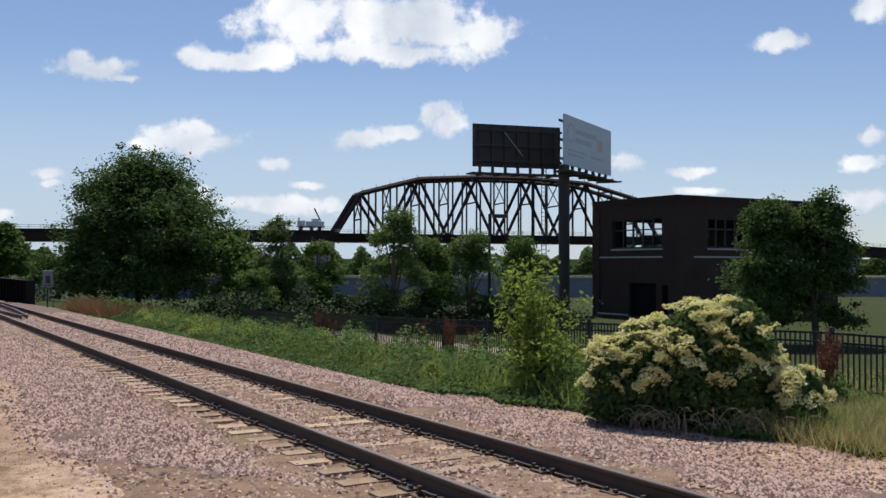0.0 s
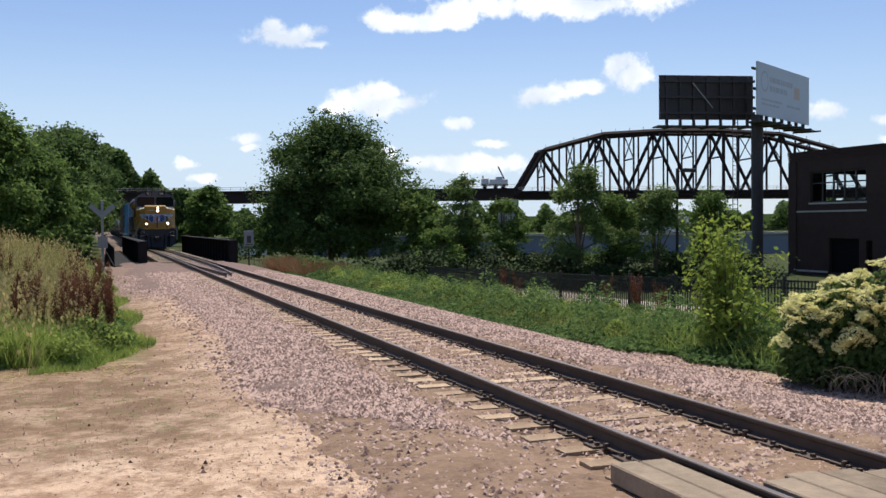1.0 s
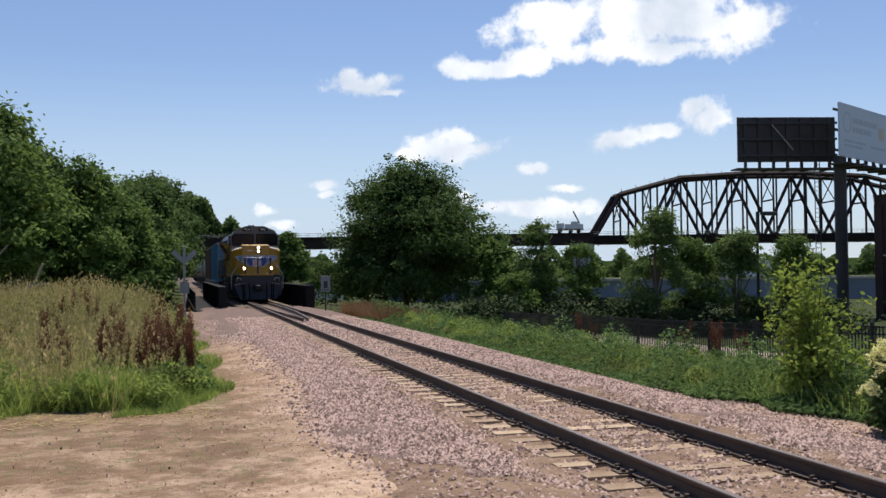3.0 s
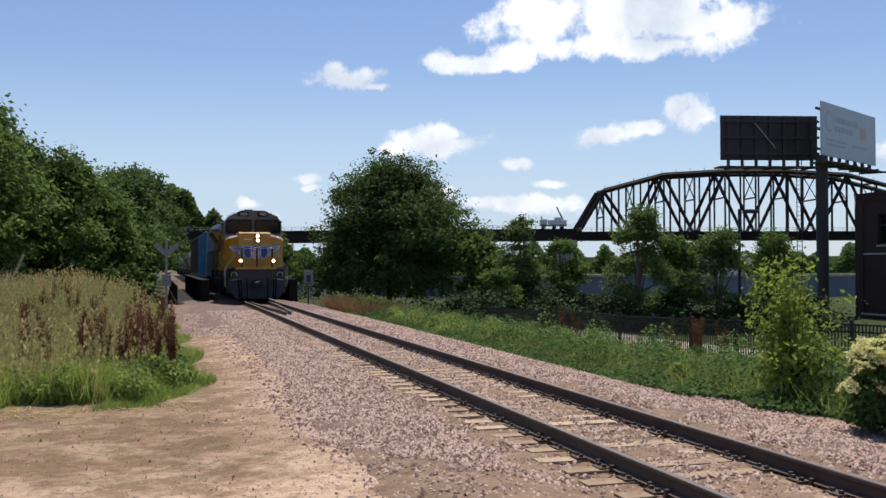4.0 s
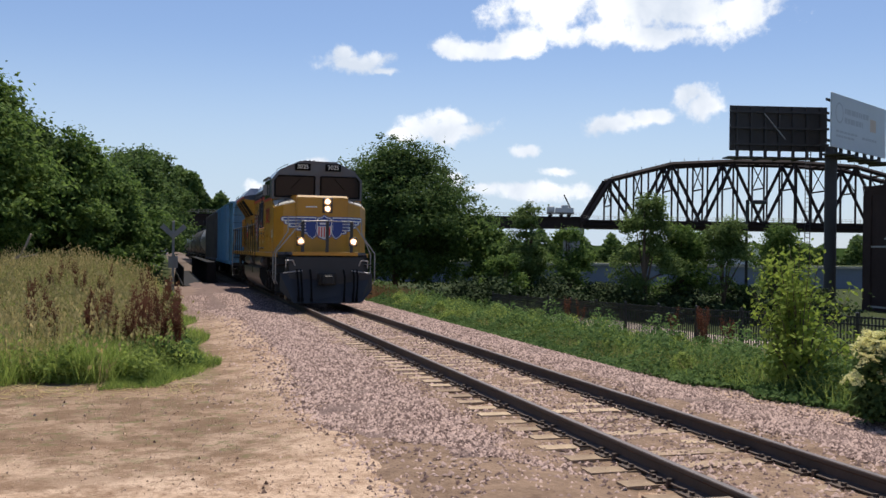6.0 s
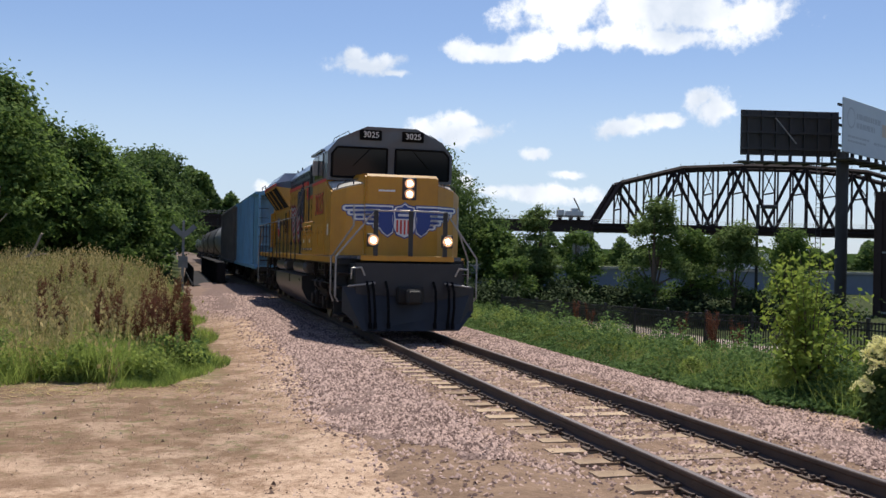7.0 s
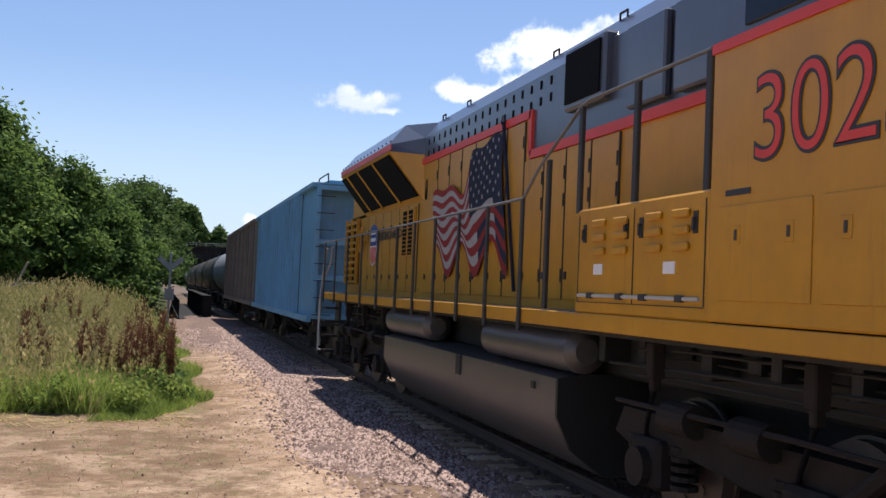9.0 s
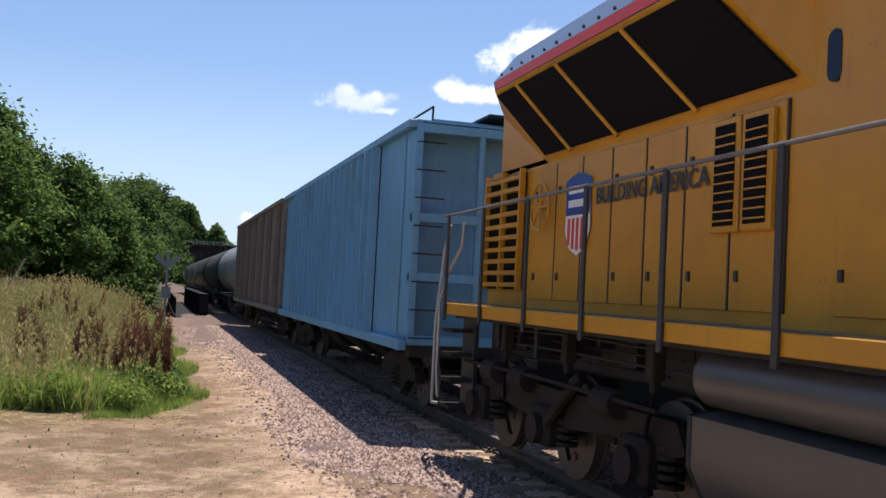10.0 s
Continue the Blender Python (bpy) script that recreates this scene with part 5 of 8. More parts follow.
def undergrowth():
    """Rank weeds on the verge before the bridge, and added brush under the maple coloured as shade."""
    rng = np.random.default_rng(44)
    n = 30000
    y = rng.uniform(44, 70, n)
    x = 4.6 + 8.5 * rng.uniform(0, 1, n)
    top = 0.45 + 0.3 * np.sin(x * 1.9 + y) + 0.25 * np.sin(y * 1.3 - x * 0.7)
    z = ground_z(x, y) + np.maximum(top, 0.15) * rng.uniform(0, 1, n) ** 0.6
    me = raw_mesh("verge_weeds", leaf_quads(rng, np.stack([x, y, z], -1), np.tile((0, -0.4, 0.8), (n, 1)), 0.10), 4, M_LEAFDARK)
    tagged(new("verge_weeds", me), "rank green weeds on the verge by the bridge", "weeds", kind="stuff")
    n = 9000
    x, y = 4.4 + 2.6 * rng.uniform(0, 1, n), rng.uniform(46, 58, n)
    me = raw_mesh("verge_straw", blades(rng, x, y, ground_z(x, y), rng.uniform(0.3, 0.9, n), np.full(n, 0.02)), 3, M_DRYSTALK)
    tagged(new("verge_straw", me), "rusty dry stalks on the verge by the bridge", "weeds", kind="stuff")
    # brush added to fill the maple's foot with painted shade
    n = 22000
    a = rng.uniform(0, 2 * np.pi, n)
    r = np.sqrt(rng.uniform(0, 1, n))
    x, y = 11.3 + 6.2 * r * np.cos(a), 69.0 + 4.0 * r * np.sin(a)
    z = ground_z(x, y) + (1.6 + 0.5 * np.sin(x * 1.7)) * rng.uniform(0, 1, n)
    me = raw_mesh("suckers", leaf_quads(rng, np.stack([x, y, z], -1), np.tile((0, -0.6, 0.5), (n, 1)), 0.14), 4, M_SHADE_SCRUB)
    tagged(new("suckers", me), "added brush under the maple, crown shade put into its colour", "scrub", kind="stuff")


def lime_shrub():
    """A sapling with upright shoots of bright leaves."""
    z0 = float(ground_z(6.0, 15.3))
    t = thing("sapling", pose(6.0, 15.3, z0), "bright lime-green leafy sapling with upright shoots", "shrub")
    rng = np.random.default_rng(4)
    bm = BM()
    pos, out = [], []
    # stems lean and bow; leaves follow each stem's outer two thirds
    for k in range(36):
        a = rng.uniform(0, 2 * math.pi)
        h = rng.uniform(1.0, 2.75)
        r = rng.uniform(0.15, 1.0) * (1.45 - 0.30 * h)
        p0 = Vector((math.cos(a) * 0.15, math.sin(a) * 0.15, -0.05))
        p1 = Vector((math.cos(a) * r * 0.5, math.sin(a) * r * 0.5, h * 0.55))
        p2 = Vector((math.cos(a) * r * 1.1, math.sin(a) * r * 1.1, h))
        bm = BM()
        rod(bm, p0, p1, 0.018, 5, 0.012)
        rod(bm, p1, p2, 0.012, 5, 0.004)
        part("stem", bm, M_BARK, t)
        for j in range(150):
            u = rng.uniform(0.1, 1.0)
            c = p0.lerp(p1, u * 1.6) if u < 0.6 else p1.lerp(p2, (u - 0.6) / 0.4)
            pos.append(np.array(c) + rng.normal(size=3) * (0.10 + 0.10 * (1 - u)))
            out.append((math.cos(a), math.sin(a), 0.6))
    part("foliage", raw_mesh("foliage", leaf_quads(rng, np.array(pos), np.array(out), 0.058), 4, M_LEAFLIME), None, t)


def elder_bush():
    """A wide mound of dark leaves under flat cream flower heads, dead canes below."""
    cx, cy = 6.05, 11.1
    z0 = float(ground_z(cx, cy)) - 0.05
    t = thing("elder_bush", pose(cx, cy, z0, 0, 0, -54) @ Matrix.Scale(1.02, 4), "wide elder bush covered in flat cream flower heads", "shrub")
    rng = np.random.default_rng(8)
    # local x along the bush's length
    mounds = [(-1.22, 0.0, 0.62, 0.70, 1.45), (-0.75, 0.05, 0.70, 0.80, 1.70), (-0.05, 0.0, 0.80, 0.85, 1.95), (0.62, 0.1, 0.80, 0.70, 2.05), (1.45, -0.1, 0.38, 0.48, 1.05)]
    pos, out, flowers = [], [], []
    for x, y, _, r, h in mounds:
        n = int(5200 * r)
        d = unit(rng.normal(size=(n, 3)))
        d[:, 2] = np.abs(d[:, 2])
        s = rng.uniform(0.55, 1.02, (n, 1))
        p = np.array((x, y, h * 0.38)) + d * np.array((r * 0.85, r * 0.85, h * 0.60)) * s
        p[:, 2] -= rng.uniform(0, 0.5, n) * (d[:, 2] < 0.35)
        pos.append(p)
        out.append(d)
        m = int(74 * r)
        d = unit(rng.normal(size=(m, 3)) + (0, -0.35, 0.75))
        d[:, 2] = np.abs(d[:, 2])
        q = np.array((x, y, h * 0.38)) + d * np.array((r * 0.87, r * 0.87, h * 0.62)) * rng.uniform(0.95, 1.06, (m, 1))
        flowers += [(a, b) for a, b in zip(q, d)]
    pos, out = np.concatenate(pos), np.concatenate(out)
    part("foliage", raw_mesh("foliage", leaf_quads(rng, pos, out, 0.06, 0.5), 4, M_ELDERLEAF), None, t)
    heads = []
    for v in range(6):
        k = 240
        a, r = rng.uniform(0, 2 * np.pi, k), np.sqrt(rng.uniform(0, 1, k)) * (0.10 + 0.016 * v)
        lump = 0.02 * np.sin(a * 5 + v) * (r > 0.05)
        p = np.stack([np.cos(a) * r, np.sin(a) * r, 0.030 * np.cos(r * 11) + lump + rng.normal(size=k) * 0.010], -1)
        heads.append(raw_mesh("flower_head", leaf_quads(rng, p, np.tile((0, 0, 2.0), (k, 1)), 0.018, 0.0), 4, M_UMBEL))
    for c, d in flowers:
        if c[2] > 0.45:
            o = new("flower_head", heads[int(rng.integers(0, 6))])
            o.parent = t
            o.matrix_basis = pose(c[0], c[1], c[2], math.degrees(-d[1]) * 0.75, math.degrees(d[0]) * 0.75, float(rng.uniform(0, 360)))
    for k in range(90):
        x = rng.uniform(-1.1, 2.9)
        a = rng.uniform(-2.6, -0.5)
        p0 = Vector((x, -0.45 + rng.uniform(-0.2, 0.2), 0.0))
        ln = rng.uniform(0.4, 0.95)
        droop = rng.uniform(0.2, 1.6)
        out_x, out_y = math.cos(a) * 0.85 * ln + rng.normal() * 0.12, math.sin(a) * 0.8 * ln
        bm = BM()
        pts = [p0 + Vector((out_x * u, out_y * u, max(-0.08, ln * (1.5 * u - (0.9 + 0.3 * droop) * u * u)))) for u in (0.0, 0.3, 0.55, 0.8, 1.0)]
        for j, (q0, q1) in enumerate(zip(pts, pts[1:])):
            rod(bm, q0, q1, 0.007 - 0.0014 * j, 4, 0.0056 - 0.0014 * j)
        part("dead_cane", bm, M_TWIG, t)


def blades(rng, x, y, z, h, w, lean=0.45):
    n = len(x)
    a = rng.uniform(0, 2 * np.pi, n)
    side = np.stack([np.cos(a), np.sin(a), 0 * a], -1) * w[:, None]
    root = np.stack([x, y, z], -1)
    tip = root + np.stack([rng.normal(size=n) * lean * h, rng.normal(size=n) * lean * h, h], -1)
    return np.stack([root - side, root + side, tip], 1).reshape(-1, 3)


def in_field(x, y):
    """The field to the one side: its near edge wavers, and it ends by the path."""
    e = 0.35 * np.sin(x * 1.7) + 0.25 * np.sin(x * 4.3 + 1)
    side = -4.25 - 0.022 * (y - 20) + 0.25 * np.sin(y * 1.1) - 0.09 * np.clip(20 - y, 0, 9) ** 1.5
    return (x < side) & (y > 16.2 + e - 0.12 * np.clip(-6 - x, 0, 20) * 0.2)


def grass():
    rng = np.random.default_rng(12)
    n = 230000
    x = -4.0 - 30 * rng.uniform(0, 1, n) ** 1.4
    y = 15.5 + 31.0 * rng.uniform(0, 1, n) ** 1.5
    k = in_field(x, y)
    x, y = x[k], y[k]
    n = len(x)
    z = ground_z(x, y) - 0.02
    edge = np.minimum(smooth(0.0, 2.4, -4.4 - x), smooth(-0.2, 0.9, y - 16.0))
    tuft = 0.5 + 0.5 * np.sin(x * 2.3 + 1.3 * np.sin(y * 1.7)) * np.sin(y * 2.1 + 1.1 * np.sin(x * 1.9))
    h = (0.10 + 0.12 * tuft + 0.46 * edge * (0.35 + 0.85 * tuft)) * rng.uniform(0.35, 1.35, n)
    w = 0.007 + 0.0005 * (y - 10)
    # a lush clump before the docks and a short fringe along the path
    m = 9000
    xc, yc = -6.25 + rng.normal(size=m) * 0.55, 17.15 + rng.normal(size=m) * 0.28
    hc = rng.uniform(0.3, 0.75, m) * np.exp(-((xc + 6.25) / 1.0) ** 2)
    q = 16000
    yf = rng.uniform(15.6, 24.0, q)
    xf = -4.55 - 0.02 * (yf - 20) - 0.35 * np.clip(18.2 - yf, 0, 3) + rng.uniform(-0.75, 0.12, q)
    x, y, h = np.concatenate([x, xc, xf]), np.concatenate([y, yc, yf]), np.concatenate([h, hc, rng.uniform(0.05, 0.16, q)])
    z, w = ground_z(x, y) - 0.02, 0.0055 + 0.0004 * (y - 10)
    me = raw_mesh("field_grass", blades(rng, x, y, z, h, w), 3, M_GRASS)
    tagged(new("field_grass", me), "long green summer grass in the rough field", "grass", kind="stuff")
    # broad-leaved weeds, in clumps, among the grass
    k, n = 120, 52000
    cx, cy = -4.9 - 9.5 * rng.uniform(0, 1, k) ** 1.2, 16.2 + 13.0 * rng.uniform(0, 1, k) ** 1.6
    w = rng.integers(0, k, n)
    r = rng.uniform(0.16, 0.50, k)[w]
    x, y = cx[w] + rng.normal(size=n) * r, cy[w] + rng.normal(size=n) * r * 0.7
    h = rng.uniform(0.25, 0.75, k)[w] * np.exp(-((x - cx[w]) ** 2 + (y - cy[w]) ** 2) / (2.4 * r * r))
    keep = in_field(x + 0.3, y)
    x, y, h, n = x[keep], y[keep], h[keep], int(keep.sum())
    z = ground_z(x, y) + 0.03 + h * rng.uniform(0, 1, n) ** 0.6
    me = raw_mesh("field_weeds", leaf_quads(rng, np.stack([x, y, z], -1), np.tile((0, -0.2, 1.0), (n, 1)), 0.04, 0.3), 4, M_FIELDWEED)
    tagged(new("field_weeds", me), "yellow-green broad-leaved weeds in the rough field", "weeds", kind="stuff")
    # ripe, straw-coloured stems with seed heads, away from the mown fringe
    n = 125000
    x = -4.6 - 30 * rng.uniform(0, 1, n) ** 1.2
    y = 16.2 + 30.0 * rng.uniform(0, 1, n) ** 1.35
    k = in_field(x + 0.9, y - 0.25) & (rng.uniform(0, 1, n) < smooth(16.5, 21.0, y + 0.9 * (-6.5 - x)) * 0.5 + np.where(x < -6.8, 0.5, 0.25))
    x, y = x[k], y[k]
    n = len(x)
    z = ground_z(x, y)
    h = rng.uniform(0.4, 1.2, n) * (0.75 + 0.25 * np.sin(x * 1.3) * np.sin(y * 0.9 + 1) + 0.3 * np.sin(x * 3.7 + 2 * np.sin(y * 1.1)) * np.sin(y * 2.9 + x))
    stems = blades(rng, x, y, z, h, np.full(n, 0.004) + 0.00025 * (y - 10), 0.24)
    tips = stems.reshape(n, 3, 3)[:, 2]
    heads = leaf_quads(rng, np.repeat(tips, 2, 0) - (0, 0, 0.04), np.tile((0, 0, 0.1), (2 * n, 1)), 0.043, 2.0)
    tagged(new("ripe_grass_stems", raw_mesh("ripe_grass_stems", stems, 3, M_STRAW)), "tan ripe grass stems over the field", "grass", kind="stuff")
    tagged(new("grass_seed_heads", raw_mesh("grass_seed_heads", heads, 4, M_STRAW)), "tan drooping grass seed heads", "grass", kind="stuff")


def dock_plant_mesh(rng):
    """Stems packed with rust-brown seed, a few leaves below."""
    bm, pos = BM(), []
    for k in range(rng.integers(2, 5)):
        a = rng.uniform(0, 2 * math.pi)
        h = rng.uniform(0.95, 1.45)
        tip = Vector((math.cos(a) * 0.16, math.sin(a) * 0.16, h))
        rod(bm, (math.cos(a) * 0.03, math.sin(a) * 0.03, -0.05), tip, 0.009, 5, 0.004)
        for j in range(170):
            u = rng.uniform(0.45, 1.0)
            sp = 0.045 * (1.15 - u)
            pos.append(np.array(tip) * u + rng.normal(size=3) * (0.018 + sp))
        for b in range(5):
            u, a2 = rng.uniform(0.5, 0.75), rng.uniform(0, 6.28)
            s = np.array(tip) * u
            for j in range(26):
                q = rng.uniform(0, 1)
                pos.append(s + np.array((math.cos(a2) * 0.09 * q, math.sin(a2) * 0.09 * q, 0.20 * q)) + rng.normal(size=3) * 0.013)
    pos = np.array(pos)
    return mesh_of(bm, "stem", M_DOCK), raw_mesh("seed_spike", leaf_quads(rng, pos, np.tile((0, 0, 0.1), (len(pos), 1)), 0.017, 0.6), 4, M_DOCK)


def docks():
    rng = np.random.default_rng(31)
    made = []
    for k in range(5):
        st, sd = dock_plant_mesh(rng)
        t = thing("dock_plant", pose(0, 0, 0), "rust-brown seeded dock plant standing in the grass", "weed", "dock plants in the field")
        part("stem", st, None, t)
        tagged(part("seed_spike", sd, None, t), kind="stuff")
        lf = rng.normal(size=(260, 3)) * (0.13, 0.13, 0.16) + (0, 0, 0.22)
        part("foliage", raw_mesh("foliage", leaf_quads(rng, lf, np.tile((0, 0, 0.6), (260, 1)), 0.06), 4, M_WEED), None, t)
        made.append(t)
    spots = [(-5.55, 17.6), (-5.75, 18.0), (-5.25, 18.3), (-5.0, 18.9), (-6.05, 18.4), (-5.6, 19.2), (-4.85, 18.2), (-6.4, 19.0), (-5.2, 20.4), (-4.9, 22.0), (-5.5, 21.4), (-7.0, 18.5), (-7.5, 19.4), (-7.3, 20.5), (-8.7, 19.6), (-8.3, 18.6), (-6.6, 22.0), (-5.2, 24.5), (-5.6, 26.0), (-4.95, 27.0), (-5.1, 29.5), (-5.4, 32.0), (-5.0, 34.5), (-9.4, 21.0), (-10.4, 20.2), (-5.7, 23.5), (-4.9, 20.9)]
    spots += [(-5.6 - 8.0 * float(rng.uniform()) ** 1.3, 19.5 + 17.0 * float(rng.uniform())) for k in range(26)]
    for k, (x, y) in enumerate(spots):
        m = pose(x, y, float(ground_z(x, y)), 0, 0, float(rng.uniform(0, 360)))
        if k < 5:
            made[k].matrix_basis = m
        else:
            copy_thing(made[k % 5], m)
    for k, (x, y) in enumerate([(8.4, 22.5), (8.7, 22.9), (8.9, 22.2), (10.2, 25.6), (9.6, 33.0), (8.0, 30.5), (7.3, 6.9), (7.6, 7.3), (7.4, 7.8), (10.4, 27.6), (9.6, 11.4), (9.9, 11.7), (9.2, 11.2), (10.4, 11.9)]):
        copy_thing(made[k % 5], pose(x, y, float(ground_z(x, y)), 0, 0, 40.0 * k))


def weed_strip():
    """Mounded leafy weeds between the ballast and the fence."""
    rng = np.random.default_rng(22)
    n = 150000
    y = 4.0 + 46 * rng.uniform(0, 1, n) ** 1.25
    x = 3.75 + 7.5 * rng.uniform(0, 1, n) ** 1.3 - 0.02 * (y - 10) + 0.25 * np.sin(y * 1.3) + 0.15 * np.sin(y * 3.7)
    k = 30000
    x[:k], y[:k] = 6.8 + 16 * rng.uniform(0, 1, k) ** 1.4, 8.0 + 16 * rng.uniform(0, 1, k) ** 1.3
    apron = 4.0 + 0.19 * np.maximum(20 - y, 0) + 0.2 * np.sin(y * 2.9)
    x = np.where(x < apron, apron + (apron - x) * 0.8, x)
    tall = np.clip(0.48 + 0.34 * np.sin(x * 2.4 + y * 1.8) * np.sin(y * 1.3) + 0.26 * np.sin(y * 2.1 - x * 3.0 + 2), 0.10, 1.1) * smooth(0.0, 1.3, x - apron) * smooth(8.0, 13.0, y) * (1 - 0.80 * smooth(2.1, 3.6, x - apron)) * (1 - 0.35 * smooth(24, 34, y)) + 0.10
    u = rng.uniform(0, 1, n) ** 0.45
    z = ground_z(x, y) + tall * u * 1.05
    p = np.stack([x, y, z], -1)
    out = np.stack([-0.6 * np.ones(n), -0.4 * np.ones(n), np.full(n, 1.4)], -1)
    me = raw_mesh("weeds", leaf_quads(rng, p, out, 0.050, 0.3), 4, M_WEED)
    tagged(new("weeds", me), "lush green weeds along the ballast edge", "weeds", kind="stuff")
    # patches of yellow-green goldenrod and ragweed
    n = 20000
    k = 34
    cy, cx = 13.5 + 33 * rng.uniform(0, 1, k) ** 1.2, rng.uniform(4.9, 7.2, k)
    cx = cx + 0.19 * np.maximum(20 - cy, 0)
    w = rng.integers(0, k, n)
    r = rng.uniform(0.25, 0.6, k)
    x, y = cx[w] + rng.normal(size=n) * r[w] * 0.6, cy[w] + rng.normal(size=n) * r[w]
    h = rng.uniform(0.3, 0.75, k)[w] * np.exp(-((x - cx[w]) ** 2 + (y - cy[w]) ** 2) / (1.6 * r[w] ** 2))
    z = ground_z(x, y) + 0.1 + h * rng.uniform(0, 1, n) ** 0.5
    me = raw_mesh("goldenrod", leaf_quads(rng, np.stack([x, y, z], -1), np.tile((-0.3, -0.3, 1.0), (n, 1)), 0.042, 0.3), 4, M_FIELDWEED)
    tagged(new("goldenrod", me), "yellow-green goldenrod clumps among the weeds", "weeds", kind="stuff")
    n = 36000
    y = 5.0 + 42 * rng.uniform(0, 1, n) ** 1.1
    x = 4.4 + 6.5 * rng.uniform(0, 1, n) ** 1.4 - 0.02 * (y - 10)
    x = x + 0.19 * np.maximum(20 - y, 0)
    h = rng.uniform(0.2, 0.7, n) * smooth(4.0, 6.0, x) * (1 - 0.6 * smooth(6.2, 7.6, x))
    me = raw_mesh("weed_grass", blades(rng, x, y, ground_z(x, y), h + 0.08, np.full(n, 0.008)), 3, M_GRASS)
    tagged(new("weed_grass", me), "rank green grass among the weeds", "grass", kind="stuff")
    n = 16000
    y = np.where(rng.uniform(0, 1, n) < 0.6, rng.uniform(20, 48, n), rng.uniform(4, 9, n))
    x = np.where(y > 15, rng.uniform(6.6, 11.5, n), rng.uniform(6.2, 9.5, n))
    k = 22000
    y, x = np.concatenate([y, 8.0 + 15 * rng.uniform(0, 1, k) ** 1.4]), np.concatenate([x, 7.0 + 15 * rng.uniform(0, 1, k) ** 1.3])
    n += k
    k = 8000
    ys = 14.0 + 30 * rng.uniform(0, 1, k)
    y, x = np.concatenate([y, ys]), np.concatenate([x, 4.7 + 2.6 * rng.uniform(0, 1, k) + 0.19 * np.maximum(20 - ys, 0)])
    n += k
    k = 9000
    y, x = np.concatenate([y, rng.uniform(6.4, 10.6, k)]), np.concatenate([x, 6.0 + 3.2 * rng.uniform(0, 1, k)])
    n += k
    me = raw_mesh("dry_weeds", blades(rng, x, y, ground_z(x, y), rng.uniform(0.15, 0.5, n), np.full(n, 0.006)), 3, M_STRAW)
    tagged(new("dry_weeds", me), "dry straw-coloured weed stems before the fence", "weeds", kind="stuff")


def dead_branch():
    z = float(ground_z(-12.0, 42.0))
    t = thing("dead_branch", pose(-12.0, 42.0, z), "bare pale dead branch at the foot of the wood", "branch")
    bm = BM()
    pipe(bm, [(0.1, 0, 0), (0.7, 0, 0.55), (1.35, 0.1, 0.95), (1.7, 0, 1.75)], 0.05, 6)
    pipe(bm, [(1.0, 0, 0.75), (1.9, 0.1, 0.95)], 0.03, 5)
    pipe(bm, [(0.0, 0.2, 0.0), (-0.05, 0.2, 2.2), (0.05, 0.2, 3.6)], 0.045, 6)
    pipe(bm, [(-0.05, 0.2, 2.0), (0.35, 0.2, 2.5)], 0.025, 5)
    part("limb", bm, M_TWIG, t)


woods()
specimen_trees()
undergrowth()
lime_shrub()
elder_bush()
grass()
docks()
weed_strip()
dead_branch()

# ---- the train: local y runs back from the headlamp plane, z = 0 at the rail top ----
def mirror(f):
    for s in (-1, 1):
        f(s)


def wheelset(parent, y, r, made):
    bm = BM()
    rod(bm, (-0.95, 0, 0), (0.95, 0, 0), 0.09, 10)
    for s in (-1, 1):
        rod(bm, (s * 0.70, 0, 0), (s * 0.735, 0, 0), r + 0.03, 28)
        rod(bm, (s * 0.735, 0, 0), (s * 0.84, 0, 0), r, 28)
        for k in range(6):
            a = 2 * math.pi * k / 6
            rod(bm, (s * 0.845, math.cos(a) * r * 0.55, math.sin(a) * r * 0.55), (s * 0.86, math.cos(a) * r * 0.55, math.sin(a) * r * 0.55), 0.05, 6)
    o = part("wheelset", bm, M_WHEEL, parent)
    o.matrix_basis = pose(0, y, r)
    made.append((o, y, r))


def nose_y(x):
    """The nose front's distance behind the headlamps, across its width."""
    a = abs(x)
    lim = 0.93 if x < 0 else 0.80
    return 0.0 if a < lim else 0.10 + (a - 0.83) * 0.80


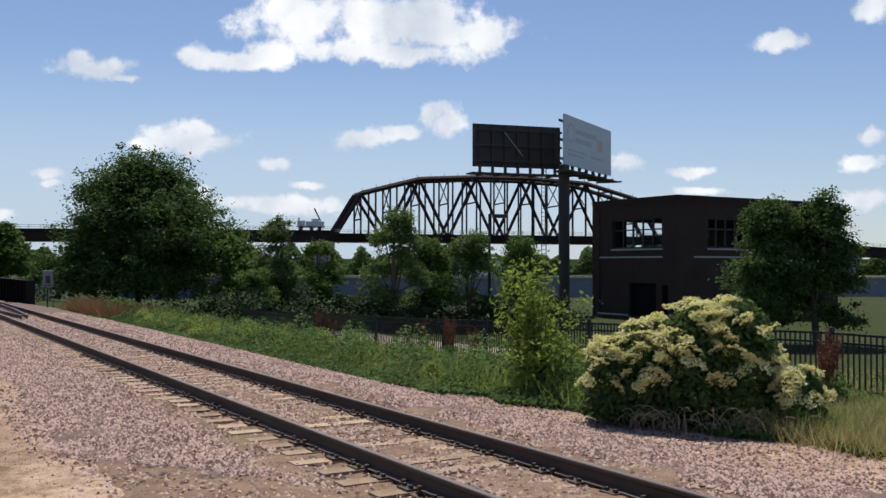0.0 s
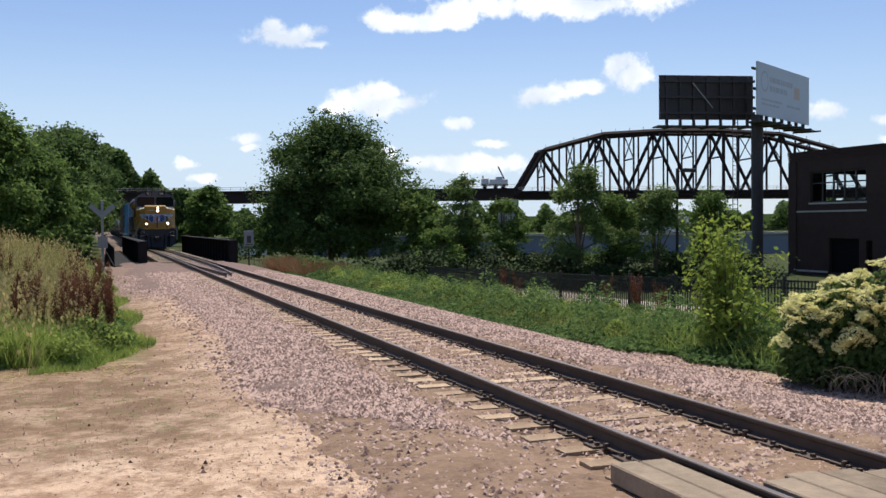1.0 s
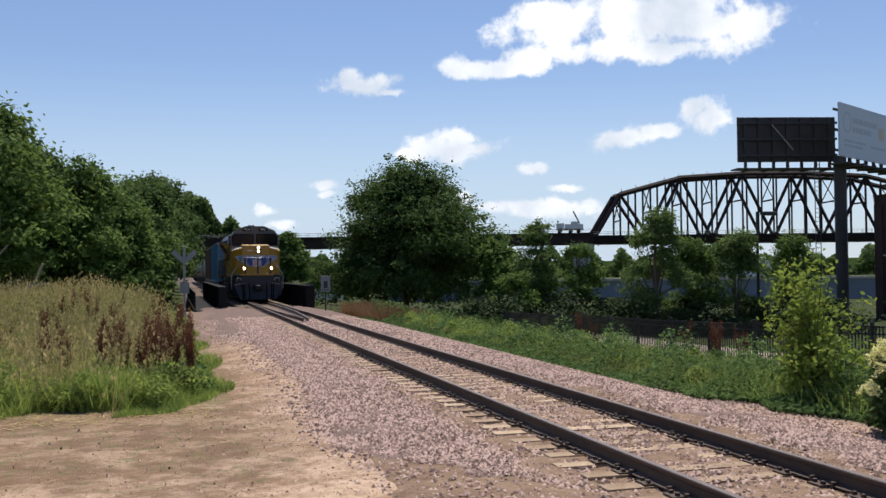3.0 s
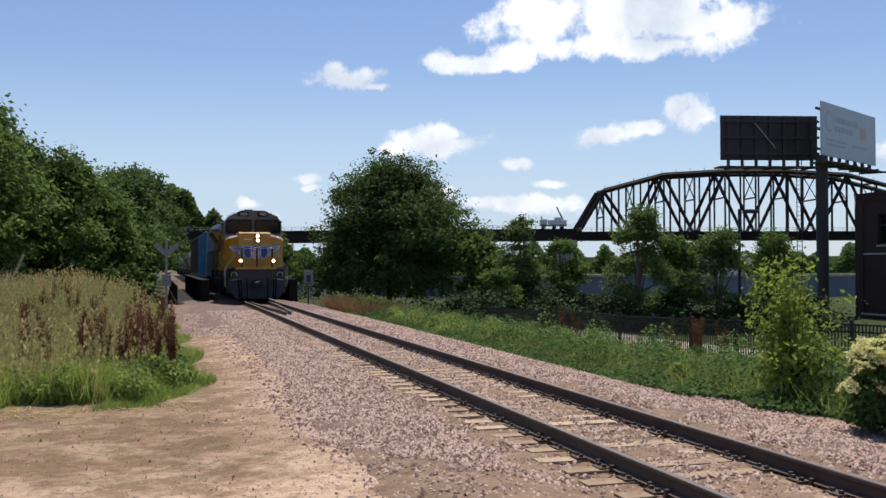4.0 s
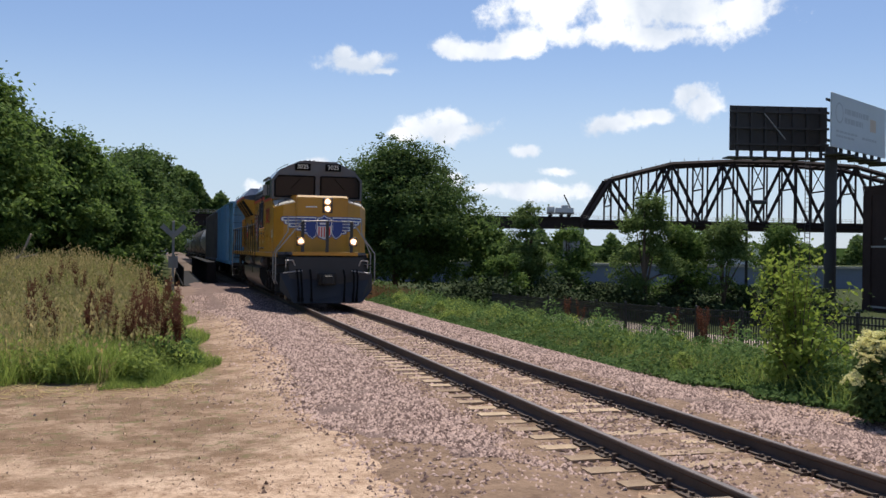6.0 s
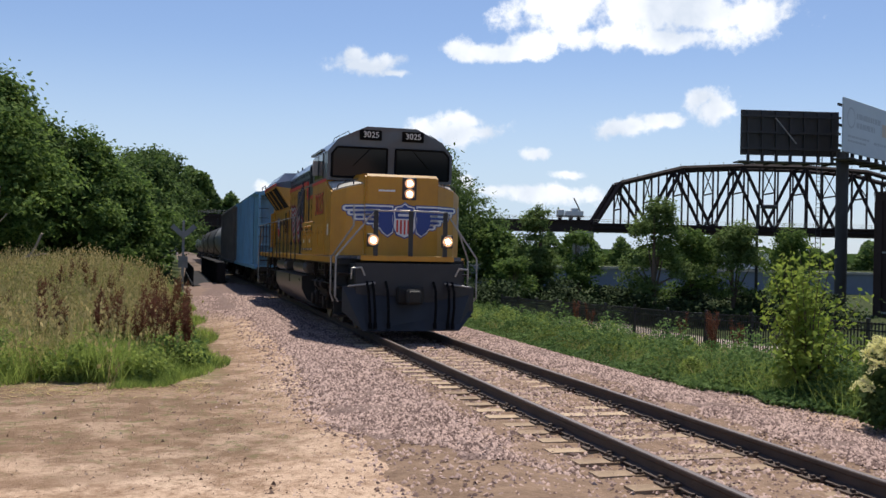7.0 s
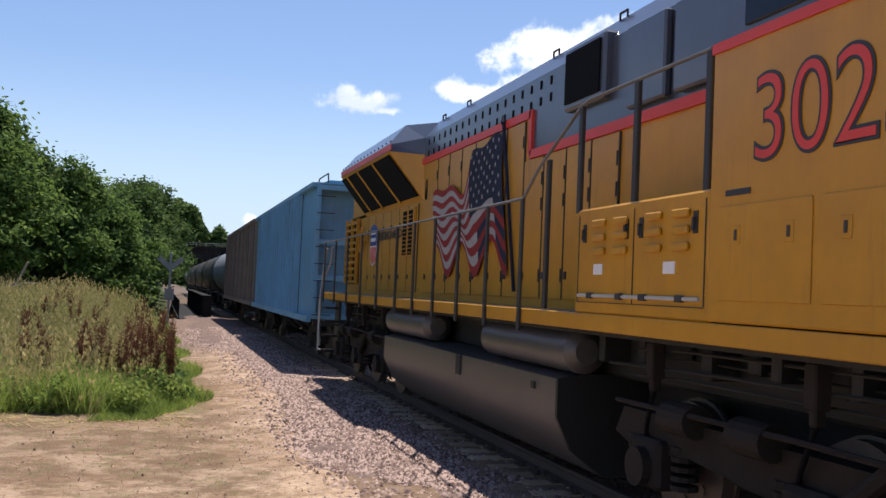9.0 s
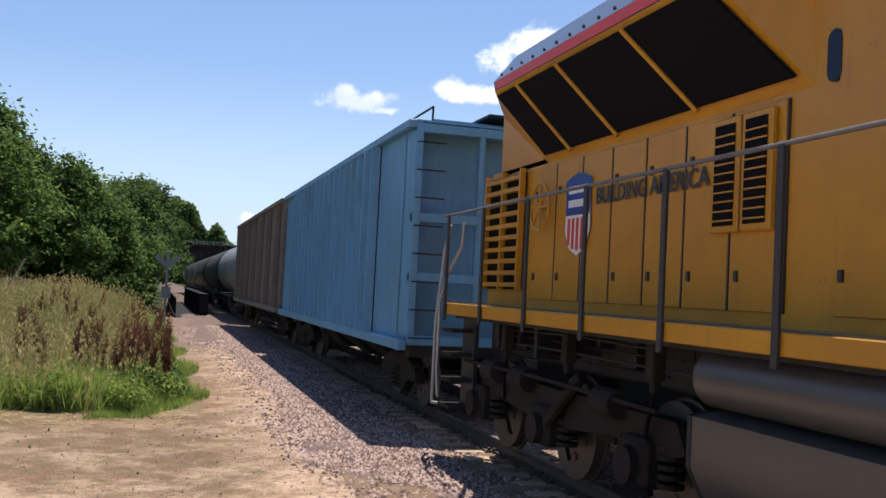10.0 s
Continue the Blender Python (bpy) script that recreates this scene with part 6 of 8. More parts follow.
def locomotive():
    L = thing("locomotive", pose(0, 97, 0), "armour-yellow and grey six-axle freight locomotive with lit headlamps", "locomotive")
    wheels = []
    # underframe and deck
    bm = BM()
    box(bm, -0.95, 0.95, -0.4, 20.0, 1.15, 1.60, 0.03)
    box(bm, -1.48, 1.48, 0.1, 19.9, 1.56, 1.69)
    box(bm, -0.5, 0.5, 0.5, 19.5, 0.75, 1.2)
    part("underframe", bm, M_FRAME, L)
    for s in (-1, 1):
        bm = BM()
        box(bm, s * 1.50, s * 1.57, 0.36, 20.1, 1.60, 1.745, 0.008)
        part("side_sill", bm, M_YELLOW, L)
        bm = BM()
        box(bm, s * 1.08, s * 1.52, 4.1, 20.1, 1.70, 1.755)
        part("walkway", bm, M_LOCOGREY, L)
    bm = BM()
    box(bm, -1.20, 1.20, -0.59, 1.7, 1.70, 1.768)
    box(bm, -1.49, 1.49, 0.36, 1.7, 1.70, 1.768)
    part("front_platform", bm, M_LOCOGREY, L)
    bm = BM()
    box(bm, -1.12, 1.02, -0.66, -0.60, 1.67, 1.79, 0.006)
    part("front_sill", bm, M_YELLOW, L)
    # pilot and plough
    bm = BM()
    prism(bm, [(-1.22, 0.9), (-1.22, 1.62), (1.22, 1.62), (1.22, 0.9)], "y", -0.64, -0.50)
    part("pilot_sheet", bm, M_PILOT, L)
    bm = BM()
    up = [(-1.52, 1.10), (1.52, 1.10), (1.52, 0.55), (1.10, 0.13), (-1.10, 0.13), (-1.52, 0.55)]
    lo = [(x * 0.98, z) for x, z in up]
    loft(bm, [[(x, -0.50 - (0.42 if z < 0.5 else 0.10), z) for x, z in up], [(x, -0.44 - (0.42 if z < 0.5 else 0.10), z) for x, z in lo]])
    part("snow_plough", bm, M_PILOT, L, "dark grey steel plough sheet")
    bm = BM()
    box(bm, -0.30, 0.30, -0.80, -0.40, 0.72, 1.10, 0.04)
    box(bm, -0.13, 0.13, -1.25, -0.70, 0.80, 1.02, 0.04)
    box(bm, -0.22, 0.10, -1.40, -1.15, 0.74, 1.06, 0.05)
    part("coupler", bm, M_FRAME, L, "black knuckle coupler")
    for x in (-0.98, -0.86, -0.55, 0.55, 0.86, 0.98):
        bm = BM()
        pipe(bm, [(x, -0.66, 1.20), (x, -0.86, 1.02), (x * 0.98, -0.95, 0.62), (x * 0.96, -0.92, 0.28)], 0.032, 7)
        rod(bm, (x * 0.96, -0.92, 0.30), (x * 0.96, -0.94, 0.18), 0.045, 7)
        part("brake_hose", bm, M_BLACK, L)
    for s in (-1, 1):
        for z in (0.42, 0.74, 1.06, 1.36):
            bm = BM()
            box(bm, s * 1.245, s * 1.56, -0.38, 0.30, z - 0.02, z + 0.02)
            part("step", bm, M_TRUCK, L)
        bm = BM()
        box(bm, s * 1.20, s * 1.24, -0.60, 0.38, 0.35, 1.60)
        box(bm, s * 1.22, s * 1.56, 0.32, 0.37, 0.35, 1.56)
        part("step_well", bm, M_PILOT, L)
        bm = BM()
        pipe(bm, [(s * 1.56, -0.36, 0.74), (s * 1.64, -0.40, 0.85), (s * 1.64, -0.40, 1.75), (s * 0.82, -0.66, 2.78), (s * 0.05, -0.66, 2.80)], 0.021, 8)
        part("front_handrail", bm, M_RAILING, L, "pale worn tubular handrail")
        bm = BM()
        pipe(bm, [(s * 1.57, 0.33, 0.72), (s * 1.64, 0.30, 0.9), (s * 1.64, 0.30, 1.72), (s * 1.22, -0.20, 2.45), (s * 1.22, -0.20, 2.92)], 0.021, 8)
        part("front_handrail", bm, M_RAILING, L, "pale worn tubular handrail")
        bm = BM()
        pipe(bm, [(s * 0.80, -0.70, 1.18), (s * 1.42, -0.72, 1.10)], 0.02, 7)
        pipe(bm, [(s * 1.34, -0.70, 1.26), (s * 1.34, -0.74, 1.50), (s * 1.12, -0.74, 1.52), (s * 1.04, -0.70, 1.34)], 0.02, 7)
        part("grab_iron", bm, M_RAILING, L)
        for x in (s * 0.80,):
            bm = BM()
            box(bm, x - 0.05, x + 0.05, -0.68, -0.62, 1.78, 2.80, 0.008)
            part("stanchion", bm, M_STANCH, L)
        bm = BM()
        box(bm, s * 0.66 - 0.13 + s * 0.20, s * 0.66 + 0.13 + s * 0.20, -0.66, -0.56, 1.98, 2.28, 0.02)
        lamp = part("ditch_light", bm, M_STANCH, L, "dark housing with a lit round lamp")
        bm = BM()
        rod(bm, (s * 0.86, -0.665, 2.13), (s * 0.86, -0.69, 2.13), 0.120, 18)
        lens = part("lens", bm, M_HALO, lamp, "glowing warm lens")
        bm = BM()
        rod(bm, (s * 0.86, -0.69, 2.13), (s * 0.86, -0.70, 2.13), 0.048, 14)
        part("bulb", bm, M_HEAD, lamp, "white-hot lamp bulb")
    bm = BM()
    box(bm, -0.05, 0.05, -0.68, -0.62, 1.78, 2.80, 0.008)
    part("stanchion", bm, M_STANCH, L)
    # nose: a middle bulge and two swept-back flanks
    bm = BM()
    prism(bm, [(0.0, 1.775), (0.0, 3.60), (0.06, 3.66), (1.80, 3.74), (1.80, 1.775)], "x", -0.93, 0.80)
    bmesh.ops.bevel(bm, geom=[e for e in bm.edges if abs(e.verts[0].co.x - e.verts[1].co.x) < 0.01 and min(v.co.y for v in e.verts) < 0.07], offset=0.04, segments=2, affect="EDGES")
    nose = part("nose", bm, M_YELLOW, L, smooth=True)
    for s in (-1, 1):
        bm = BM()
        bot = [(s * 0.80, 0.10), (s * 1.30, 0.48), (s * 1.57, 0.95), (s * 1.565, 1.774), (s * 0.80, 1.774)]
        top = [3.44, 3.34, 3.26, 3.52, 3.62]
        loft(bm, [[(x, y, 1.775) for x, y in bot], [(x, y, z) for (x, y), z in zip(bot, top)]])
        part("nose_flank", bm, M_YELLOW, L)
        bm = BM()
        ins = [(s * 0.86, 0.22, 3.45), (s * 1.28, 0.54, 3.36), (s * 1.52, 0.98, 3.29), (s * 1.52, 1.74, 3.53), (s * 0.86, 1.74, 3.63)]
        loft(bm, [ins, [(x, y, z + 0.025) for x, y, z in ins]])
        part("nose_deck_plate", bm, M_DECKPLATE, L, "pale anti-slip plate")
        bm = BM()
        pipe(bm, [(s * 1.45, 0.95, 3.30), (s * 1.42, 0.80, 3.44), (s * 1.10, 0.60, 3.52), (s * 1.10, 0.60, 3.40)], 0.015, 6)
        pipe(bm, [(s * 1.2, 1.2, 3.42), (s * 1.2, 1.2, 3.55), (s * 0.9, 0.9, 3.6)], 0.015, 6)
        part("nose_grab", bm, M_STANCH, L)
    bm = BM()
    box(bm, -0.07, 0.27, -0.03, 0.01, 3.08, 3.60, 0.02)
    hl = part("headlamp_housing", bm, M_STANCH, L)
    for z in (3.22, 3.46):
        bm = BM()
        rod(bm, (0.10, -0.03, z), (0.10, -0.055, z), 0.115, 20)
        part("lens", bm, M_HALO, hl, "glowing warm lens")
        bm = BM()
        rod(bm, (0.10, -0.055, z), (0.10, -0.065, z), 0.048, 14)
        part("bulb", bm, M_HEAD, hl, "white-hot lamp bulb")
    bm = BM()
    box(bm, -0.62, -0.24, -0.012, 0.0, 3.26, 3.30)
    part("placard", bm, M_WHITE, L)
    emblem(L)
    # cab
    bm = BM()
    box(bm, -1.57, 1.57, 1.78, 4.10, 1.755, 3.60, 0.015)
    part("cab_lower", bm, M_YELLOW, L)
    bm = BM()
    sec = [(-1.57, 3.60), (-1.57, 4.30), (-1.30, 4.62), (-0.62, 4.93), (0.62, 4.93), (1.30, 4.62), (1.57, 4.30), (1.57, 3.60)]
    fr = [1.62, 1.60, 1.58, 1.55, 1.55, 1.58, 1.60, 1.62]
    loft(bm, [[(x, y, z) for (x, z), y in zip(sec, fr)], [(x, 4.10, z) for x, z in sec]])
    cab = part("cab", bm, M_LOCOGREY, L, "grey cab top")
    for s in (-1, 1):
        bm = BM()
        box(bm, s * 1.565, s * 1.585, 1.82, 4.10, 3.57, 3.64)
        part("stripe", bm, M_RED, L)
        bm = BM()
        w = [(s * 0.11, 3.68), (s * 1.47, 3.68), (s * 1.47, 4.24), (s * 1.34, 4.40), (s * 0.11, 4.40)]
        loft(bm, [[(x, 1.585 - (z - 3.6) * 0.05, z) for x, z in w], [(x, 1.66 - (z - 3.6) * 0.05, z) for x, z in w]])
        ws = part("windshield", bm, M_WINDOW, cab)
        bm = BM()
        pts = [(x, 1.58 - (z - 3.6) * 0.05, z) for x, z in w]
        pipe(bm, pts + pts[:1], 0.028, 6)
        part("gasket", bm, M_BLACK, ws)
        bm = BM()
        rod(bm, (s * 0.5, 1.53, 4.42), (s * 0.95, 1.55, 3.95), 0.012, 5)
        part("wiper", bm, M_BLACK, ws)
        for y0, y1 in ((2.28, 2.95), (3.05, 3.72)):
            bm = BM()
            box(bm, s * 1.565, s * 1.59, y0, y1, 3.68, 4.30, 0.008)
            part("side_window", bm, M_WINDOW, cab)
        bm = BM()
        box(bm, s * 1.60, s * 1.74, 2.98, 3.02, 3.78, 4.16, 0.01)
        part("wind_deflector", bm, M_RAILING, cab, "pale panel mirror")
        bm = BM()
        box(bm, s * 1.56, s * 1.66, 2.10, 3.95, 4.33, 4.38)
        part("gutter", bm, M_LOCOGREY, cab)
        bm = BM()
        box(bm, s * 0.53 - 0.27, s * 0.53 + 0.27, 1.49, 1.75, 4.60, 4.85, 0.015)
        nb = part("number_board", bm, M_BLACK, cab, "black number board")
        lettering("number", "3025", 0.205, M_WHITE, nb, pose(s * 0.53, 1.478, 4.72, 90, 0, 0), bold=0.0)
        bm = BM()
        pipe(bm, [(s * 1.0, 1.85, 4.76), (s * 1.03, 1.83, 4.83), (s * 1.38, 1.85, 4.63), (s * 1.40, 1.88, 4.52)], 0.009, 6)
        part("roof_grab", bm, M_STANCH, cab)
        side_number(L, s)
    bm = BM()
    for y in (2.6, 2.75, 2.9):
        rod(bm, (-0.15 + (y - 2.75), 2.5, 5.0), (-0.15 + (y - 2.75), 3.1, 5.0), 0.05, 10, 0.07)
    box(bm, -0.4, 0.3, 2.6, 3.0, 4.92, 4.97)
    part("air_horn", bm, M_STANCH, cab)
    hood(L)
    radiator(L)
    side_rails(L)
    # tank and running gear
    bm = BM()
    sec = [(-1.20, 1.15), (-1.46, 1.10), (-1.46, 0.74), (-1.30, 0.42), (-0.95, 0.17), (0.95, 0.17), (1.30, 0.42), (1.46, 0.74), (1.46, 1.10), (1.20, 1.15)]
    loft(bm, [[(x, 6.85, z) for x, z in sec], [(x, 14.25, z) for x, z in sec]])
    tank = part("fuel_tank", bm, M_TANK, L, "dusty silver fuel tank", smooth=True)
    for y in (6.82, 14.23):
        bm = BM()
        loft(bm, [[(x * 1.004, y, 0.66 + (z - 0.66) * 1.004) for x, z in sec], [(x * 1.004, y + 0.05, 0.66 + (z - 0.66) * 1.004) for x, z in sec]])
        part("end_plate", bm, M_FRAME, tank)
    bm = BM()
    box(bm, -1.475, -1.455, 9.9, 10.1, 0.85, 1.1)
    box(bm, -1.475, -1.455, 7.4, 7.5, 0.95, 1.02)
    part("filler", bm, M_FRAME, tank)
    for s in (-1, 1):
        for y0, y1 in ((6.75, 9.2), (11.85, 14.25)):
            bm = BM()
            rod(bm, (s * 1.24, y0, 1.37), (s * 1.24, y1, 1.37), 0.215, 20)
            rod(bm, (s * 1.24, y0 - 0.07, 1.37), (s * 1.24, y0, 1.37), 0.12, 20, 0.215)
            rod(bm, (s * 1.24, y1, 1.37), (s * 1.24, y1 + 0.07, 1.37), 0.215, 20, 0.12)
            part("air_reservoir", bm, M_TANK, L, "dusty silver cylinder", smooth=True)
    rng = random.Random(2)
    for s in (-1, 1):
        for y0, y1 in ((0.6, 6.6), (14.5, 19.6)):
            bm = BM()
            y = y0
            while y < y1:
                w = rng.uniform(0.05, 0.16)
                box(bm, s * 0.85, s * rng.uniform(0.95, 1.28), y, y + w, rng.uniform(1.22, 1.46), 1.56, 0.015)
                y += w + rng.uniform(0.15, 0.5)
            for k in range(4):
                x, z = s * rng.uniform(1.02, 1.26), 1.50 - 0.075 * k
                pipe(bm, [(x, y0 + rng.uniform(0, 0.8), z), (x, y0 + 2.2, z + rng.uniform(-0.03, 0.03)), (x, y1 - 1.6, z), (x * 0.95, y1 - rng.uniform(0, 0.9), z - 0.04)], rng.uniform(0.009, 0.016), 6)
            part("piping", bm, M_FRAME, L)
            for k in range(3):
                # sand-hose brackets with a hose that loops down to the wheel
                y = y0 + (y1 - y0) * (k + 0.35) / 3
                bm = BM()
                box(bm, s * 1.22, s * 1.34, y - 0.06, y + 0.06, 1.26, 1.55, 0.012)
                box(bm, s * 1.24, s * 1.32, y - 0.035, y + 0.035, 1.16, 1.27, 0.012)
                br = part("sand_trap", bm, M_TRUCK, L, "dusty brown casting")
                bm = BM()
                pipe(bm, [(s * 1.28, y, 1.18), (s * 1.28, y + 0.06, 1.05), (s * 1.22, y + 0.22, 0.86), (s * 1.12, y + 0.42, 0.55), (s * 1.0, y + 0.5, 0.25)], 0.02, 7)
                part("sand_hose", bm, M_BLACK, br)
    for yc in (3.45, 17.55):
        truck(L, yc, wheels)
    return L, wheels


def truck(L, yc, wheels):
    bm = BM()
    for s in (-1, 1):
        x0, x1 = s * 0.98, s * 1.16
        prism(bm, [(yc - 2.75, 0.72), (yc - 2.6, 0.95), (yc + 2.6, 0.95), (yc + 2.75, 0.72), (yc + 2.3, 0.60), (yc + 1.5, 0.68), (yc + 0.6, 0.60), (yc - 0.6, 0.60), (yc - 1.5, 0.68), (yc - 2.3, 0.60)], "x", min(x0, x1), max(x0, x1))
    box(bm, -0.98, 0.98, yc - 1.2, yc - 0.85, 0.55, 0.9)
    box(bm, -0.98, 0.98, yc + 0.85, yc + 1.2, 0.55, 0.9)
    t = part("truck_frame", bm, M_TRUCK, L, "dusty cast-steel truck frame")
    for k in (-1, 0, 1):
        y = yc + 2.05 * k
        for s in (-1, 1):
            bm = BM()
            box(bm, s * 0.98, s * 1.26, y - 0.24, y + 0.24, 0.36, 0.76, 0.04)
            rod(bm, (s * 1.20, y, 0.53), (s * 1.34, y, 0.53), 0.16, 14)
            for d in (-0.36, 0.36):
                for z in range(5):
                    rod(bm, (s * 1.08, y + d, 0.40 + 0.075 * z), (s * 1.08, y + d, 0.44 + 0.075 * z), 0.11, 10)
            part("axle_box", bm, M_TRUCK, t)
        wheelset(L, y, 0.53, wheels)
    for s in (-1, 1):
        for d in (-1.55, 0.55, 1.5):
            bm = BM()
            rod(bm, (s * 1.22, yc + d - 0.20, 0.98), (s * 1.22, yc + d + 0.20, 0.98), 0.13, 14)
            rod(bm, (s * 1.22, yc + d + 0.20, 0.98), (s * 1.22, yc + d + 0.42, 0.92), 0.03, 6)
            part("brake_cylinder", bm, M_TRUCK, t)
        bm = BM()
        rod(bm, (s * 1.20, yc - 0.9, 1.15), (s * 1.26, yc - 0.25, 0.62), 0.06, 8)
        pipe(bm, [(s * 1.28, yc - 2.5, 1.02), (s * 1.30, yc, 1.05), (s * 1.28, yc + 2.5, 1.02)], 0.022, 6)
        part("damper", bm, M_TRUCK, t)


def emblem(L):
    """Winged shield as plain coloured shapes laid on the nose."""
    def plate(outline, dy, material, name, parent):
        bm = BM()
        pts = []
        for (a, za), (b, zb) in zip(outline, outline[1:] + outline[:1]):
            n = max(1, int(abs(b - a) / 0.06))
            pts += [(a + (b - a) * k / n, za + (zb - za) * k / n) for k in range(n)]
        f = bm.faces.new([bm.verts.new((x, nose_y(x) - dy, z - 0.06)) for x, z in pts])
        cuts = [-0.94, -0.92, 0.79, 0.81]
        for c in cuts:
            bmesh.ops.bisect_plane(bm, geom=bm.verts[:] + bm.edges[:] + bm.faces[:], plane_co=(c, 0, 0), plane_no=(1, 0, 0))
        for v in bm.verts:
            v.co.y = nose_y(v.co.x) - dy
        bmesh.ops.triangulate(bm, faces=bm.faces[:])
        return part(name, bm, material, parent)
    sh = [(x * 0.80, z) for x, z in ((-0.30, 2.86), (-0.24, 2.95), (-0.10, 2.97), (0.0, 3.03), (0.10, 2.97), (0.24, 2.95), (0.30, 2.86), (0.27, 2.70), (0.29, 2.52), (0.20, 2.37), (0.0, 2.30), (-0.20, 2.37), (-0.29, 2.52), (-0.27, 2.70))]
    big = [(x * 1.13, 2.66 + (z - 2.66) * 1.09) for x, z in sh]
    rim = [(x * 1.27, 2.66 + (z - 2.66) * 1.17) for x, z in sh]
    for s in (-1, 1):
        # four long feathers with rounded tips over a curled root, all edged in navy
        feathers = ((0.30, 1.34, 2.895, 2.975), (0.52, 1.24, 2.79, 2.87), (0.56, 1.12, 2.685, 2.765), (0.58, 0.90, 2.58, 2.66), (0.52, 0.72, 2.48, 2.56))

        def quill(x0, x1, z0, z1, grow):
            h = (z1 - z0) / 2 + grow
            zc, xe = (z0 + z1) / 2, x1 - (z1 - z0) / 2
            tip = [(xe + h * math.sin(q), zc - h * math.cos(q)) for q in (math.pi * i / 6 for i in range(7))]
            return [(s * x, z) for x, z in [(x0 - grow, zc - h)] + tip + [(x0 - grow, zc + h)]]
        root = [(0.29, 2.93), (0.58, 2.93), (0.62, 2.72), (0.60, 2.52), (0.52, 2.40), (0.40, 2.31), (0.29, 2.40)]
        cx, cz = 0.44, 2.66
        w = plate([(s * (cx + (x - cx) * 1.26), cz + (z - cz) * 1.15) for x, z in root], 0.005, M_BLUEPAINT, "wing_edge", L)
        plate([(s * (cx + (x - cx) * 1.14), cz + (z - cz) * 1.08) for x, z in root], 0.013, M_WHITE, "wing_ground", w)
        for q in feathers:
            plate(quill(*q, 0.048), 0.007, M_BLUEPAINT, "feather_edge", w)
            plate(quill(*q, 0.026), 0.010, M_WHITE, "feather_ground", w)
            plate(quill(q[0], q[1] - 0.03, q[2] + 0.012, q[3] - 0.012, 0.0), 0.015, M_BLUEPAINT, "feather", w)
        plate([(s * x, z) for x, z in root], 0.018, M_BLUEPAINT, "wing_root", w)
    plate(rim, 0.020, M_BLUEPAINT, "shield_edge", L)
    g = plate(big, 0.023, M_WHITE, "shield_ground", L)
    plate([p for p in sh if p[1] > 2.69], 0.027, M_BLUEPAINT, "shield_top", g)
    for k in range(5):
        x = -0.176 + 0.088 * k
        bot = 2.34 + abs(x) * abs(x) * 1.6
        plate([(x - 0.022, bot), (x + 0.022, bot), (x + 0.022, 2.67), (x - 0.022, 2.67)], 0.027, M_RED, "stripe", g)
    bars = ((-0.12, 0.12, 2.855, 2.915), (-0.16, 0.16, 2.755, 2.815))
    for x0, x1, z0, z1 in bars:
        plate([(x0, z0), (x1, z0), (x1, z1), (x0, z1)], 0.031, M_WHITE, "mark", g)


def side_number(L, s):
    # the red numerals below the cab window, with a dark edge
    rot = -90 if s < 0 else 90
    o = lettering("number", "3025", 0.78, M_DARKOUT, L, pose(s * 1.576, 2.85, 3.02, 90, 0, rot), "large road number in red with a dark edge", 0.002, 0.012)
    lettering("number_face", "3025", 0.78, M_RED, o, pose(0, 0, 0.004), "", 0.002, -0.010)
    bm = BM()
    box(bm, s * 1.572, s * 1.576, 3.62, 3.90, 2.585, 2.625)
    part("stencil", bm, M_DARKOUT, L)
    for y0, y1 in ((1.95, 2.9), (3.0, 3.95)):
        bm = BM()
        box(bm, s * 1.57, s * 1.582, y0, y1, 1.90, 2.52, 0.004)
        d = part("locker_door", bm, M_YELLOW, L)
        for yy in (y0 + 0.2, y1 - 0.2):
            bm = BM()
            box(bm, s * 1.582, s * 1.588, yy - 0.045, yy + 0.045, 2.26, 2.39, 0.004)
            lt = part("latch_plate", bm, M_YELLOW, d)
            bm = BM()
            box(bm, s * 1.588, s * 1.594, yy - 0.015, yy + 0.015, 2.29, 2.36, 0.004)
            part("latch", bm, M_STANCH, lt)
    bm = BM()
    box(bm, s * 1.572, s * 1.582, 1.28, 1.42, 2.25, 2.52)
    part("data_plate", bm, M_WHITE, L)


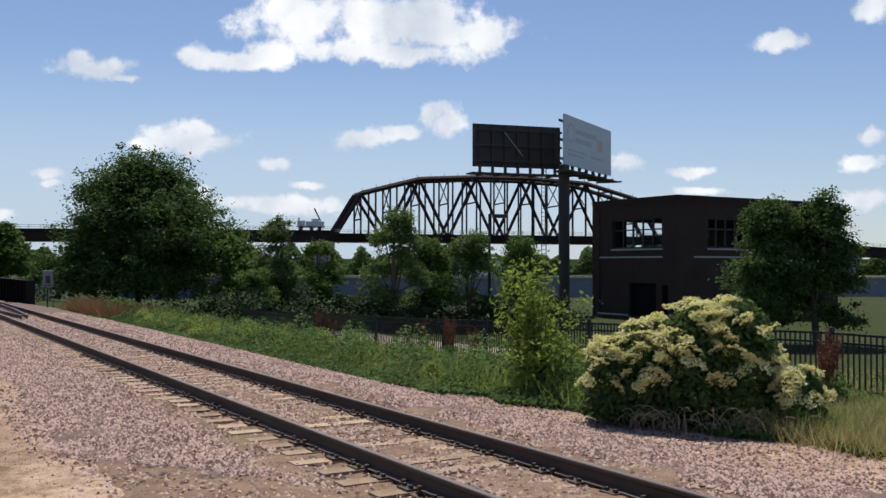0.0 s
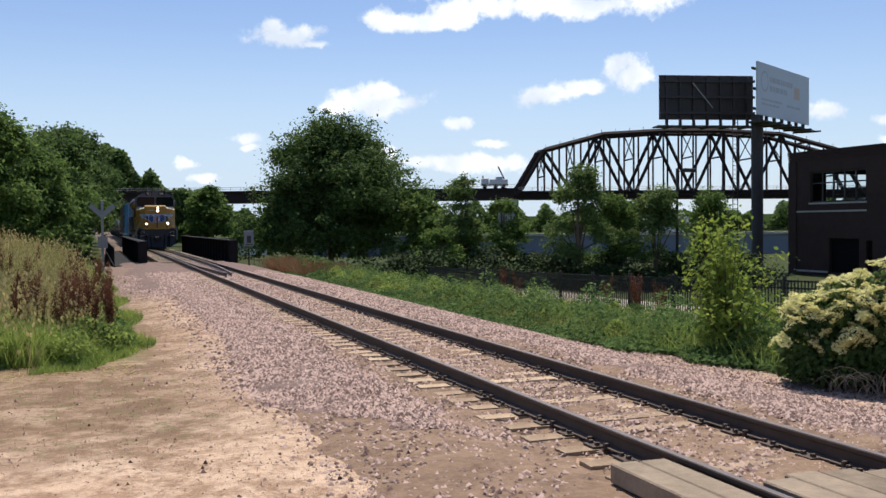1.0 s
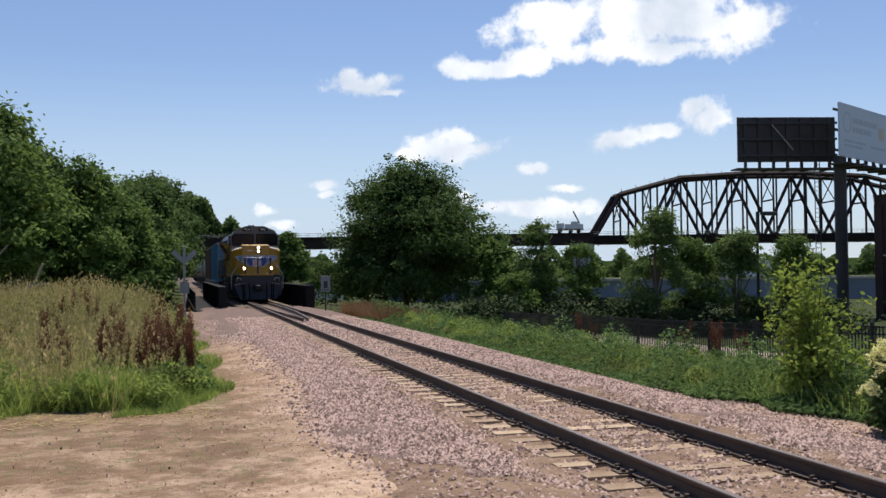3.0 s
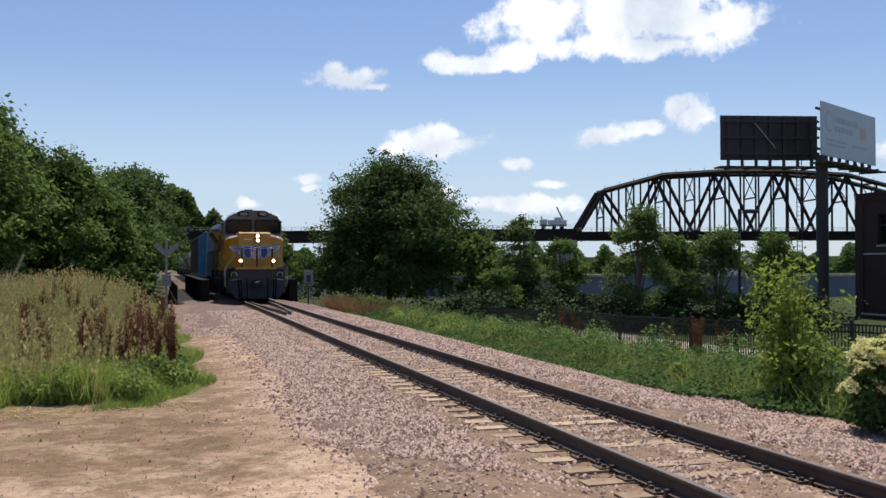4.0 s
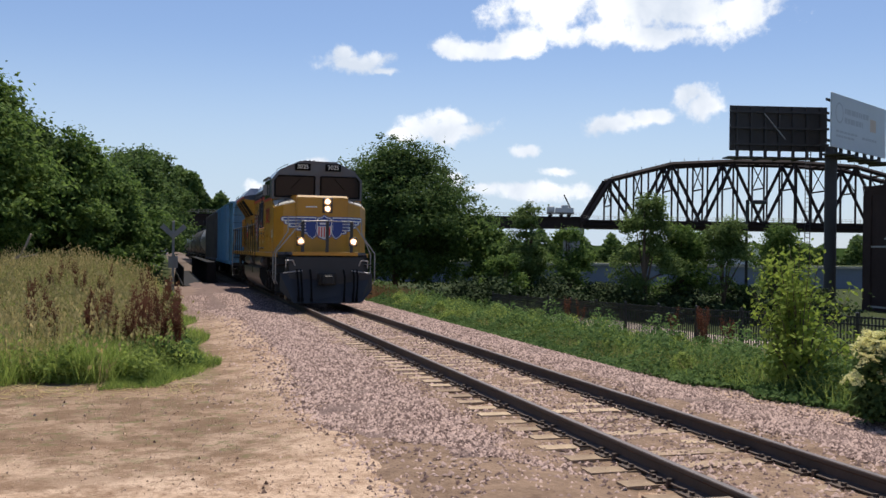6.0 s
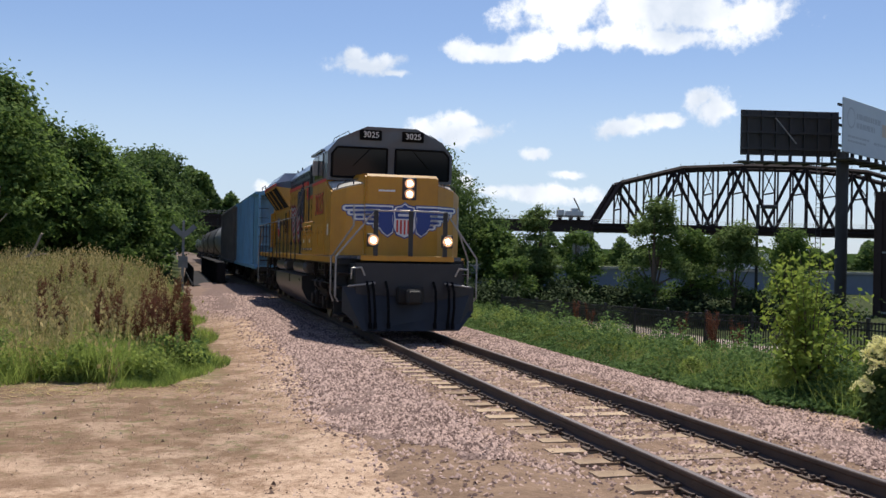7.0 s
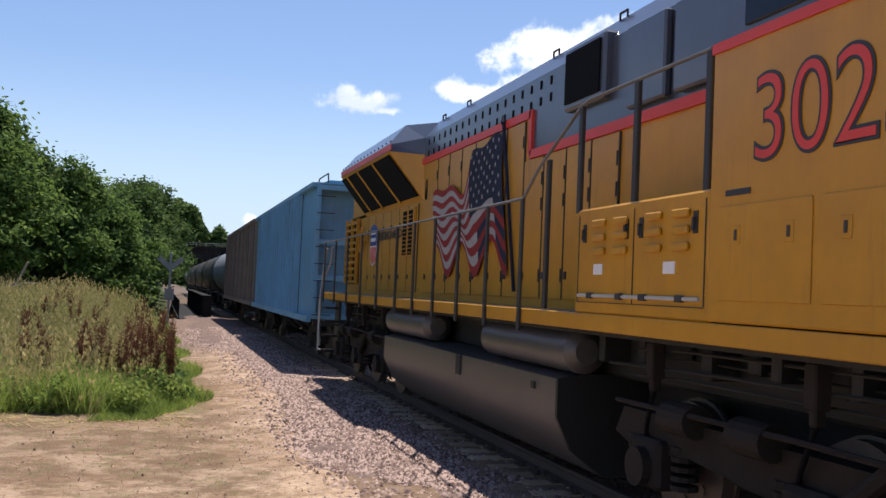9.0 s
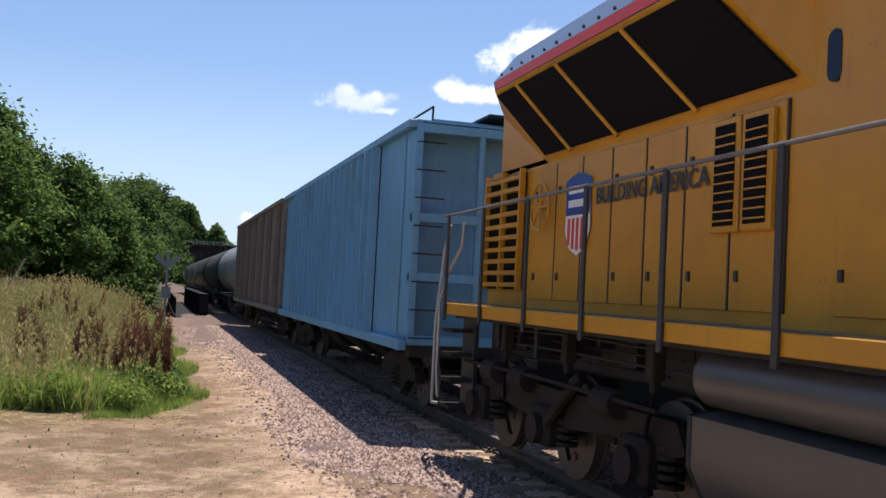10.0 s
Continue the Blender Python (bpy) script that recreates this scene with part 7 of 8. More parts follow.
def hood(L):
    for y0, y1, zs in ((4.10, 8.75, 3.50), (8.75, 13.70, 3.98)):
        bm = BM()
        box(bm, -1.08, 1.08, y0, y1, 1.755, zs)
        part("hood_lower", bm, M_YELLOW, L)
        bm = BM()
        prism(bm, [(-1.08, zs), (-1.08, 4.38), (-0.86, 4.66), (0.86, 4.66), (1.08, 4.38), (1.08, zs)], "y", y0, y1)
        part("hood_top", bm, M_LOCOGREY, L)
        for s in (-1, 1):
            bm = BM()
            box(bm, s * 1.08, s * 1.112, y0, y1, zs - 0.05, zs + 0.05)
            part("stripe", bm, M_RED, L)
    for s in (-1, 1):
        bm = BM()
        box(bm, s * 1.08, s * 1.112, 8.70, 8.80, 3.50, 4.02)
        part("stripe", bm, M_RED, L)
        y = 6.45
        while y < 13.05:
            zs = 3.44 if y < 8.7 else 3.92
            bm = BM()
            box(bm, s * 1.08, s * 1.10, y + 0.015, y + 0.60, 1.85, zs, 0.006)
            d = part("hood_door", bm, M_YELLOW, L)
            bm = BM()
            for z in (2.1, 2.9, zs - 0.25):
                box(bm, s * 1.10, s * 1.112, y + 0.02, y + 0.036, z - 0.07, z + 0.07)
            # not a latch: dark strip that paints the shade of the door gap
            box(bm, s * 1.079, s * 1.1015, y - 0.004, y + 0.013, 1.85, zs)
            box(bm, s * 1.10, s * 1.12, y + 0.50, y + 0.54, 2.06, 2.14)
            part("latch", bm, M_STANCH, d)
            y += 0.62
        bm = BM()
        box(bm, s * 1.08, s * 1.088, 0.0, 0.045, -0.045, 0.05)
        hole = mesh_of(bm, "latch_slot", M_BLACK)
        y = 8.2
        while y < 13.5:
            for z in (4.08, 4.27):
                o = new("latch_slot", hole)
                o.parent = L
                o.matrix_basis = pose(0, y, z)
            y += 0.30
        bm = BM()
        box(bm, s * 0.9, s * 1.17, 6.70, 7.66, 3.80, 4.46, 0.03)
        g = part("blower_intake", bm, M_LOCOGREY, L)
        bm = BM()
        box(bm, s * 1.165, s * 1.19, 6.77, 7.59, 3.87, 4.39)
        part("grille", bm, M_BLACK, g)
        # equipment cabinet beside the walkway
        bm = BM()
        box(bm, s * 1.08, s * 1.56, 4.10, 6.30, 1.745, 2.66, 0.02)
        c = part("side_cabinet", bm, M_YELLOW, L)
        for y0 in (4.35, 4.75, 5.30, 5.70):
            for z in (2.28, 2.40, 2.52):
                bm = BM()
                box(bm, s * 1.56, s * 1.60, y0, y0 + 0.22, z - 0.035, z + 0.025, 0.012)
                part("louvre", bm, M_YELLOW, c)
        bm = BM()
        for a in (4.15, 5.20, 6.24):
            box(bm, s * 1.56, s * 1.567, a - 0.004, a + 0.004, 1.85, 2.6)
        box(bm, s * 1.56, s * 1.567, 4.15, 6.24, 1.84, 1.848)
        part("seam", bm, M_STANCH, c)
        bm = BM()
        rod(bm, (s * 1.572, 4.2, 1.90), (s * 1.572, 6.2, 1.90), 0.016, 8)
        bar = part("hinge_rod", bm, M_DECKPLATE, c, "pale worn hinge rod")
        for a in (4.45, 5.0, 5.4, 5.95):
            bm = BM()
            box(bm, s * 1.56, s * 1.594, a - 0.05, a + 0.05, 1.875, 1.925, 0.006)
            part("hinge", bm, M_STANCH, bar)
        for a in (4.55, 5.75):
            bm = BM()
            box(bm, s * 1.56, s * 1.566, a, a + 0.17, 2.08, 2.17)
            part("notice", bm, M_WHITE, c, "small white notice")
        for a in (4.28, 5.08, 5.32, 6.12):
            bm = BM()
            box(bm, s * 1.56, s * 1.568, a - 0.03, a + 0.03, 2.36, 2.52)
            rod(bm, (s * 1.567, a, 2.46), (s * 1.59, a, 2.46), 0.016, 6)
            box(bm, s * 1.58, s * 1.592, a - 0.012, a + 0.012, 2.38, 2.47)
            part("latch", bm, M_STANCH, c)
        # grey cupboards above the walkway behind the cab
        bm = BM()
        box(bm, s * 1.08, s * 1.16, 5.55, 6.25, 3.6, 4.36, 0.02)
        box(bm, s * 1.08, s * 1.16, 4.45, 5.40, 3.6, 4.36, 0.02)
        part("electrical_locker", bm, M_LOCOGREY, L)
    flag(L, -1)
    flag(L, 1)
    bm = BM()
    for y in (9.6, 11.2, 12.8):
        box(bm, -0.6, 0.6, y - 0.6, y + 0.6, 4.66, 4.76, 0.03)
    part("roof_hatches", bm, M_LOCOGREY, L)
    for y in (6.9, 8.6, 11.9, 13.2):
        bm = BM()
        pipe(bm, [(-0.88, y - 0.08, 4.64), (-0.88, y - 0.08, 4.71), (-0.88, y + 0.08, 4.71), (-0.88, y + 0.08, 4.64)], 0.012, 6)
        part("lifting_eye", bm, M_STANCH, L)


def flag(L, s):
    """A waving striped banner with a starred corner, painted on the hood doors."""
    x = s * 1.135
    ycl, ycr = 9.35, 12.75

    def wave(u, v):
        """u from the staff (0) to the fly (1), v from the top (0) to the foot (1): the cloth drops past the corner and hangs in three pleats."""
        y = ycl + 0.26 * (1 - v) + (ycr - ycl - 0.26) * (u + 0.02 * math.sin(v * 5))
        top = 3.80 + 0.07 * math.sin(u * 9 + 0.4) - 0.44 * float(smooth(0.38, 0.50, u)) + 0.05 * math.sin(u * 21)
        foot = 2.32 - 0.23 * math.cos(2 * math.pi * u / 0.4)
        return y, top + (foot - top) * v + 0.05 * math.sin(u * 17 + 1) * math.sin(v * math.pi)

    def shaded(u, v):
        """Folds that the mural paints in navy."""
        return v > 0.48 and (u < 0.13 or (0.22 < u < 0.35 and v > 0.6))
    root = None
    n = 52
    for k in range(13):
        bm = BM()
        rows = []
        for i in range(n + 1):
            u = i / n
            rows.append([bm.verts.new((x, *wave(u, v))) for v in (k / 13, (k + 1) / 13)])
        for i, (a, b) in enumerate(zip(rows, rows[1:])):
            f = bm.faces.new((a[0], b[0], b[1], a[1]))
            f.material_index = int(k % 2 == 1 and shaded((i + 0.5) / n, (k + 0.5) / 13))
        o = part("flag_stripe", bm, [M_FLAGRED if k % 2 == 0 else M_FLAGWHITE, M_FLAGBLUE], root or L)
        if root is None:
            root = o
    bm = BM()
    rows = []
    for i in range(13):
        u = 0.42 * i / 12
        rows.append([bm.verts.new((x + s * 0.004, *wave(u, v))) for v in (-0.005, 0.14, 0.28, 0.42, 0.54)])
    for a, b in zip(rows, rows[1:]):
        for j in range(4):
            bm.faces.new((a[j], b[j], b[j + 1], a[j + 1]))
    part("flag_canton", bm, M_FLAGBLUE, root)
    bm = BM()
    for r in range(7):
        for c in range(6):
            u, v = 0.04 + 0.07 * c + (0.035 if r % 2 else 0), 0.045 + 0.07 * r
            if u > 0.39:
                continue
            y, z = wave(u, v)
            vs = []
            for j in range(10):
                rad = 0.042 if j % 2 == 0 else 0.018
                a = math.pi / 2 + j * math.pi / 5
                vs.append(bm.verts.new((x + s * 0.008, y + math.cos(a) * rad, z + math.sin(a) * rad)))
            bm.faces.new(vs)
    part("flag_stars", bm, M_FLAGWHITE, root)
    bm = BM()
    rod(bm, (x, 9.02, 1.92), (x, 9.62, 4.02), 0.022, 7)
    rod(bm, (x, 9.61, 4.0), (x, 9.65, 4.1), 0.04, 7, 0.01)
    part("flag_staff", bm, M_FLAGBLUE, root)


GRILLES = (13.62, 14.88, 16.25, 17.30, 17.98)


def radiator(L):
    y0, y1 = 13.70, 19.85
    bm = BM()
    box(bm, -1.08, 1.08, y0, y1, 1.755, 3.40)
    body = part("radiator_body", bm, M_YELLOW, L)
    # flared upper part: lower edge tucked in, upper edge out
    bm = BM()
    sec = [(-1.08, 3.35), (-1.57, 4.18), (-1.57, 4.30), (-1.22, 4.70), (1.22, 4.70), (1.57, 4.30), (1.57, 4.18), (1.08, 3.35)]
    tuck = [(-1.08, 3.35), (-1.08, 4.10), (-1.08, 4.38), (-0.86, 4.66), (0.86, 4.66), (1.08, 4.38), (1.08, 4.10), (1.08, 3.35)]
    loft(bm, [[(x, 13.50 + (z - 3.35) * 0.1, z) for x, z in tuck], [(x, 13.52 + (z - 3.35) * 0.66, z) for x, z in sec], [(x, 18.02 + (z - 3.35) * 0.6, z) for x, z in sec], [(x, 19.55, z) for x, z in tuck]])
    bmesh.ops.recalc_face_normals(bm, faces=bm.faces)
    for f in bm.faces:
        c = f.calc_center_median()
        f.material_index = 1 if c.z > 4.2 or (c.z > 3.9 and c.y < 13.6) else 0
    fl = part("radiator_flare", bm, [M_YELLOW, M_LOCOGREY], L)
    for s in (-1, 1):
        for k in range(4):
            a, b = GRILLES[k], GRILLES[k + 1] - 0.05
            bm = BM()
            pts = [(s * 1.13, a, 3.43), (s * 1.13, b, 3.43), (s * 1.55, b + 0.5, 4.13), (s * 1.55, a + 0.5, 4.13)]
            nx, nz = s * 0.885 * 0.012, -0.466 * 0.012
            loft(bm, [[(x + nx, y, z + nz) for x, y, z in pts], [(x + nx * 3, y, z + nz * 3) for x, y, z in pts]])
            part("radiator_grille", bm, M_BLACK, fl)
            if k:
                bm = BM()
                rod(bm, (s * 1.14, a - 0.025, 3.40), (s * 1.575, a + 0.49, 4.12), 0.032, 6)
                part("grille_bar", bm, M_YELLOW, fl)
        bm = BM()
        box(bm, s * 1.572, s * 1.58, 13.9, 18.5, 4.19, 4.29)
        part("stripe", bm, M_RED, fl)
        bm = BM()
        for k in range(15):
            rod(bm, (s * 1.57, 13.95 + 0.31 * k, 4.33), (s * 1.59, 13.95 + 0.31 * k, 4.33), 0.018, 6)
        part("bolts", bm, M_STANCH, fl)
        # doors below
        y = 13.78
        while y < 17.9:
            bm = BM()
            box(bm, s * 1.08, s * 1.10, y, y + 0.62, 1.85, 3.31, 0.006)
            d = part("hood_door", bm, M_YELLOW, body)
            bm = BM()
            box(bm, s * 1.10, s * 1.118, y + 0.50, y + 0.54, 2.06, 2.14)
            box(bm, s * 1.10, s * 1.118, y + 0.50, y + 0.54, 2.97, 3.05)
            # dark strip in the gap between doors, in place of its shade
            box(bm, s * 1.079, s * 1.1015, y - 0.030, y - 0.018, 1.85, 3.31)
            part("latch", bm, M_STANCH, d)
            y += 0.66
        bm = BM()
        oval = [(13.30 + 0.07 * math.cos(q), 3.50 + (0.10 if math.sin(q) > 0 else -0.10) + 0.07 * math.sin(q)) for q in (2 * math.pi * (k + 0.5) / 16 for k in range(16))]
        prism(bm, oval, "x", min(s * 1.081, s * 1.105), max(s * 1.081, s * 1.105))
        part("oval_window", bm, M_WINDOW, body)
        for a in (13.86, 14.25):
            bm = BM()
            box(bm, s * 1.10, s * 1.15, a, a + 0.36, 2.42, 3.27, 0.01)
            w = part("louvre_frame", bm, M_YELLOW, body)
            bm = BM()
            box(bm, s * 1.148, s * 1.158, a + 0.05, a + 0.31, 2.47, 3.22)
            part("opening", bm, M_BLACK, w)
            for k in range(10):
                bm = BM()
                box(bm, s * 1.155, s * 1.170, a + 0.04, a + 0.32, 2.50 + 0.07 * k, 2.512 + 0.07 * k)
                part("louvre", bm, M_YELLOW, w)
        bm = BM()
        box(bm, s * 1.10, s * 1.112, 18.62, 19.86, 1.95, 3.32)
        part("vent_back", bm, M_BLACK, body)
        for k in range(10):
            bm = BM()
            box(bm, s * 1.11, s * 1.17, 18.62, 19.86, 1.98 + 0.14 * k, 2.03 + 0.14 * k)
            part("vent_slat", bm, M_YELLOW, body)
        for yy in (18.64, 19.24, 19.84):
            bm = BM()
            box(bm, s * 1.11, s * 1.175, yy - 0.025, yy + 0.025, 1.95, 3.36)
            part("vent_bar", bm, M_YELLOW, body)
        bm = BM()
        c = (s * 1.20, 17.92, 2.85)
        ring = [(c[0], c[1] + 0.26 * math.cos(a), c[2] + 0.26 * math.sin(a)) for a in (2 * math.pi * k / 20 for k in range(21))]
        pipe(bm, ring, 0.018, 6)
        for k in range(4):
            a = math.pi * k / 4
            rod(bm, (c[0], c[1] + 0.26 * math.cos(a), c[2] + 0.26 * math.sin(a)), (c[0], c[1] - 0.26 * math.cos(a), c[2] - 0.26 * math.sin(a)), 0.014, 5)
        rod(bm, (s * 1.08, c[1], c[2]), c, 0.03, 7)
        part("hand_brake_wheel", bm, M_YELLOW, body)
        sh = [(17.10 + (y - 17.39) * 0.92, 2.73 + (z - 2.66) * 0.78) for y, z in ((17.05, 3.10), (17.22, 3.16), (17.39, 3.20), (17.56, 3.16), (17.73, 3.10), (17.70, 2.86), (17.72, 2.45), (17.60, 2.22), (17.39, 2.12), (17.18, 2.22), (17.06, 2.45), (17.08, 2.86))]
        bm = BM()
        bm.faces.new([bm.verts.new((s * 1.118, y, z)) for y, z in sh])
        g = part("shield", bm, M_WHITE, body)
        bm = BM()
        up = [p for p in sh if p[1] > 2.8]
        bm.faces.new([bm.verts.new((s * 1.123, y, z)) for y, z in up[:-1] + [(17.385, 2.72), (16.815, 2.72)] + up[-1:]])
        part("shield_top", bm, M_BLUEPAINT, g)
        for z in (2.94, 2.80):
            bm = BM()
            box(bm, s * 1.123, s * 1.127, 16.88, 17.32, z, z + 0.075)
            part("mark", bm, M_WHITE, g)
        bm = BM()
        for k in range(5):
            yy = 16.855 + 0.105 * k
            box(bm, s * 1.118, s * 1.123, yy, yy + 0.055, 2.36 + 0.5 * abs(k - 2) ** 2 * 0.03, 2.69)
        part("shield_stripes", bm, M_RED, g)
        lettering("slogan", "BUILDING AMERICA", 0.222, M_DARKOUT, body, pose(s * 1.120, 15.69, 2.865, 90, 0, -90 if s < 0 else 90), "dark painted slogan", 0.002, 0.004)
    bm = BM()
    box(bm, -1.49, 1.49, 19.86, 20.25, 1.70, 1.768)
    part("rear_platform", bm, M_LOCOGREY, L)
    for s in (-1, 1):
        bm = BM()
        pipe(bm, [(s * 1.62, 20.05, 0.55), (s * 1.64, 20.08, 0.9), (s * 1.64, 20.08, 1.75), (s * 1.56, 20.08, 2.1), (s * 1.5, 19.7, 2.45), (s * 1.5, 19.65, 2.75)], 0.021, 8)
        pipe(bm, [(s * 1.56, 20.2, 0.45), (s * 1.62, 20.3, 0.45), (s * 1.62, 20.3, 1.5), (s * 1.56, 20.25, 2.4), (s * 1.52, 20.15, 2.75)], 0.021, 8)
        part("rear_handrail", bm, M_RAILING, L)
        for z in (0.45, 0.78, 1.10, 1.40):
            bm = BM()
            box(bm, s * 1.275, s * 1.56, 19.75, 20.2, z - 0.02, z + 0.02)
            part("step", bm, M_TRUCK, L)
        bm = BM()
        box(bm, s * 1.22, s * 1.27, 19.7, 20.2, 0.4, 1.6)
        part("step_well", bm, M_PILOT, L)
    bm = BM()
    box(bm, -0.14, 0.14, 20.0, 20.9, 0.80, 1.04, 0.03)
    part("coupler", bm, M_FRAME, L)


def side_rails(L):
    for s in (-1, 1):
        bm = BM()
        pipe(bm, [(s * 1.585, 20.2, 2.86), (s * 1.585, 7.62, 2.87), (s * 1.56, 7.30, 3.14), (s * 1.52, 6.38, 3.62), (s * 1.52, 6.2, 3.65), (s * 1.52, 4.20, 3.65)], 0.017, 8)
        part("side_handrail", bm, M_SIDERAIL, L)
        y = 7.62
        while y < 20.3:
            bm = BM()
            box(bm, s * 1.575, s * 1.605, y - 0.032, y + 0.032, 1.52, 2.87, 0.006)
            part("stanchion", bm, M_STANCH, L)
            y += 1.10 if y < 13 else 1.38
        for yy, zb, zt in ((7.13, 1.76, 3.22), (6.38, 2.64, 3.62), (5.31, 2.64, 3.65), (4.23, 2.64, 3.65)):
            bm = BM()
            box(bm, s * 1.49, s * 1.53, yy - 0.035, yy + 0.035, zb, zt, 0.006)
            part("stanchion", bm, M_STANCH, L)


# ---- freight cars: local y runs back from the car's front end ----
def car_truck(C, yc, wheels):
    bm = BM()
    for s in (-1, 1):
        prism(bm, [(yc - 1.25, 0.42), (yc - 1.15, 0.62), (yc - 0.5, 0.80), (yc + 0.5, 0.80), (yc + 1.15, 0.62), (yc + 1.25, 0.42), (yc + 0.7, 0.40), (yc + 0.4, 0.22), (yc - 0.4, 0.22), (yc - 0.7, 0.40)], "x", min(s * 0.93, s * 1.08), max(s * 0.93, s * 1.08))
        for k in range(5):
            rod(bm, (s * 1.0, yc, 0.26 + 0.075 * k), (s * 1.0, yc, 0.30 + 0.075 * k), 0.19, 10)
    box(bm, -1.0, 1.0, yc - 0.2, yc + 0.2, 0.55, 0.85)
    part("truck_frame", bm, M_TRUCK, C)
    for d in (-0.88, 0.88):
        wheelset(C, yc + d, 0.46, wheels)


def hopper_car(name, label, paint, length, ribs, rib_w, top, inset=0.9):
    C = thing(name, pose(0, 120, 0), label, "freight car", "cars of the train")
    wheels = []
    x, z0 = 1.52, 1.08
    # body with raked ends below the roof line
    bm = BM()
    loft(bm, [[(-x, y, z0), (x, y, z0), (x, y, top), (x * 0.72, y, top + 0.16), (-x * 0.72, y, top + 0.16), (-x, y, top)] for y in (0.55, length - 0.55)])
    part("body", bm, paint, C)
    for s in (-1, 1):
        bm = BM()
        box(bm, s * x, s * (x + 0.12), 0.0, length, top - 0.09, top + 0.03, 0.01)
        box(bm, s * x, s * (x + 0.12), 0.0, length, z0 - 0.10, z0 + 0.06, 0.01)
        part("side_sill", bm, paint, C)
        for k in range(ribs):
            y = inset + (length - 2 * inset) * k / (ribs - 1)
            bm = BM()
            loft(bm, [[(s * x, y - rib_w * 0.7, z), (s * (x + 0.15), y - rib_w * 0.45, z), (s * (x + 0.15), y + rib_w * 0.45, z), (s * x, y + rib_w * 0.7, z)] for z in (z0 + 0.06, top - 0.09)])
            part("side_post", bm, paint, C)
            # dark strip along each rib's front foot, standing for the rib's shade
            bm = BM()
            box(bm, s * (x - 0.01), s * (x + 0.008), y - rib_w * 0.7 - 0.07, y - rib_w * 0.68, z0 + 0.06, top - 0.09)
            part("rib_shade_strip", bm, M_TRUCK, C)
    for e, y in ((1, 0.0), (-1, length)):
        # open end: corner posts, cross ties, ladder, brake gear
        bm = BM()
        for s in (-1, 1):
            box(bm, s * (x - 0.12), s * x, y, y + e * 0.6, z0, top, 0.01)
            box(bm, s * 0.42, s * 0.50, y + e * 0.02, y + e * 0.12, z0, top)
        for z in (z0 + 0.05, z0 + 1.0, z0 + 1.9, top - 0.08):
            box(bm, -x, x, y + e * 0.01, y + e * 0.14, z - 0.07, z + 0.07, 0.01)
        box(bm, -x, x, y, y + e * 0.6, top, top + 0.03)
        part("end_frame", bm, paint, C)
        bm = BM()
        for s in (-1, 1):
            for k in range(9):
                z = 0.75 + 0.42 * k
                rod(bm, (s * 1.50, y - e * 0.05, z), (s * 1.05, y - e * 0.05, z), 0.012, 5)
        part("end_ladder", bm, M_FRAME, C)
        bm = BM()
        box(bm, -0.14, 0.14, y - e * 0.75, y + e * 0.5, 0.78, 1.02, 0.03)
        box(bm, -1.45, 1.45, y + e * 0.05, y + e * 0.3, 0.88, 1.08)
        part("coupler", bm, M_FRAME, C)
    bm = BM()
    box(bm, -0.35, 0.35, 0.1, length - 0.1, top + 0.20, top + 0.24)
    pipe(bm, [(-1.2, 0.3, top + 0.05), (-1.2, 0.3, top + 0.3), (-1.2, 1.8, top + 0.3), (-1.2, 1.8, top + 0.05)], 0.018, 6)
    pipe(bm, [(1.2, 0.3, top + 0.05), (1.2, 0.3, top + 0.3), (1.2, 1.8, top + 0.3), (1.2, 1.8, top + 0.05)], 0.018, 6)
    part("running_board", bm, M_FRAME, C)
    bm = BM()
    for k in range(3):
        a = 3.6 + (length - 7.2) * k / 3
        b = 3.6 + (length - 7.2) * (k + 1) / 3
        loft(bm, [[(-1.3, a, z0), (1.3, a, z0), (1.3, b, z0), (-1.3, b, z0)], [(-0.5, a + 0.9, 0.42), (0.5, a + 0.9, 0.42), (0.5, b - 0.9, 0.42), (-0.5, b - 0.9, 0.42)]])
    part("hopper_bays", bm, M_FRAME, C)
    car_truck(C, 2.2, wheels)
    car_truck(C, length - 2.2, wheels)
    return C, wheels


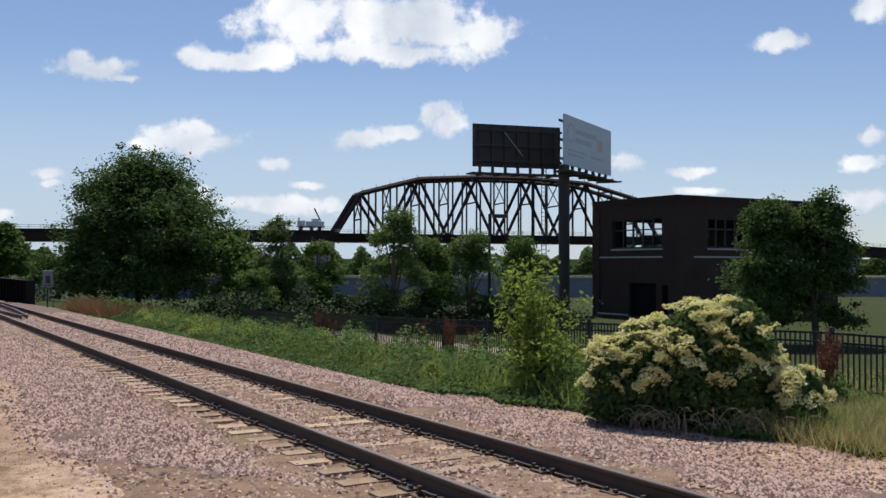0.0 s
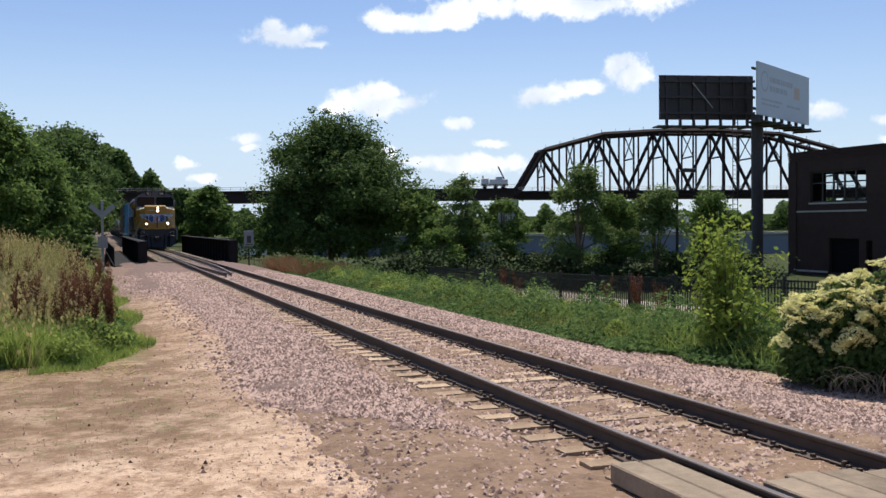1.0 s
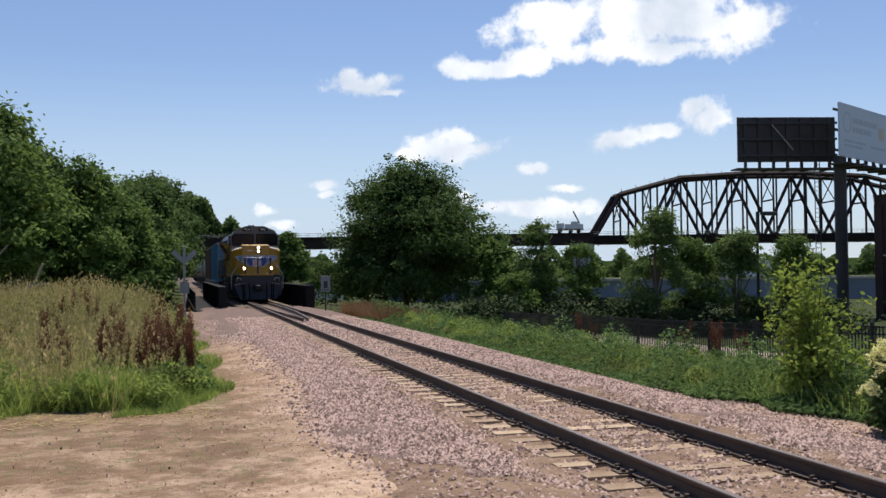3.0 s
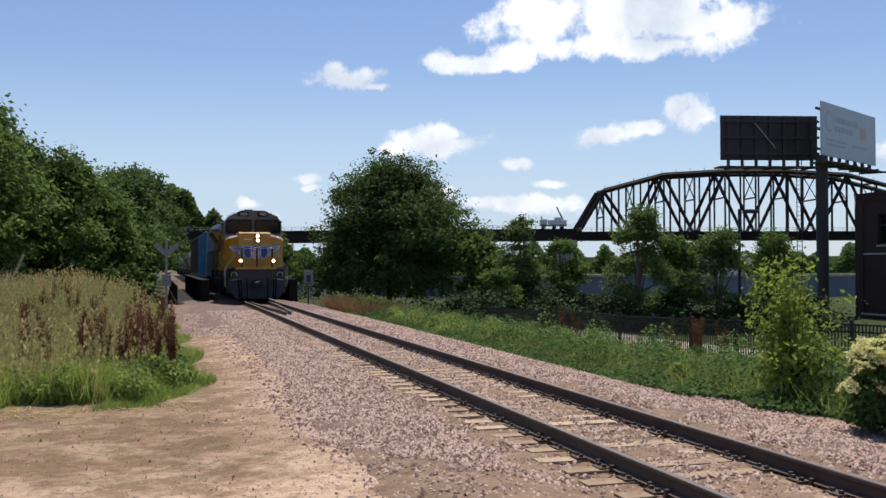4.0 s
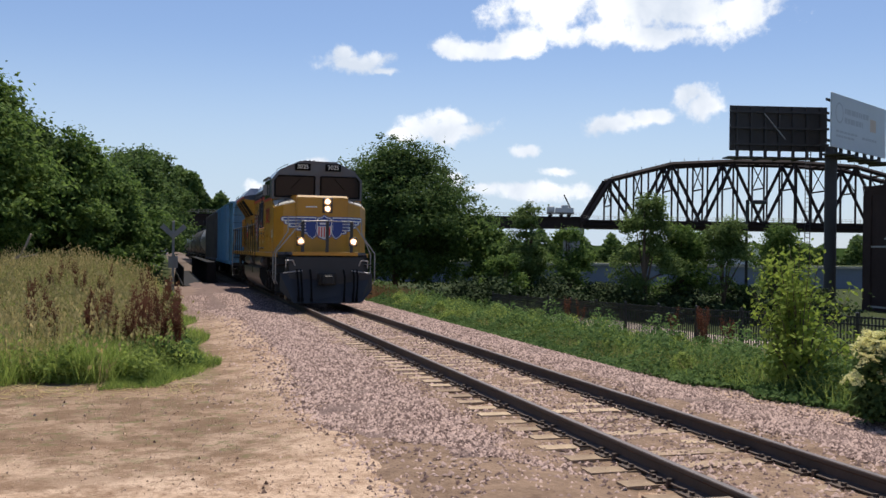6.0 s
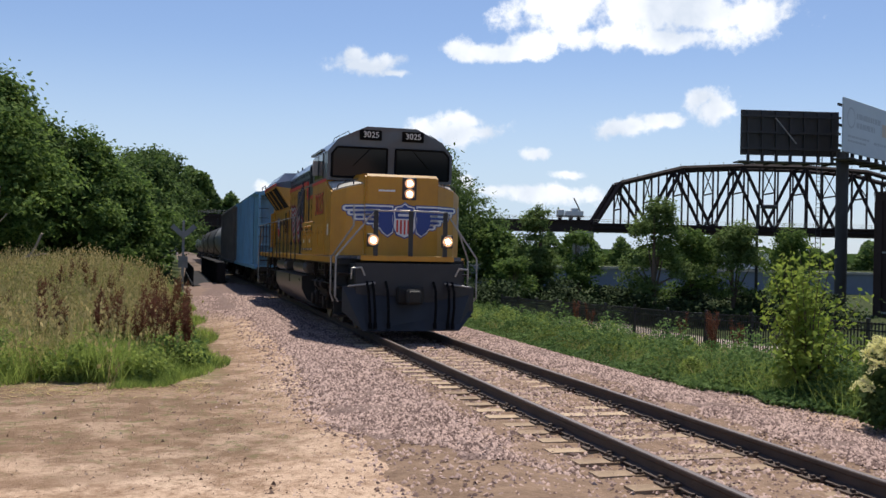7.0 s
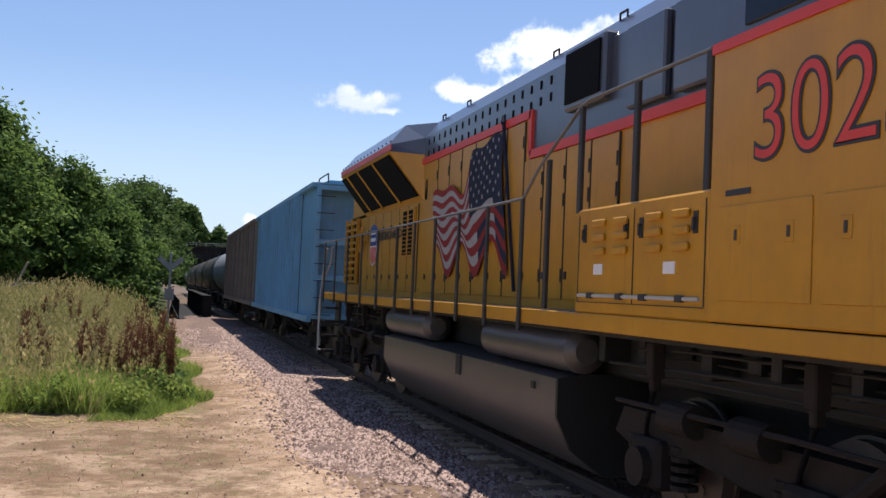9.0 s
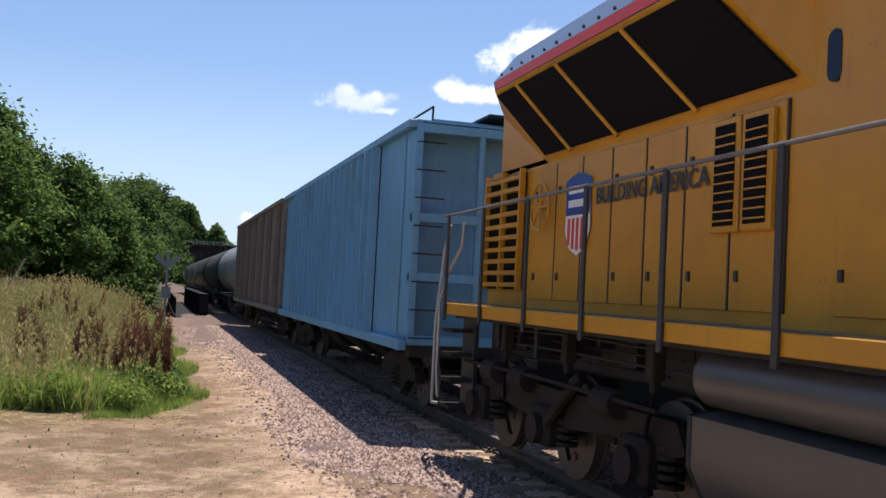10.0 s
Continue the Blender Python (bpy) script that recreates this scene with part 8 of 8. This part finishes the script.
def tank_car(label, paint, length):
    C = thing("tank_car", pose(0, 160, 0), label, "freight car", "cars of the train")
    wheels = []
    bm = BM()
    secs = []
    for y, r in ((0.55, 0.5), (0.62, 0.95), (0.80, 1.28), (1.10, 1.46), (1.5, 1.50), (length - 1.5, 1.50), (length - 1.1, 1.46), (length - 0.8, 1.28), (length - 0.62, 0.95), (length - 0.55, 0.5)):
        secs.append([(r * math.cos(a), y, 2.58 + r * math.sin(a)) for a in (2 * math.pi * k / 32 for k in range(32))])
    loft(bm, secs)
    part("tank_shell", bm, paint, C, smooth=True)
    bm = BM()
    rod(bm, (0, length / 2, 4.0), (0, length / 2, 4.42), 0.45, 18)
    box(bm, -0.8, 0.8, length / 2 - 1.4, length / 2 + 1.4, 4.06, 4.10)
    pipe(bm, [(-0.8, length / 2 - 1.4, 4.1), (-0.8, length / 2 - 1.4, 4.9), (-0.8, length / 2 + 1.4, 4.9), (-0.8, length / 2 + 1.4, 4.1)], 0.025, 6)
    part("dome_platform", bm, M_FRAME, C)
    bm = BM()
    for e, y in ((1, 0.0), (-1, length)):
        box(bm, -1.45, 1.45, y, y + e * 0.9, 0.95, 1.12)
        box(bm, -0.3, 0.3, y, y + e * 3.2, 0.75, 1.12)
        box(bm, -0.14, 0.14, y - e * 0.7, y, 0.78, 1.02)
        pipe(bm, [(-1.45, y + e * 0.05, 1.1), (-1.45, y + e * 0.05, 2.1), (1.45, y + e * 0.05, 2.1), (1.45, y + e * 0.05, 1.1)], 0.022, 6)
    part("stub_sill", bm, M_FRAME, C)
    bm = BM()
    for s in (-1, 1):
        pipe(bm, [(s * 1.52, 0.2, 1.15), (s * 1.56, length / 2, 1.15), (s * 1.52, length - 0.2, 1.15)], 0.03, 6)
        for k in range(10):
            rod(bm, (s * 1.52, length / 2 - 0.3, 1.2 + 0.28 * k), (s * 1.52, length / 2 + 0.3, 1.2 + 0.28 * k), 0.014, 5)
    part("side_rail_and_ladder", bm, M_FRAME, C)
    car_truck(C, 2.0, wheels)
    car_truck(C, length - 2.0, wheels)
    return C, wheels


TRAIN = []
_l = locomotive()
TRAIN.append((*_l, 0.0))
TRAIN.append((*hopper_car("hopper_car", "faded light-blue ribbed covered hopper car", M_CARBLUE, 14.9, 17, 0.13, 4.42, 2.5), 22.2))
TRAIN.append((*hopper_car("hopper_car", "weathered brown covered hopper car with flat panels", M_CARBROWN, 17.0, 7, 0.06, 4.45), 37.9))
_y = 56.0
for _k in range(6):
    if _k == 0:
        TRAIN.append((*tank_car("grimy pale grey tank car with a rounded end", M_TANKWHITE, 16.2), _y))
    else:
        TRAIN.append((*tank_car("grimy black tank car in the train's rear", M_TANKBLACK, 16.2), _y))
    _y += 17.3

TY = (0.0717, -11.225, 96.94)


def train_y(t):
    """Where the headlamp plane stands along the track at t seconds."""
    return TY[0] * t * t + TY[1] * t + TY[2]


def motions():
    steps = [0.5 * k for k in range(21)]
    fine = [k / 30 for k in range(0, 301)]
    for ob, wheels, back in TRAIN:
        walk(ob, [(t, pose(-0.06, train_y(t) + back, 0)) for t in steps])
        for wheel, y, r in wheels:
            walk(wheel, [(t, pose(0, y, r, math.degrees((train_y(0) - train_y(t)) / r), 0, 0)) for t in fine])


motions()
